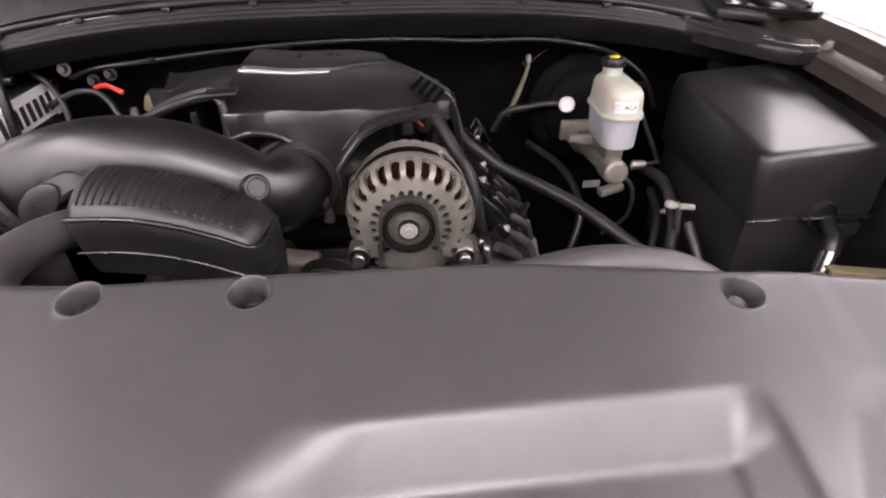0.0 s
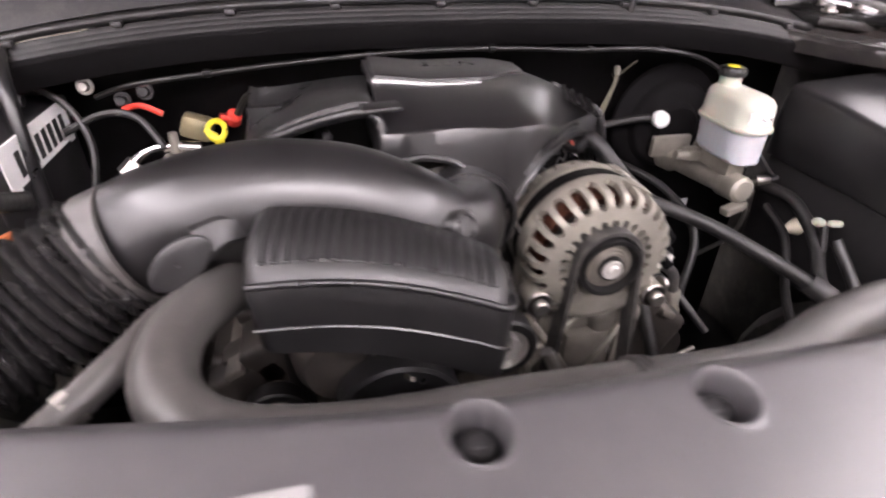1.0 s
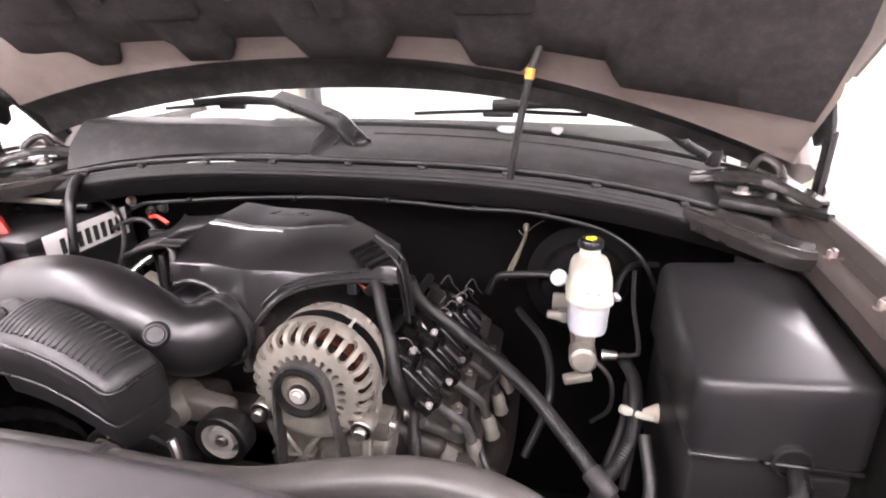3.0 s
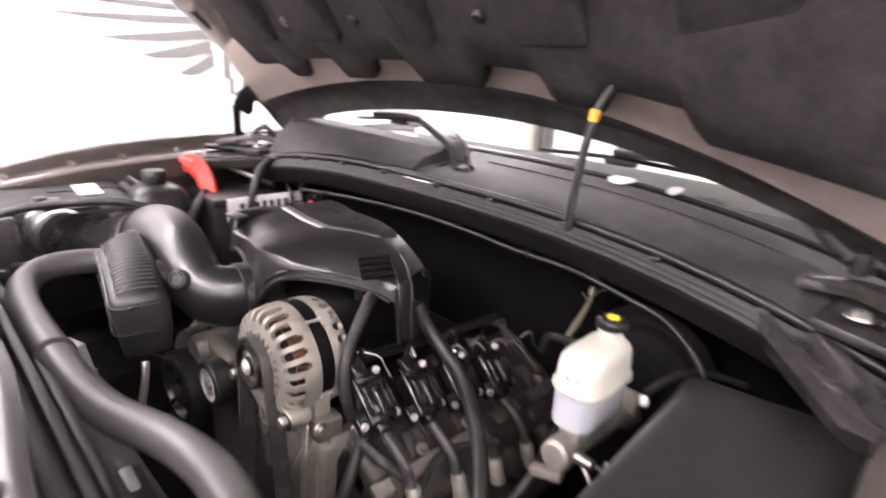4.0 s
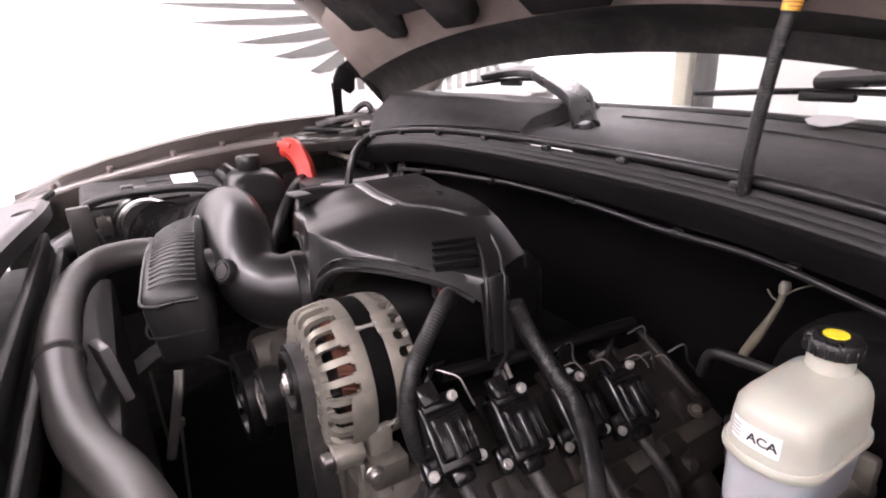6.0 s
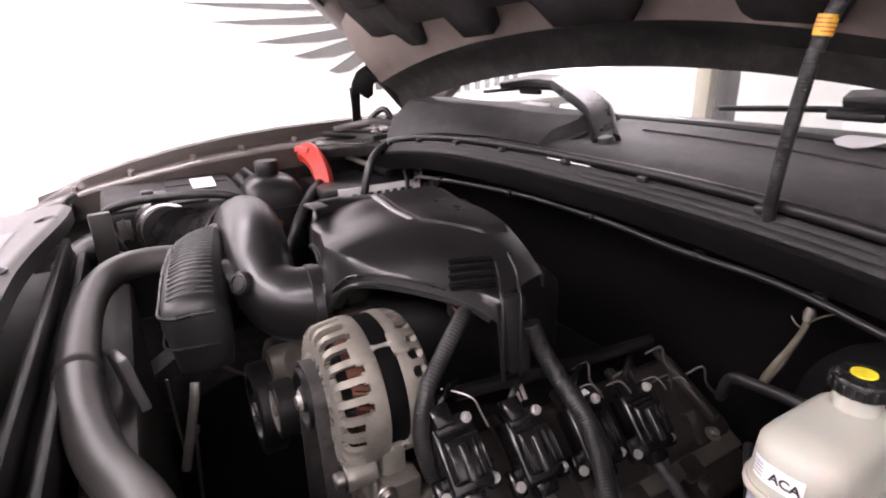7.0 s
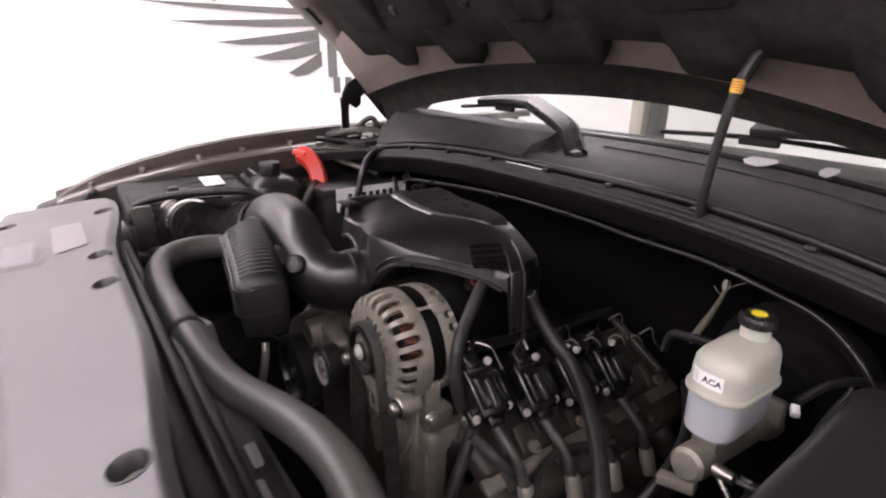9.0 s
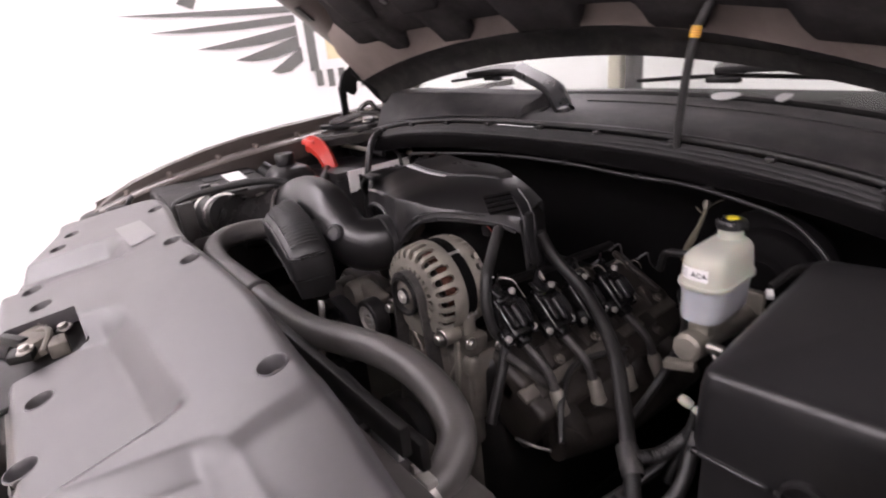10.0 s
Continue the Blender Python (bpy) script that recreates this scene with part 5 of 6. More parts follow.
tp = pulley("tensioner_pulley", (-0.023, 0.526, 0.917), 0.034, 0.026, "black belt tensioner pulley with a bright centre", 0.016)
idler = pulley("idler_pulley", (-0.247, 0.565, 0.825), 0.033, 0.022, "steel-faced idler pulley below the intake duct", 0.018)
part("tensioner_arm", merge(rbox((-0.075, 0.545, 0.928), (0.09, 0.03, 0.04), 0.01, 3, (0, 10, 0)), lathe([(0, 0.03), (0.02, 0.03), (0.024, 0.02), (0.024, -0.02)], (-0.105, 0.545, 0.93), (0, -1, 0), 20)), DULL, tp, "grimy cast tensioner arm")
pulley("water_pump_pulley", (-0.125, 0.52, 0.86), 0.062, 0.03, "glossy black water pump pulley", 0.02, GLOSS, GLOSS)
pulley("crank_pulley", (0.03, 0.53, 0.70), 0.08, 0.03, "dark crank pulley low on the engine front", 0.03, DULL, BLACK)
pulley("idler_pulley", (-0.247, 0.560, 0.828), 0.019, 0.02, "pale idler pulley with a wide bolt", 0.014, ALLOY, ALLOY)
pump = thing("water_pump", (-0.18, 0.56, 0.85), "weathered cast water pump housing", "water pump")
part("housing", merge(lathe([(0, 0.05), (0.03, 0.045), (0.04, 0.02), (0.045, -0.02)], (-0.185, 0.57, 0.885), (0.1, -1, 0.25), 24), rbox((-0.15, 0.585, 0.90), (0.16, 0.05, 0.06), 0.014, 3), rbox((-0.02, 0.59, 0.86), (0.14, 0.04, 0.10), 0.012, 3)), GRIME, pump)
part("outlet", lathe([(0.027, -0.02), (0.027, 0.02), (0.024, 0.03)], (-0.215, 0.55, 0.98), (0.1, -0.8, 0.5), 20), GRIME, pump)
for p in ((-0.21, 0.56, 0.915), (-0.10, 0.56, 0.915), (-0.15, 0.555, 0.885), (0.03, 0.57, 0.89)):
    part("housing_bolt", bolt(p, (0, -1, 0), 0.007, 0.007), STEEL, pump)

throttle = thing("throttle_body", (-0.06, 0.6, 0.97), "cast throttle body with bright screws behind the elbow", "throttle body")
part("body", merge(lathe([(0.04, -0.03), (0.046, -0.02), (0.046, 0.01), (0.04, 0.015)], (-0.06, 0.61, 1.022), (0, -1, 0), 28), rbox((-0.012, 0.605, 1.0), (0.03, 0.04, 0.06), 0.005)), GRIME, throttle)
for p, h in (((-0.022, 0.573, 1.025), 0.02), ((-0.016, 0.570, 0.992), 0.03)):
    part("screw", merge(rbox(p, (0.009, 0.009, h), 0.003, 2, (0, -10, 0)), lathe([(0, 0.004), (0.007, 0.003), (0.007, -0.003)], (p[0], p[1], p[2] - h / 2), (0, 0, -1), 12)), STEEL, throttle, "bright clamp screw")

# ---- engine block, heads and coils ----
engine = thing("engine", (0.0, 0.75, 0.42), "dark grimy V8 engine block below its cover", "engine")
part("block", rbox((-0.03, 0.78, 0.66), (0.42, 0.40, 0.46), 0.03, 3), BLACK, engine)
part("front_case", rbox((-0.03, 0.585, 0.74), (0.36, 0.03, 0.30), 0.015, 3), DULL, engine, "cast front case")
part("intake_manifold", rbox((-0.06, 0.74, 0.97), (0.24, 0.26, 0.14), 0.03, 3), BLACK, engine)
for s, ang in ((1, 28), (-1, -28)):
    head = part("valve_cover", rbox((-0.03 + s * 0.195, 0.80, 0.858), (0.12, 0.40, 0.06), 0.012, 3, (0, ang, 0)), GRIME, engine, "grimy cast valve cover")
    part("head", rbox((-0.03 + s * 0.235, 0.80, 0.80), (0.10, 0.40, 0.10), 0.012, 3, (0, ang, 0)), GRIME, engine, "grimy cylinder head")
    part("cover_flange", rbox((-0.03 + s * 0.262, 0.80, 0.842), (0.022, 0.41, 0.010), 0.003, 2, (0, ang, 0)), DULL, engine, "pale worn flange of the valve cover")
    part("heat_shield", sheet([[(-0.03 + s * (0.275 + 0.016 * math.sin(k * 2.2)), 0.62 + 0.34 * u, 0.825 - 0.085 * k) for k in np.linspace(0, 1, 6)] for u in np.linspace(0, 1, 10)], 0.002), GRIME, engine, "sooty heat shield")
    part("exhaust", tube([(-0.03 + s * 0.29, 0.63, 0.76), (-0.03 + s * 0.31, 0.75, 0.74), (-0.03 + s * 0.31, 0.97, 0.73)], 0.030, 14, 5), GRIME, engine, "sooty exhaust manifold")
    for k in range(4):
        y = 0.66 + 0.09 * k
        part("exhaust_runner", tube([(-0.03 + s * 0.255, y, 0.80), (-0.03 + s * 0.285, y, 0.795), (-0.03 + s * 0.31, y + 0.01, 0.755)], 0.02, 12, 4), GRIME, engine, "sooty exhaust runner")
        part("cover_rib", rbox((-0.03 + s * 0.243, y + 0.012, 0.868), (0.040, 0.020, 0.018), 0.005, 2, (0, ang + 18, 0)), GRIME, engine)
        part("rocker_rib", rbox((-0.03 + s * 0.20, y + 0.045, 0.894), (0.11, 0.012, 0.012), 0.003, 1, (0, ang, 0)), GRIME, engine)
        part("cover_bolt", bolt((-0.03 + s * 0.262, y + 0.02, 0.868), (s * 0.5, 0, 0.87), 0.006, 0.007), DULL, engine, "grimy cover bolt")
        part("head_lug", merge(rbox((-0.03 + s * 0.262, y - 0.022, 0.832), (0.03, 0.034, 0.03), 0.006, 2, (0, ang, 0)), lathe([(0, 0.012), (0.008, 0.01), (0.011, 0.0), (0.011, -0.01)], (-0.03 + s * 0.285, y - 0.02, 0.825), (s, 0, 0.4), 14)), GRIME, engine)


def coil(x, y, z):
    t = thing("ignition_coil", (x, y, z - 0.02), "glossy black ignition coil with bright bolts", "ignition coil", "ignition coils")
    turn = (0, 47, 0)
    q = pose(x, y, z, *turn)
    axis = q.to_3x3() @ Vector((0, 0, 1))

    def at(u, v, w):
        return q @ Vector((u, v, w))

    body = part("body", merge(rbox(at(0, 0, -0.004), (0.064, 0.044, 0.026), 0.004, 3, turn), rbox(at(0.002, 0, 0.012), (0.040, 0.038, 0.014), 0.004, 3, turn), rbox(at(0.036, 0.002, -0.010), (0.020, 0.024, 0.020), 0.005, 2, turn),
                              rbox(at(-0.030, 0.0, 0.004), (0.016, 0.040, 0.018), 0.004, 2, turn)), SHINE, t)
    part("core_bar", rbox(at(0.006, -0.004, 0.0205), (0.034, 0.008, 0.005), 0.0022, 3, turn), DUCT, body, "satin raised core bar")
    for v in (-0.0165, 0.008, 0.0155):
        part("fin", rbox(at(0.004, v, 0.0195), (0.036 - abs(v) * 0.5, 0.0020, 0.004), 0.0009, 2, turn), SHINE, body)
    for u, v in ((0.024, -0.026), (0.024, 0.026)):
        part("foot", rbox(at(u, v, -0.008), (0.026, 0.014, 0.012), 0.003, 2, turn), SHINE, body)
    for u, v, w in ((-0.031, 0.013, 0.014), (0.028, 0.026, -0.002), (0.028, -0.026, -0.002)):
        part("coil_bolt", lathe([(0, 0.0058), (0.0028, 0.0056), (0.0034, 0.0046), (0.0034, 0.0020), (0.0050, 0.0016), (0.0052, 0.0), (0.0052, -0.002)], at(u, v, w), axis, 12), PALE, t, "small bright flanged bolt")
    part("connector", merge(rbox(at(-0.040, -0.010, 0.010), (0.022, 0.020, 0.014), 0.003, 2, (8, 47, 10)), tube([at(-0.048, -0.010, 0.012), at(-0.060, 0.004, 0.014), at(-0.066, 0.022, 0.002)], 0.0035, 8)), SHINE, t, "plugged wire connector")
    part("plug_lead", tube([at(0.046, 0.002, -0.012), at(0.060, 0.004, -0.010), (x + 0.060, y + 0.008, z - 0.075), (x + 0.070, y + 0.012, z - 0.110)], 0.0068, 10, 5), RUBBER, t, "rubber plug lead")
    part("plug_boot", lathe([(0.007, 0.022), (0.0105, 0.017), (0.011, -0.012), (0.0125, -0.018), (0.008, -0.022)], (x + 0.073, y + 0.014, z - 0.122), (-0.2, -0.1, 1), 14), ALLOY, t, "dull metal heat shield on the boot")


for cx, cy, cz in ((0.192, 0.624, 0.952), (0.203, 0.698, 0.938), (0.209, 0.772, 0.927), (0.213, 0.846, 0.917)):
    coil(cx, cy, cz)
# fuel rail bits and bright clips on the rear of the bank
rail = thing("fuel_rail", (0.16, 0.85, 0.93), "small bright wires and clips along the fuel rail", "fuel rail")
part("pipe", tube([(0.12, 0.66, 0.965), (0.125, 0.78, 0.955), (0.13, 0.95, 0.945)], 0.008, 10, 5), BLACK, rail)
for k, (x, y, z) in enumerate(((0.145, 0.80, 0.96), (0.175, 0.835, 0.955), (0.2, 0.87, 0.95), (0.16, 0.905, 0.955), (0.20, 0.93, 0.94))):
    part("wire", tube([(x, y, z), (x + 0.012, y + 0.012, z + 0.012), (x + 0.022, y + 0.008, z - 0.004), (x + 0.03, y + 0.02, z - 0.02)], 0.0015, 6, 5), (DARKMETAL, PLASTIC, BLACK)[k % 3], rail, "thin looped wire")
part("clip", rbox((0.186, 0.775, 0.952), (0.010, 0.030, 0.016), 0.002, 1, (0, 20, 25)), WHITE, rail, "white plastic clip")
part("injector_clip", tube([(0.150, 0.628, 1.000), (0.160, 0.640, 0.998), (0.170, 0.652, 0.992), (0.176, 0.656, 0.980), (0.184, 0.660, 0.966)], 0.0010, 6, 4), STEEL, rail, "bent bright clip")
for y in (0.700, 0.707):
    part("injector_pin", tube([(0.170, y, 0.990), (0.181, y, 0.977)], 0.0022, 8, 2), STEEL, rail, "bright injector pin")
for x, y, z in ((0.190, 0.785, 0.962), (0.196, 0.822, 0.956), (0.204, 0.868, 0.950), (0.210, 0.905, 0.940)):
    part("clip_wire", tube([(x - 0.008, y - 0.010, z + 0.004), (x, y, z + 0.010), (x + 0.008, y + 0.006, z + 0.002), (x + 0.006, y + 0.014, z - 0.008)], 0.0010, 6, 5), DULL, rail, "thin metal retaining wire")

# ---- looms over the engine ----
big = thing("wiring_conduit", (0.28, 0.68, 0.95), "thick black ribbed wiring conduit across the engine", "conduit")
part("conduit", tube([(0.150, 0.735, 1.04), (0.158, 0.745, 1.010), (0.172, 0.752, 0.988), (0.195, 0.756, 0.968), (0.222, 0.758, 0.946), (0.268, 0.732, 0.930), (0.325, 0.685, 0.915), (0.375, 0.63, 0.895), (0.424, 0.572, 0.870), (0.455, 0.53, 0.845), (0.48, 0.47, 0.80)], 0.0100, 14, 8, 0.0036, 0.0005), CONDUIT, big, "", 60)
part("branch", tube([(0.424, 0.572, 0.874), (0.445, 0.60, 0.875), (0.465, 0.64, 0.90), (0.47, 0.70, 0.93), (0.46, 0.76, 0.93)], 0.009, 12, 7, 0.0048, 0.0006), CONDUIT, big)
part("tape_wrap", lathe([(0.012, -0.018), (0.0135, -0.016), (0.0135, 0.016), (0.012, 0.018)], (0.424, 0.572, 0.870), (0.6, -0.55, -0.4), 16), RUBBER, big, "black tape at the branch")
sm = thing("alternator_loom", (0.15, 0.65, 0.95), "slim black ribbed loom beside the alternator", "conduit")
part("conduit", tube([(0.098, 0.695, 1.048), (0.112, 0.680, 1.044), (0.125, 0.669, 1.056), (0.145, 0.632, 1.029), (0.160, 0.607, 1.008), (0.168, 0.596, 0.971), (0.176, 0.602, 0.930), (0.185, 0.613, 0.897), (0.20, 0.56, 0.80)], 0.0085, 12, 8, 0.0036, 0.0005), CONDUIT, sm, "", 60)
part("red_lead", tube([(0.085, 0.68, 1.058), (0.097, 0.674, 1.057), (0.106, 0.676, 1.048)], 0.0018, 8, 5), DULLRED, sm, "faded red power lead")
part("terminal", rbox((0.085, 0.685, 1.045), (0.016, 0.016, 0.02), 0.004), PLASTIC, sm)
for pts, r, mat in (([(0.20, 0.60, 0.90), (0.235, 0.63, 0.86), (0.25, 0.68, 0.80), (0.26, 0.72, 0.72)], 0.007, RUBBER), ([(0.30, 0.60, 0.80), (0.27, 0.64, 0.84), (0.25, 0.70, 0.86), (0.28, 0.78, 0.86)], 0.005, CONDUIT),
                    ([(0.33, 0.70, 0.78), (0.36, 0.74, 0.86), (0.35, 0.82, 0.9), (0.30, 0.90, 0.92)], 0.006, CONDUIT), ([(0.24, 0.57, 0.79), (0.26, 0.59, 0.775), (0.285, 0.595, 0.78)], 0.0025, STEEL),
                    ([(0.40, 0.55, 0.80), (0.43, 0.62, 0.83), (0.46, 0.68, 0.88), (0.47, 0.74, 0.9)], 0.006, CONDUIT), ([(0.45, 0.52, 0.82), (0.48, 0.57, 0.86), (0.475, 0.62, 0.91)], 0.008, CONDUIT)):
    solo("engine_hose", tube(pts, r, 10, 7), mat, "slim dark hose low beside the engine", "hose", "small hoses low in the bay")

# ---- brake master cylinder, reservoir and booster ----
mc = thing("brake_master_cylinder", (0.41, 0.78, 0.92), "cream brake fluid reservoir on a cast master cylinder", "brake master cylinder")


def stadium(cx, cy, hx, hy, r, n=6):
    pts = []
    for qx, qy, a0 in ((1, 1, 0), (-1, 1, 90), (-1, -1, 180), (1, -1, 270)):
        for k in range(n + 1):
            a = radians(a0 + 90 * k / n)
            pts.append((cx + qx * (hx - r) + r * math.cos(a), cy + qy * (hy - r) + r * math.sin(a)))
    return pts


def stack(levels):
    """A moulded tank from stacked rounded outlines (z, cx, cy, hx, hy, r)."""
    bm = bmesh.new()
    rings = [[bm.verts.new((x, y, z)) for x, y in stadium(cx, cy, hx, hy, r)] for z, cx, cy, hx, hy, r in levels]
    n = len(rings[0])
    for a, b in zip(rings, rings[1:]):
        for k in range(n):
            bm.faces.new((a[k], a[(k + 1) % n], b[(k + 1) % n], b[k]))
    bm.faces.new(rings[0][::-1])
    bm.faces.new(rings[-1])
    return bm


RX = 0.414
up_t = part("upper_tank", stack(((1.0285, RX, 0.7760, 0.0300, 0.0537, 0.0258), (1.0340, RX, 0.7760, 0.0311, 0.0548, 0.0267), (1.0368, RX, 0.7760, 0.0297, 0.0534, 0.0255), (1.0513, RX, 0.7760, 0.0289, 0.0527, 0.0249),
                                 (1.0617, RX, 0.7760, 0.0278, 0.0517, 0.0239), (1.0679, RX, 0.7780, 0.0245, 0.0482, 0.0211), (1.0717, RX, 0.7810, 0.0188, 0.0413, 0.0162), (1.0727, RX, 0.7840, 0.0130, 0.0344, 0.0110))), CREAM, mc, "cream plastic upper tank", 50)
part("flange", stack(((1.0260, RX, 0.7760, 0.0318, 0.0558, 0.0273), (1.0274, RX, 0.7760, 0.0328, 0.0568, 0.0282), (1.0313, RX, 0.7760, 0.0328, 0.0568, 0.0282), (1.0330, RX, 0.7760, 0.0318, 0.0558, 0.0273))), CREAM, up_t, "welded flange", 50)
part("lower_tank", stack(((0.9786, RX, 0.7710, 0.0202, 0.0413, 0.0174), (0.9820, RX, 0.7710, 0.0253, 0.0482, 0.0218), (0.9867, RX, 0.7740, 0.0271, 0.0503, 0.0233), (1.0267, RX, 0.7760, 0.0286, 0.0523, 0.0246))), MILKY, mc, "milky grey lower tank", 50)
part("neck", lathe([(0.016, -0.012), (0.015, 0.0), (0.0148, 0.014)], (0.413, 0.806, 1.071), (0, 0, 1), 26), CREAM, up_t, "filler neck")
cap = part("cap", lathe([(0.0145, 0.0), (0.0178, 0.001), (0.0182, 0.009), (0.0168, 0.0118), (0.0135, 0.0132), (0, 0.0134)], (0.413, 0.806, 1.0845), (0, 0, 1), 28), GLOSS, mc, "black screw cap")
for k in range(18):
    a = 2 * math.pi * k / 18
    part("cap_rib", rbox((0.413 + 0.0181 * math.cos(a), 0.806 + 0.0181 * math.sin(a), 1.0895), (0.0016, 0.0022, 0.008), 0.0005, 1, (0, 0, math.degrees(a))), GLOSS, cap)
part("cap_badge", lathe([(0, 0.0008), (0.0078, 0.0006), (0.008, -0.001)], (0.413, 0.806, 1.0982), (0, 0, 1), 24), YELLOW, cap, "yellow warning disc")
# the label wraps the near corner of the upper tank
CX, CY, CR = RX - 0.0041, 0.7482, 0.0256
TURN = 0.0025


def wrap(s, out=0.0):
    """A point of the tank's outline, s metres along it from the near corner's front tangent."""
    s += TURN
    if s < 0:
        a, cx = radians(270) + s / CR, CX
    elif s < 0.0082:
        return CX + s, CY - CR - out
    else:
        a, cx = radians(270) + (s - 0.0082) / CR, CX + 0.0082
    return cx + (CR + out) * math.cos(a), CY + (CR + out) * math.sin(a)


rows = [[(*wrap(s, 0.0004), z) for z in (1.0400, 1.048, 1.0560)] for s in np.linspace(-0.0190, 0.0150, 18)]
lab = part("label", sheet(rows), WHITE, up_t, "white label lettered ACA")
txt = bpy.data.curves.new("label_text", "FONT")
txt.body = "ACA"
txt.size = 0.0092
txt.offset = 0.00025
txt.align_x = "CENTER"
tob = bpy.data.objects.new("tmp", txt)
scene.collection.objects.link(tob)
tme = bpy.data.meshes.new_from_object(tob.evaluated_get(bpy.context.evaluated_depsgraph_get()))
bpy.data.objects.remove(tob)
tbm = bmesh.new()
tbm.from_mesh(tme)
bpy.data.meshes.remove(tme)
for v in tbm.verts:
    v.co = Vector((*wrap(v.co.x + 0.004, 0.0009), 1.0448 + v.co.y))
part("lettering", tbm, INK, lab, "black letters ACA")
for k in range(4):
    rows = [[(*wrap(s, 0.0008), z) for z in (1.043 + k * 0.0029, 1.0445 + k * 0.0029)] for s in np.linspace(-0.019, -0.010, 5)]
    part("print_bar", sheet(rows), GREYLABEL, lab)
cyl = part("cylinder", merge(lathe([(0, 0.022), (0.014, 0.022), (0.0185, 0.018), (0.0195, 0.012), (0.0195, -0.02), (0.016, -0.03), (0.016, -0.14), (0.022, -0.15), (0.022, -0.19)], (0.411, 0.735, 0.944), (0, -1, 0.12), 26),
                             rbox((0.412, 0.785, 0.968), (0.03, 0.09, 0.028), 0.006, 2), rbox((0.390, 0.815, 0.965), (0.03, 0.024, 0.02), 0.006, 2), rbox((0.40, 0.885, 0.95), (0.07, 0.012, 0.036), 0.004, 2)), ALLOY, mc, "cast aluminium cylinder")
part("port_fitting", lathe([(0, 0.022), (0.006, 0.02), (0.008, 0.0)], (0.436, 0.725, 0.955), (1, -0.1, 0.1), 10), STEEL, cyl, "brake line fitting")
part("port_fitting", lathe([(0, 0.022), (0.007, 0.02), (0.008, 0.0)], (0.378, 0.81, 0.965), (-1, 0, 0.1), 14), ALLOY, cyl, "brake line fitting")
part("level_switch", rbox((0.405, 0.715, 0.920), (0.04, 0.016, 0.012), 0.003, 2, (0, -10, 12)), ALLOY, cyl)
for k, pts in enumerate(([(0.445, 0.725, 0.955), (0.475, 0.73, 0.955), (0.49, 0.76, 0.95), (0.485, 0.82, 0.99), (0.49, 0.88, 1.02)], [(0.43, 0.75, 0.93), (0.455, 0.745, 0.90), (0.46, 0.76, 0.84), (0.44, 0.8, 0.78)])):
    part("brake_line", tube(pts, 0.0033, 8, 6), STEEL if k else DARKMETAL, mc, "steel brake line")
settle(mc, -0.008, 0.008, -0.007)
boo = thing("brake_booster", (0.385, 0.95, 0.85), "round black vacuum brake booster on the firewall", "brake booster")
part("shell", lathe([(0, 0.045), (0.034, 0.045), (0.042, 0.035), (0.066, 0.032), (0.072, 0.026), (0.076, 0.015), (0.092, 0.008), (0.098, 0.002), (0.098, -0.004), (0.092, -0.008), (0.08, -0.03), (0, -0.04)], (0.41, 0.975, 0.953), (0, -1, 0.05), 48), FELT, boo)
part("label", rbox((0.424, 0.898, 0.832), (0.032, 0.0015, 0.014), 0.0005, 1), GREYLABEL, boo, "white label")
part("check_valve", merge(lathe([(0, 0.012), (0.010, 0.011), (0.0135, 0.006), (0.0138, -0.004), (0.009, -0.012)], (0.368, 0.925, 0.976), (-0.25, -1, 0.1), 22)), WHITE, boo, "white check valve cap")
part("vacuum_hose", tube([(0.362, 0.932, 0.976), (0.335, 0.936, 0.975), (0.295, 0.942, 0.968), (0.262, 0.948, 0.958), (0.245, 0.962, 0.92)], 0.006, 12, 6), CONDUIT, boo, "satin black vacuum hose")
settle(boo, -0.003, -0.028, 0.012)
lead = thing("wire_lead", (0.31, 0.96, 1.05), "dusty tan cloth-taped lead hanging on the firewall", "wire")
part("lead", tube([(0.304, 0.952, 1.052), (0.303, 0.950, 1.038), (0.296, 0.949, 1.016), (0.288, 0.948, 0.994), (0.279, 0.948, 0.972), (0.272, 0.950, 0.952)], 0.006, 10, 6, radii=(0.0030, 0.0030, 0.0036, 0.0052, 0.0050, 0.0024)), TAPE, lead)
part("tip", lathe([(0, 0.006), (0.004, 0.005), (0.0056, 0.0), (0.004, -0.008)], (0.304, 0.953, 1.056), (0, 0.2, 1), 12), ALLOY, lead, "dull ring end")
part("whisker", tube([(0.304, 0.950, 1.045), (0.318, 0.946, 1.060), (0.334, 0.948, 1.070)], 0.0009, 5, 4), TAPE, lead)
part("whisker", tube([(0.303, 0.949, 1.040), (0.297, 0.946, 1.044), (0.292, 0.945, 1.051)], 0.0009, 5, 4), TAPE, lead)
fc = thing("firewall_cable", (0, 0.94, 1.09), "black cable clipped along the firewall", "cable")
part("cable", tube([(-0.455, 0.913, 1.060), (-0.40, 0.891, 1.080), (-0.30, 0.894, 1.090), (-0.20, 0.894, 1.099), (-0.05, 0.894, 1.108), (0.10, 0.892, 1.108), (0.20, 0.890, 1.103), (0.30, 0.889, 1.102), (0.38, 0.884, 1.092), (0.44, 0.898, 1.07), (0.49, 0.888, 1.035), (0.52, 0.888, 0.98)], 0.0034, 10, 6), SEAL, fc)
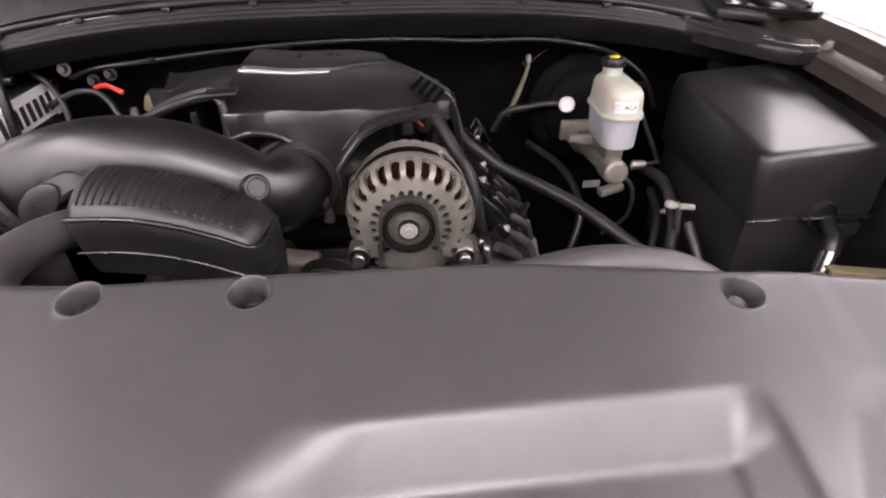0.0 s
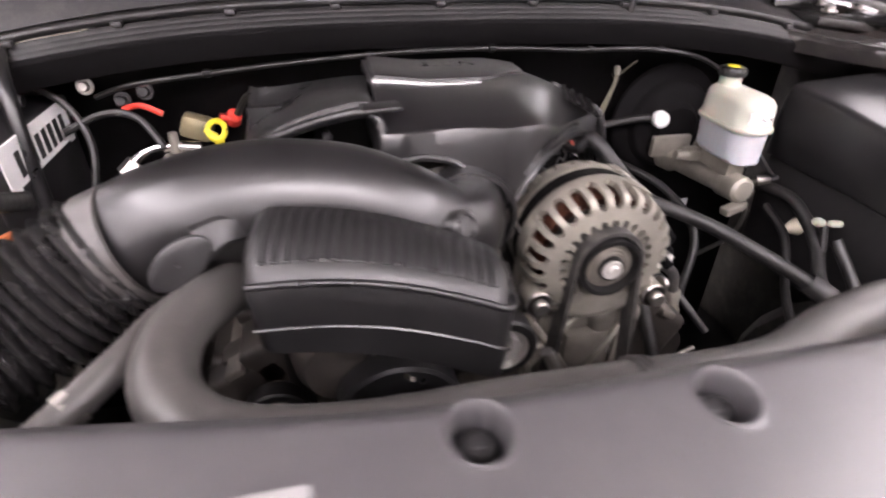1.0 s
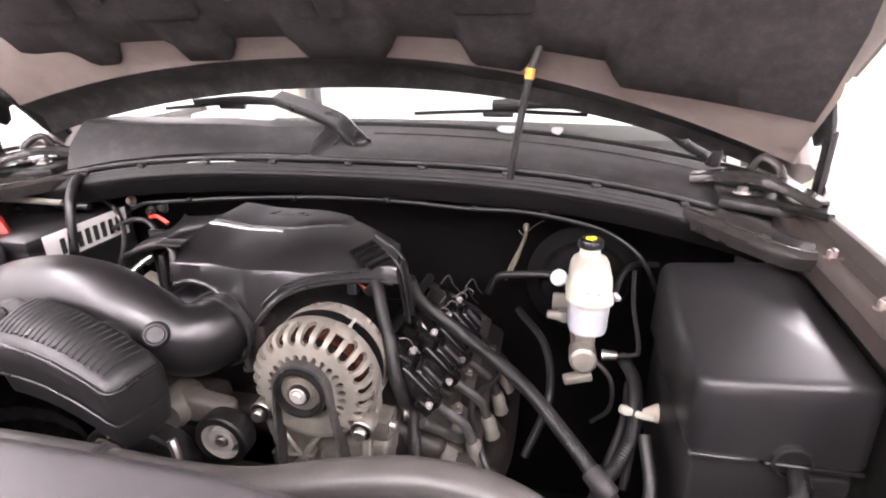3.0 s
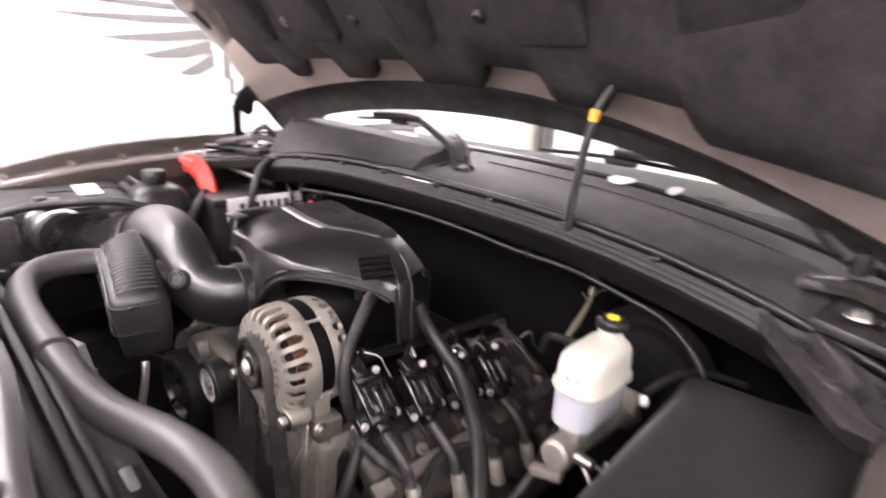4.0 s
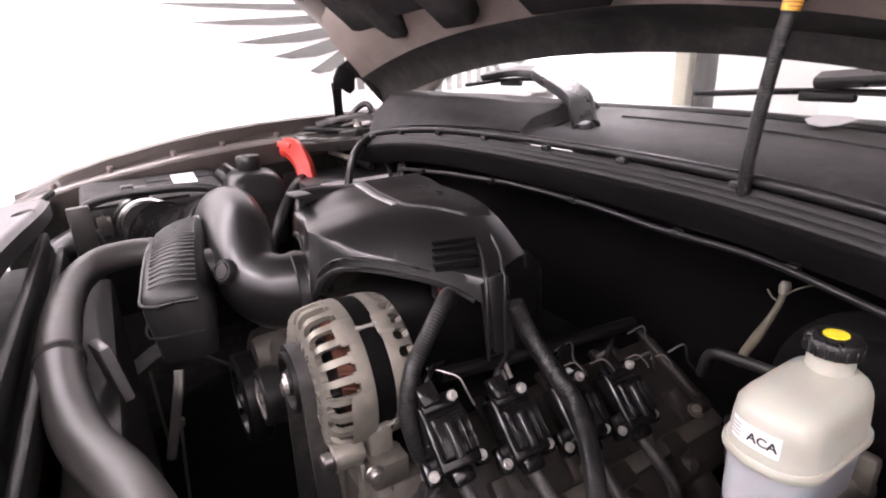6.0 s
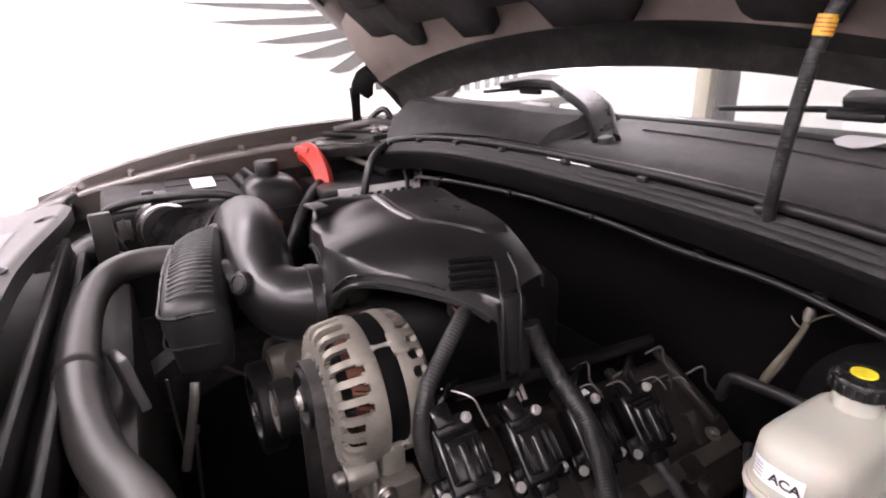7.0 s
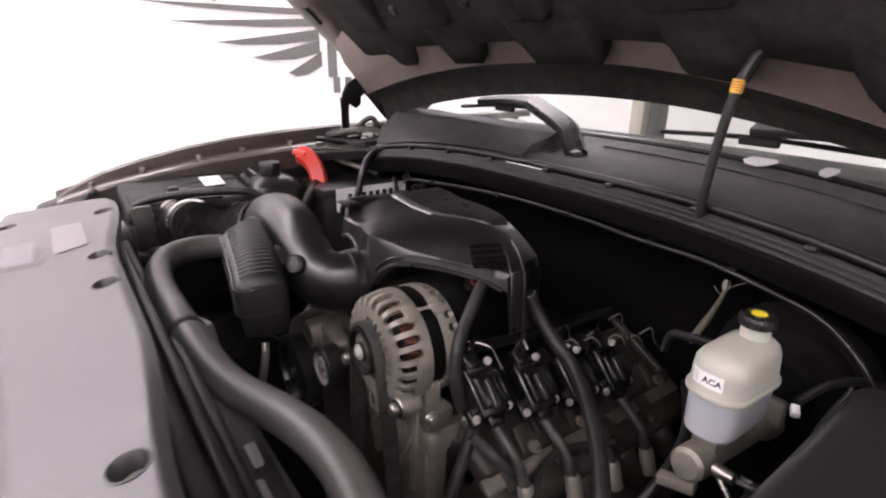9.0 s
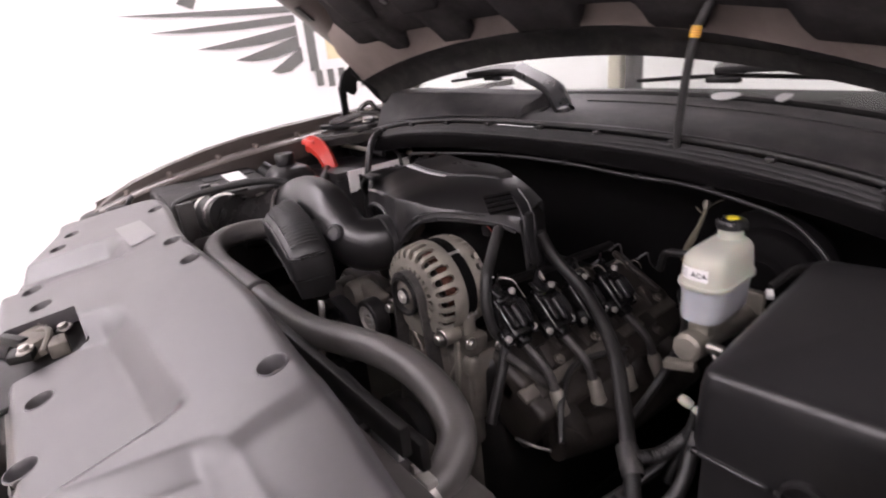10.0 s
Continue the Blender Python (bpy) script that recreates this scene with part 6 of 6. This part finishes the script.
for x, z in ((-0.31, 1.09), (-0.1, 1.105), (0.07, 1.109), (0.22, 1.103), (0.335, 1.099)):
    part("cable_clip", rbox((x, 0.892, z), (0.012, 0.011, 0.010), 0.003), BLACK, fc, "black cable clip")

# ---- fuse box ----
fb = thing("fuse_box", (0.61, 0.67, 0.8), "black fuse box with a smooth domed cover", "fuse box")
bm = bmesh.new()
levels = ((0.957, 0.0, 0.0), (0.962, -0.002, 0.0), (1.02, -0.001, 0.002), (1.034, 0.001, 0.004), (1.0385, 0.003, 0.006), (1.041, 0.007, 0.010), (1.042, 0.013, 0.016))
FX0, FX1, FY0, FY1 = 0.502, 0.672, 0.545, 0.815
rings = []
for z, ins, insy in levels:
    rise = 0.0
    ring = []
    for x, y in stadium((FX0 + FX1) / 2, (FY0 + FY1) / 2, (FX1 - FX0) / 2 - ins, (FY1 - FY0) / 2 - insy, 0.016, 4):
        k = (y - FY0) / (FY1 - FY0)
        ring.append(bm.verts.new((x, y, z + (0.024 * k + 0.012 * (x - FX0) / (FX1 - FX0) if z > 1.0 else 0))))
    rings.append(ring)
for a, b in zip(rings, rings[1:]):
    for k in range(len(a)):
        bm.faces.new((a[k], a[(k + 1) % len(a)], b[(k + 1) % len(a)], b[k]))
top = bm.verts.new(((FX0 + FX1) / 2, (FY0 + FY1) / 2, 1.0635))
for k in range(len(rings[-1])):
    bm.faces.new((rings[-1][k], rings[-1][(k + 1) % len(rings[-1])], top))
lid = part("cover", bm, LID, fb, "smooth satin black cover", 40)
part("base", rbox(((FX0 + FX1) / 2, (FY0 + FY1) / 2, 0.87), (FX1 - FX0 - 0.012, FY1 - FY0 - 0.012, 0.17), 0.01, 2), PLASTIC, fb)
part("cover_rim", rbox((FX0 + 0.035, FY0 - 0.001, 0.956), (0.07, 0.006, 0.005), 0.0015, 1), GLOSS, lid)
part("cover_rim", rbox((FX1 - 0.05, FY0 - 0.001, 0.956), (0.09, 0.006, 0.005), 0.0015, 1), GLOSS, lid)
part("latch", merge(lathe([(0.016, -0.004), (0.019, -0.003), (0.019, 0.004), (0.016, 0.005)], (0.60, FY0 - 0.002, 0.962), (0, -1, 0), 20), rbox((0.635, FY0 - 0.003, 0.94), (0.04, 0.01, 0.018), 0.003)), PLASTIC, fb, "black latch loop")
part("power_cable", tube([(0.605, 0.535, 0.955), (0.600, 0.512, 0.945), (0.585, 0.492, 0.915), (0.555, 0.465, 0.885), (0.51, 0.43, 0.865), (0.46, 0.41, 0.85)], 0.010, 12, 7), GLOSS, fb, "glossy black power cable")
part("cable_sleeve", tube([(0.594, 0.5025, 0.931), (0.580, 0.487, 0.910), (0.570, 0.478, 0.900)], 0.0108, 12, 6), BRIGHT, fb, "bright metal sleeve")
hb2 = thing("front_bracket", (0.62, 0.47, 0.8), "olive tan stamped bracket with pale bolts", "bracket")
part("plate", merge(rbox((0.575, 0.466, 0.888), (0.21, 0.008, 0.075), 0.003, 2, (0, 8, 0)), rbox((0.60, 0.50, 0.86), (0.19, 0.06, 0.01), 0.003, 2, (0, 6, 0))), NEARBLACK, hb2, "dark mounting plate")
part("channel", merge(rbox((0.622, 0.458, 0.913), (0.125, 0.006, 0.028), 0.002, 2, (0, 9, 0)), rbox((0.624, 0.462, 0.929), (0.125, 0.016, 0.005), 0.002, 2, (0, 9, 0)), rbox((0.620, 0.456, 0.898), (0.125, 0.010, 0.005), 0.002, 2, (0, 9, 0))), TAN, hb2, "olive tan stamped channel")
for p in ((0.504, 0.453, 0.905), (0.572, 0.453, 0.890), (0.642, 0.453, 0.880)):
    part("bracket_bolt", bolt(p, (0, -1, 0.4), 0.0085, 0.008), STEEL, hb2, "pale bolt head")
part("tan_pipe", tube([(0.695, 0.478, 0.935), (0.708, 0.458, 0.905), (0.712, 0.452, 0.86), (0.712, 0.455, 0.78)], 0.010, 12, 5), TAN, hb2)
plug2 = thing("white_connector", (0.474, 0.63, 0.93), "white plastic connector on a dark wire", "connector")
part("shell", merge(rbox((0.474, 0.630, 0.930), (0.022, 0.008, 0.008), 0.002, 1, (0, 8, 0)), lathe([(0, 0.009), (0.005, 0.007), (0.0065, 0.0), (0.0045, -0.008)], (0.452, 0.635, 0.932), (-1, 0, 0.3), 14)), CREAM, plug2)
part("wire", tube([(0.465, 0.635, 0.925), (0.462, 0.62, 0.89), (0.455, 0.6, 0.84)], 0.005, 8, 5), CONDUIT, plug2)
solo("yellow_connector", merge(lathe([(0.0, 0.030), (0.003, 0.028), (0.006, 0.018), (0.012, 0.004), (0.0135, 0.0), (0.0135, -0.010), (0.010, -0.012)], (0.507, 0.710, 0.877), (-1, -0.1, -0.05), 18), rbox((0.524, 0.712, 0.874), (0.014, 0.012, 0.012), 0.003)), BEIGE, "pale yellow cone-shaped wiring connector", "connector")
clip2 = thing("white_clip", (0.475, 0.775, 1.02), "small white wiring clip beside the reservoir", "clip")
part("shell", rbox((0.482, 0.775, 1.012), (0.009, 0.014, 0.008), 0.002, 2, (20, 0, 30)), WHITE, clip2)
part("wire", tube([(0.48, 0.78, 1.02), (0.495, 0.82, 1.035), (0.52, 0.87, 1.03), (0.56, 0.9, 1.02)], 0.005, 8, 6), CONDUIT, clip2)

settle(clip2, -0.030, 0.06, -0.022)

# ---- battery corner ----
bat = thing("battery", (-0.62, 0.83, 0.8), "black battery with white lettered label and red terminal boot", "battery")
part("case", merge(rbox((-0.605, 0.84, 0.92), (0.17, 0.24, 0.20), 0.008, 2), rbox((-0.605, 0.84, 1.027), (0.172, 0.242, 0.022), 0.005, 2)), PLASTIC, bat)
blab = part("label", rbox((-0.5185, 0.845, 1.009), (0.002, 0.19, 0.056), 0.0006, 1), WHITE, bat, "white side label")
for k in range(8):
    part("print_bar", rbox((-0.5170, 0.785 + 0.0185 * k, 1.008), (0.001, 0.011, 0.03), 0.0003, 1), INK, blab)
part("print_line", rbox((-0.5170, 0.845, 0.983), (0.001, 0.15, 0.005), 0.0003, 1), INK, blab)
boot = part("terminal_boot", strap([(-0.668, 0.722, 1.100), (-0.655, 0.736, 1.098), (-0.630, 0.748, 1.072), (-0.612, 0.752, 1.035), (-0.604, 0.752, 1.010)], (0.042, 0.046, 0.042, 0.038, 0.036), 0.020, (0.5, -0.5, 0.7)), RED, bat, "bright red terminal boot")
part("boot_top", rbox((-0.664, 0.728, 1.103), (0.034, 0.024, 0.014), 0.003, 2, (-12, 10, 40)), RED, boot)
part("hold_down", tube([(-0.69, 0.86, 1.05), (-0.62, 0.865, 1.06), (-0.53, 0.87, 1.055)], 0.007, 10, 5), SEAL, bat, "black hold-down bar")
part("battery_cable", tube([(-0.655, 0.78, 1.03), (-0.61, 0.74, 1.035), (-0.56, 0.70, 1.02), (-0.52, 0.66, 0.98), (-0.50, 0.62, 0.9)], 0.011, 12, 7), CONDUIT, bat, "black battery cable")
part("orange_sleeve", tube([(-0.468, 0.600, 1.010), (-0.459, 0.594, 0.99), (-0.455, 0.590, 0.95), (-0.455, 0.590, 0.9)], 0.022, 12, 7, 0.006, 0.0015), ORANGE, bat, "orange ribbed sleeve")
settle(bat, 0.006, 0.012, 0.013)
tank = thing("washer_tank", (-0.61, 0.645, 0.95), "black moulded coolant tank with a screw cap", "tank")
part("tank_body", stack(((0.93, -0.61, 0.645, 0.06, 0.055, 0.03), (1.02, -0.61, 0.645, 0.064, 0.06, 0.03), (1.055, -0.61, 0.645, 0.062, 0.058, 0.03), (1.075, -0.61, 0.645, 0.05, 0.045, 0.028), (1.082, -0.61, 0.645, 0.03, 0.03, 0.024))), PLASTIC, tank, "", 60)
part("seam", stack(((1.018, -0.61, 0.645, 0.068, 0.064, 0.03), (1.024, -0.61, 0.645, 0.068, 0.064, 0.03))), GLOSS, tank)
part("tank_cap", lathe([(0.022, -0.014), (0.024, -0.008), (0.025, 0.01), (0.022, 0.015), (0, 0.016)], (-0.608, 0.645, 1.096), (0, 0, 1), 20), PLASTIC, tank, "ribbed screw cap")
part("tank_spout", lathe([(0.02, 0.03), (0.024, 0.01), (0.03, -0.02)], (-0.64, 0.61, 1.06), (-0.4, -0.6, 0.8), 16), PLASTIC, tank)
solo("cross_brace", tube([(-0.69, 0.85, 1.085), (-0.62, 0.852, 1.085), (-0.55, 0.855, 1.083)], 0.006, 10, 6), ALLOY, "thin bright brace rod behind the tank", "rod")
solo("bent_rod", tube([(-0.505, 0.80, 0.90), (-0.508, 0.808, 0.98), (-0.512, 0.825, 1.06), (-0.520, 0.85, 1.108), (-0.532, 0.89, 1.128), (-0.545, 0.93, 1.128)], 0.0088, 12, 8), GLOSS, "bent satin black rod standing in the corner", "rod")

# air conditioning lines, oil filler and dipsticks at the back
ac = thing("aluminium_line", (-0.42, 0.92, 0.96), "bare aluminium refrigerant line with hex fittings", "pipe")
part("line", tube([(-0.355, 0.87, 1.005), (-0.40, 0.875, 1.007), (-0.435, 0.875, 0.998), (-0.46, 0.855, 0.975), (-0.485, 0.80, 0.94), (-0.47, 0.75, 0.90), (-0.40, 0.70, 0.86)], 0.008, 12, 7), BRIGHT, ac, "bare bright pipe")
part("hex_nut", lathe([(0.009, -0.012), (0.013, -0.011), (0.013, 0.011), (0.009, 0.012)], (-0.452, 0.862, 0.983), (0.7, 0.4, 0.6), 6), STEEL, ac)
part("block", merge(rbox((-0.385, 0.86, 0.985), (0.045, 0.035, 0.026), 0.004), lathe([(0, 0.03), (0.006, 0.028), (0.008, 0.0)], (-0.39, 0.87, 1.0), (0, 0.1, 1), 12)), ALLOY, ac, "cast manifold block")
part("lower_bracket", rbox((-0.40, 0.80, 0.95), (0.05, 0.05, 0.03), 0.004, 2, (10, 20, 0)), ALLOY, ac)
oil = thing("oil_filler", (-0.343, 0.909, 0.96), "yellow oil dipstick handle beside a red cap", "filler cap")
part("yellow_handle", merge(tube([(-0.345 + 0.012 * math.cos(a), 0.910 + 0.008 * math.sin(a), 1.014 + 0.011 * math.sin(a)) for a in np.linspace(0, 6.2, 14)], 0.0042, 8, 2), rbox((-0.343, 0.905, 0.996), (0.014, 0.007, 0.016), 0.003), rbox((-0.352, 0.905, 1.012), (0.02, 0.004, 0.006), 0.001, 1, (-40, 30, 0))), YELLOW, oil, "yellow finger loop")
part("tan_body", rbox((-0.375, 0.935, 1.012), (0.045, 0.03, 0.035), 0.008, 2, (0, 20, 0)), TAN, oil, "dull tan housing")
part("red_cap", merge(lathe([(0, 0.010), (0.008, 0.010), (0.011, 0.007), (0.012, -0.008)], (-0.322, 0.935, 1.023), (0.3, -0.6, 0.7), 18), rbox((-0.331, 0.928, 1.026), (0.02, 0.012, 0.009), 0.003, 2, (0, 20, 20))), RED, oil, "red cap")
part("tube_down", tube([(-0.345, 0.92, 1.0), (-0.34, 0.90, 0.94), (-0.32, 0.86, 0.85)], 0.006, 8, 5), BLACK, oil)
settle(ac, 0.013, 0.045, -0.022)
settle(oil, 0.022, 0.03, -0.016)
for pts, mat in (([(-0.50, 0.90, 1.02), (-0.45, 0.905, 1.04), (-0.41, 0.90, 1.035), (-0.38, 0.88, 1.0)], CONDUIT), ([(-0.43, 0.925, 1.04), (-0.405, 0.915, 1.046), (-0.38, 0.91, 1.035)], RED), ([(-0.53, 0.92, 1.08), (-0.49, 0.91, 1.05), (-0.47, 0.89, 1.0), (-0.48, 0.86, 0.93)], CONDUIT),
                 ([(-0.29, 0.94, 1.02), (-0.27, 0.92, 1.05), (-0.25, 0.88, 1.06), (-0.24, 0.82, 1.06)], CONDUIT)):
    solo("corner_wire", tube(pts, 0.005 if mat is CONDUIT else 0.004, 8, 6), mat, "loose wire in the rear corner of the bay", "wire", "wires in the rear corner")
for x, z, m in ((-0.47, 1.07, STEEL), (-0.43, 1.05, PLASTIC), (-0.40, 1.06, PLASTIC)):
    solo("firewall_stud", bolt((x, 0.93, z), (0, -1, 0.2), 0.007, 0.01), m, "small stud on the firewall", "stud", "firewall studs")

# things in the gap between the radiator and the engine
solo("side_post", merge(rbox((-0.400, 0.350, 1.052), (0.014, 0.030, 0.085), 0.003, 2, (0, 0, 8)), rbox((-0.392, 0.350, 1.010), (0.03, 0.034, 0.012), 0.003)), HOSE, "grey plastic post at the radiator's top corner", "post")
solo("shroud_tab", merge(rbox((-0.250, 0.334, 0.905), (0.010, 0.030, 0.11), 0.003, 2, (0, 0, 10)), rbox((-0.244, 0.350, 0.875), (0.012, 0.012, 0.05), 0.003)), STICKER, "pale grey tab on the fan shroud", "tab")
solo("steel_wire", tube([(-0.15, 0.396, 0.925), (-0.15, 0.397, 0.86), (-0.155, 0.398, 0.80)], 0.0018, 8, 4), STEEL, "thin bright wire low behind the radiator", "wire", "thin rods in the gap")
solo("steel_wire", merge(tube([(-0.15, 0.416, 0.838), (-0.15, 0.409, 0.76), (-0.15, 0.405, 0.70)], 0.0022, 8, 4), lathe([(0, 0.006), (0.005, 0.004), (0.005, -0.006), (0.002, -0.008)], (-0.15, 0.4165, 0.842), (0, 0.1, 1), 12)), STEEL, "thin bright rod with a dark tip", "wire", "thin rods in the gap")
solo("steel_wire", tube([(-0.12, 0.446, 0.954), (-0.12, 0.465, 0.936), (-0.12, 0.486, 0.918)], 0.0022, 8, 4), DULL, "dull metal rod end below the intake box", "wire", "thin rods in the gap")
solo("grey_tab", rbox((-0.06, 0.365, 0.985), (0.035, 0.012, 0.07), 0.004, 2, (10, 0, 20)), STICKER, "pale grey plastic tab behind the hose", "tab")
solo("shroud_bracket", merge(rbox((0.22, 0.335, 0.975), (0.10, 0.05, 0.012), 0.003, 2, (0, 8, 0)), rbox((0.27, 0.335, 0.945), (0.012, 0.05, 0.06), 0.003)), PLASTIC, "black moulded bracket on the fan shroud", "bracket")
solo("steel_lever", tube([(0.005, 0.40, 0.90), (-0.01, 0.42, 0.965), (-0.018, 0.425, 0.985)], 0.005, 8, 5), STEEL, "thin steel rod standing in the gap", "rod")
solo("gap_bracket", merge(rbox((0.310, 0.332, 0.978), (0.052, 0.010, 0.022), 0.003, 2, (0, 14, 0)), rbox((0.335, 0.338, 0.979), (0.022, 0.005, 0.005), 0.0012, 1, (0, 0, 25))), WHITE, "white plastic bracket clip behind the radiator", "bracket")
solo("gap_tab", merge(rbox((0.185, 0.346, 0.974), (0.034, 0.012, 0.026), 0.003, 2, (0, 10, 0)), rbox((0.245, 0.338, 0.976), (0.050, 0.010, 0.018), 0.003, 2, (0, 8, 0))), STICKER, "pale grey moulded tab behind the radiator", "tab")
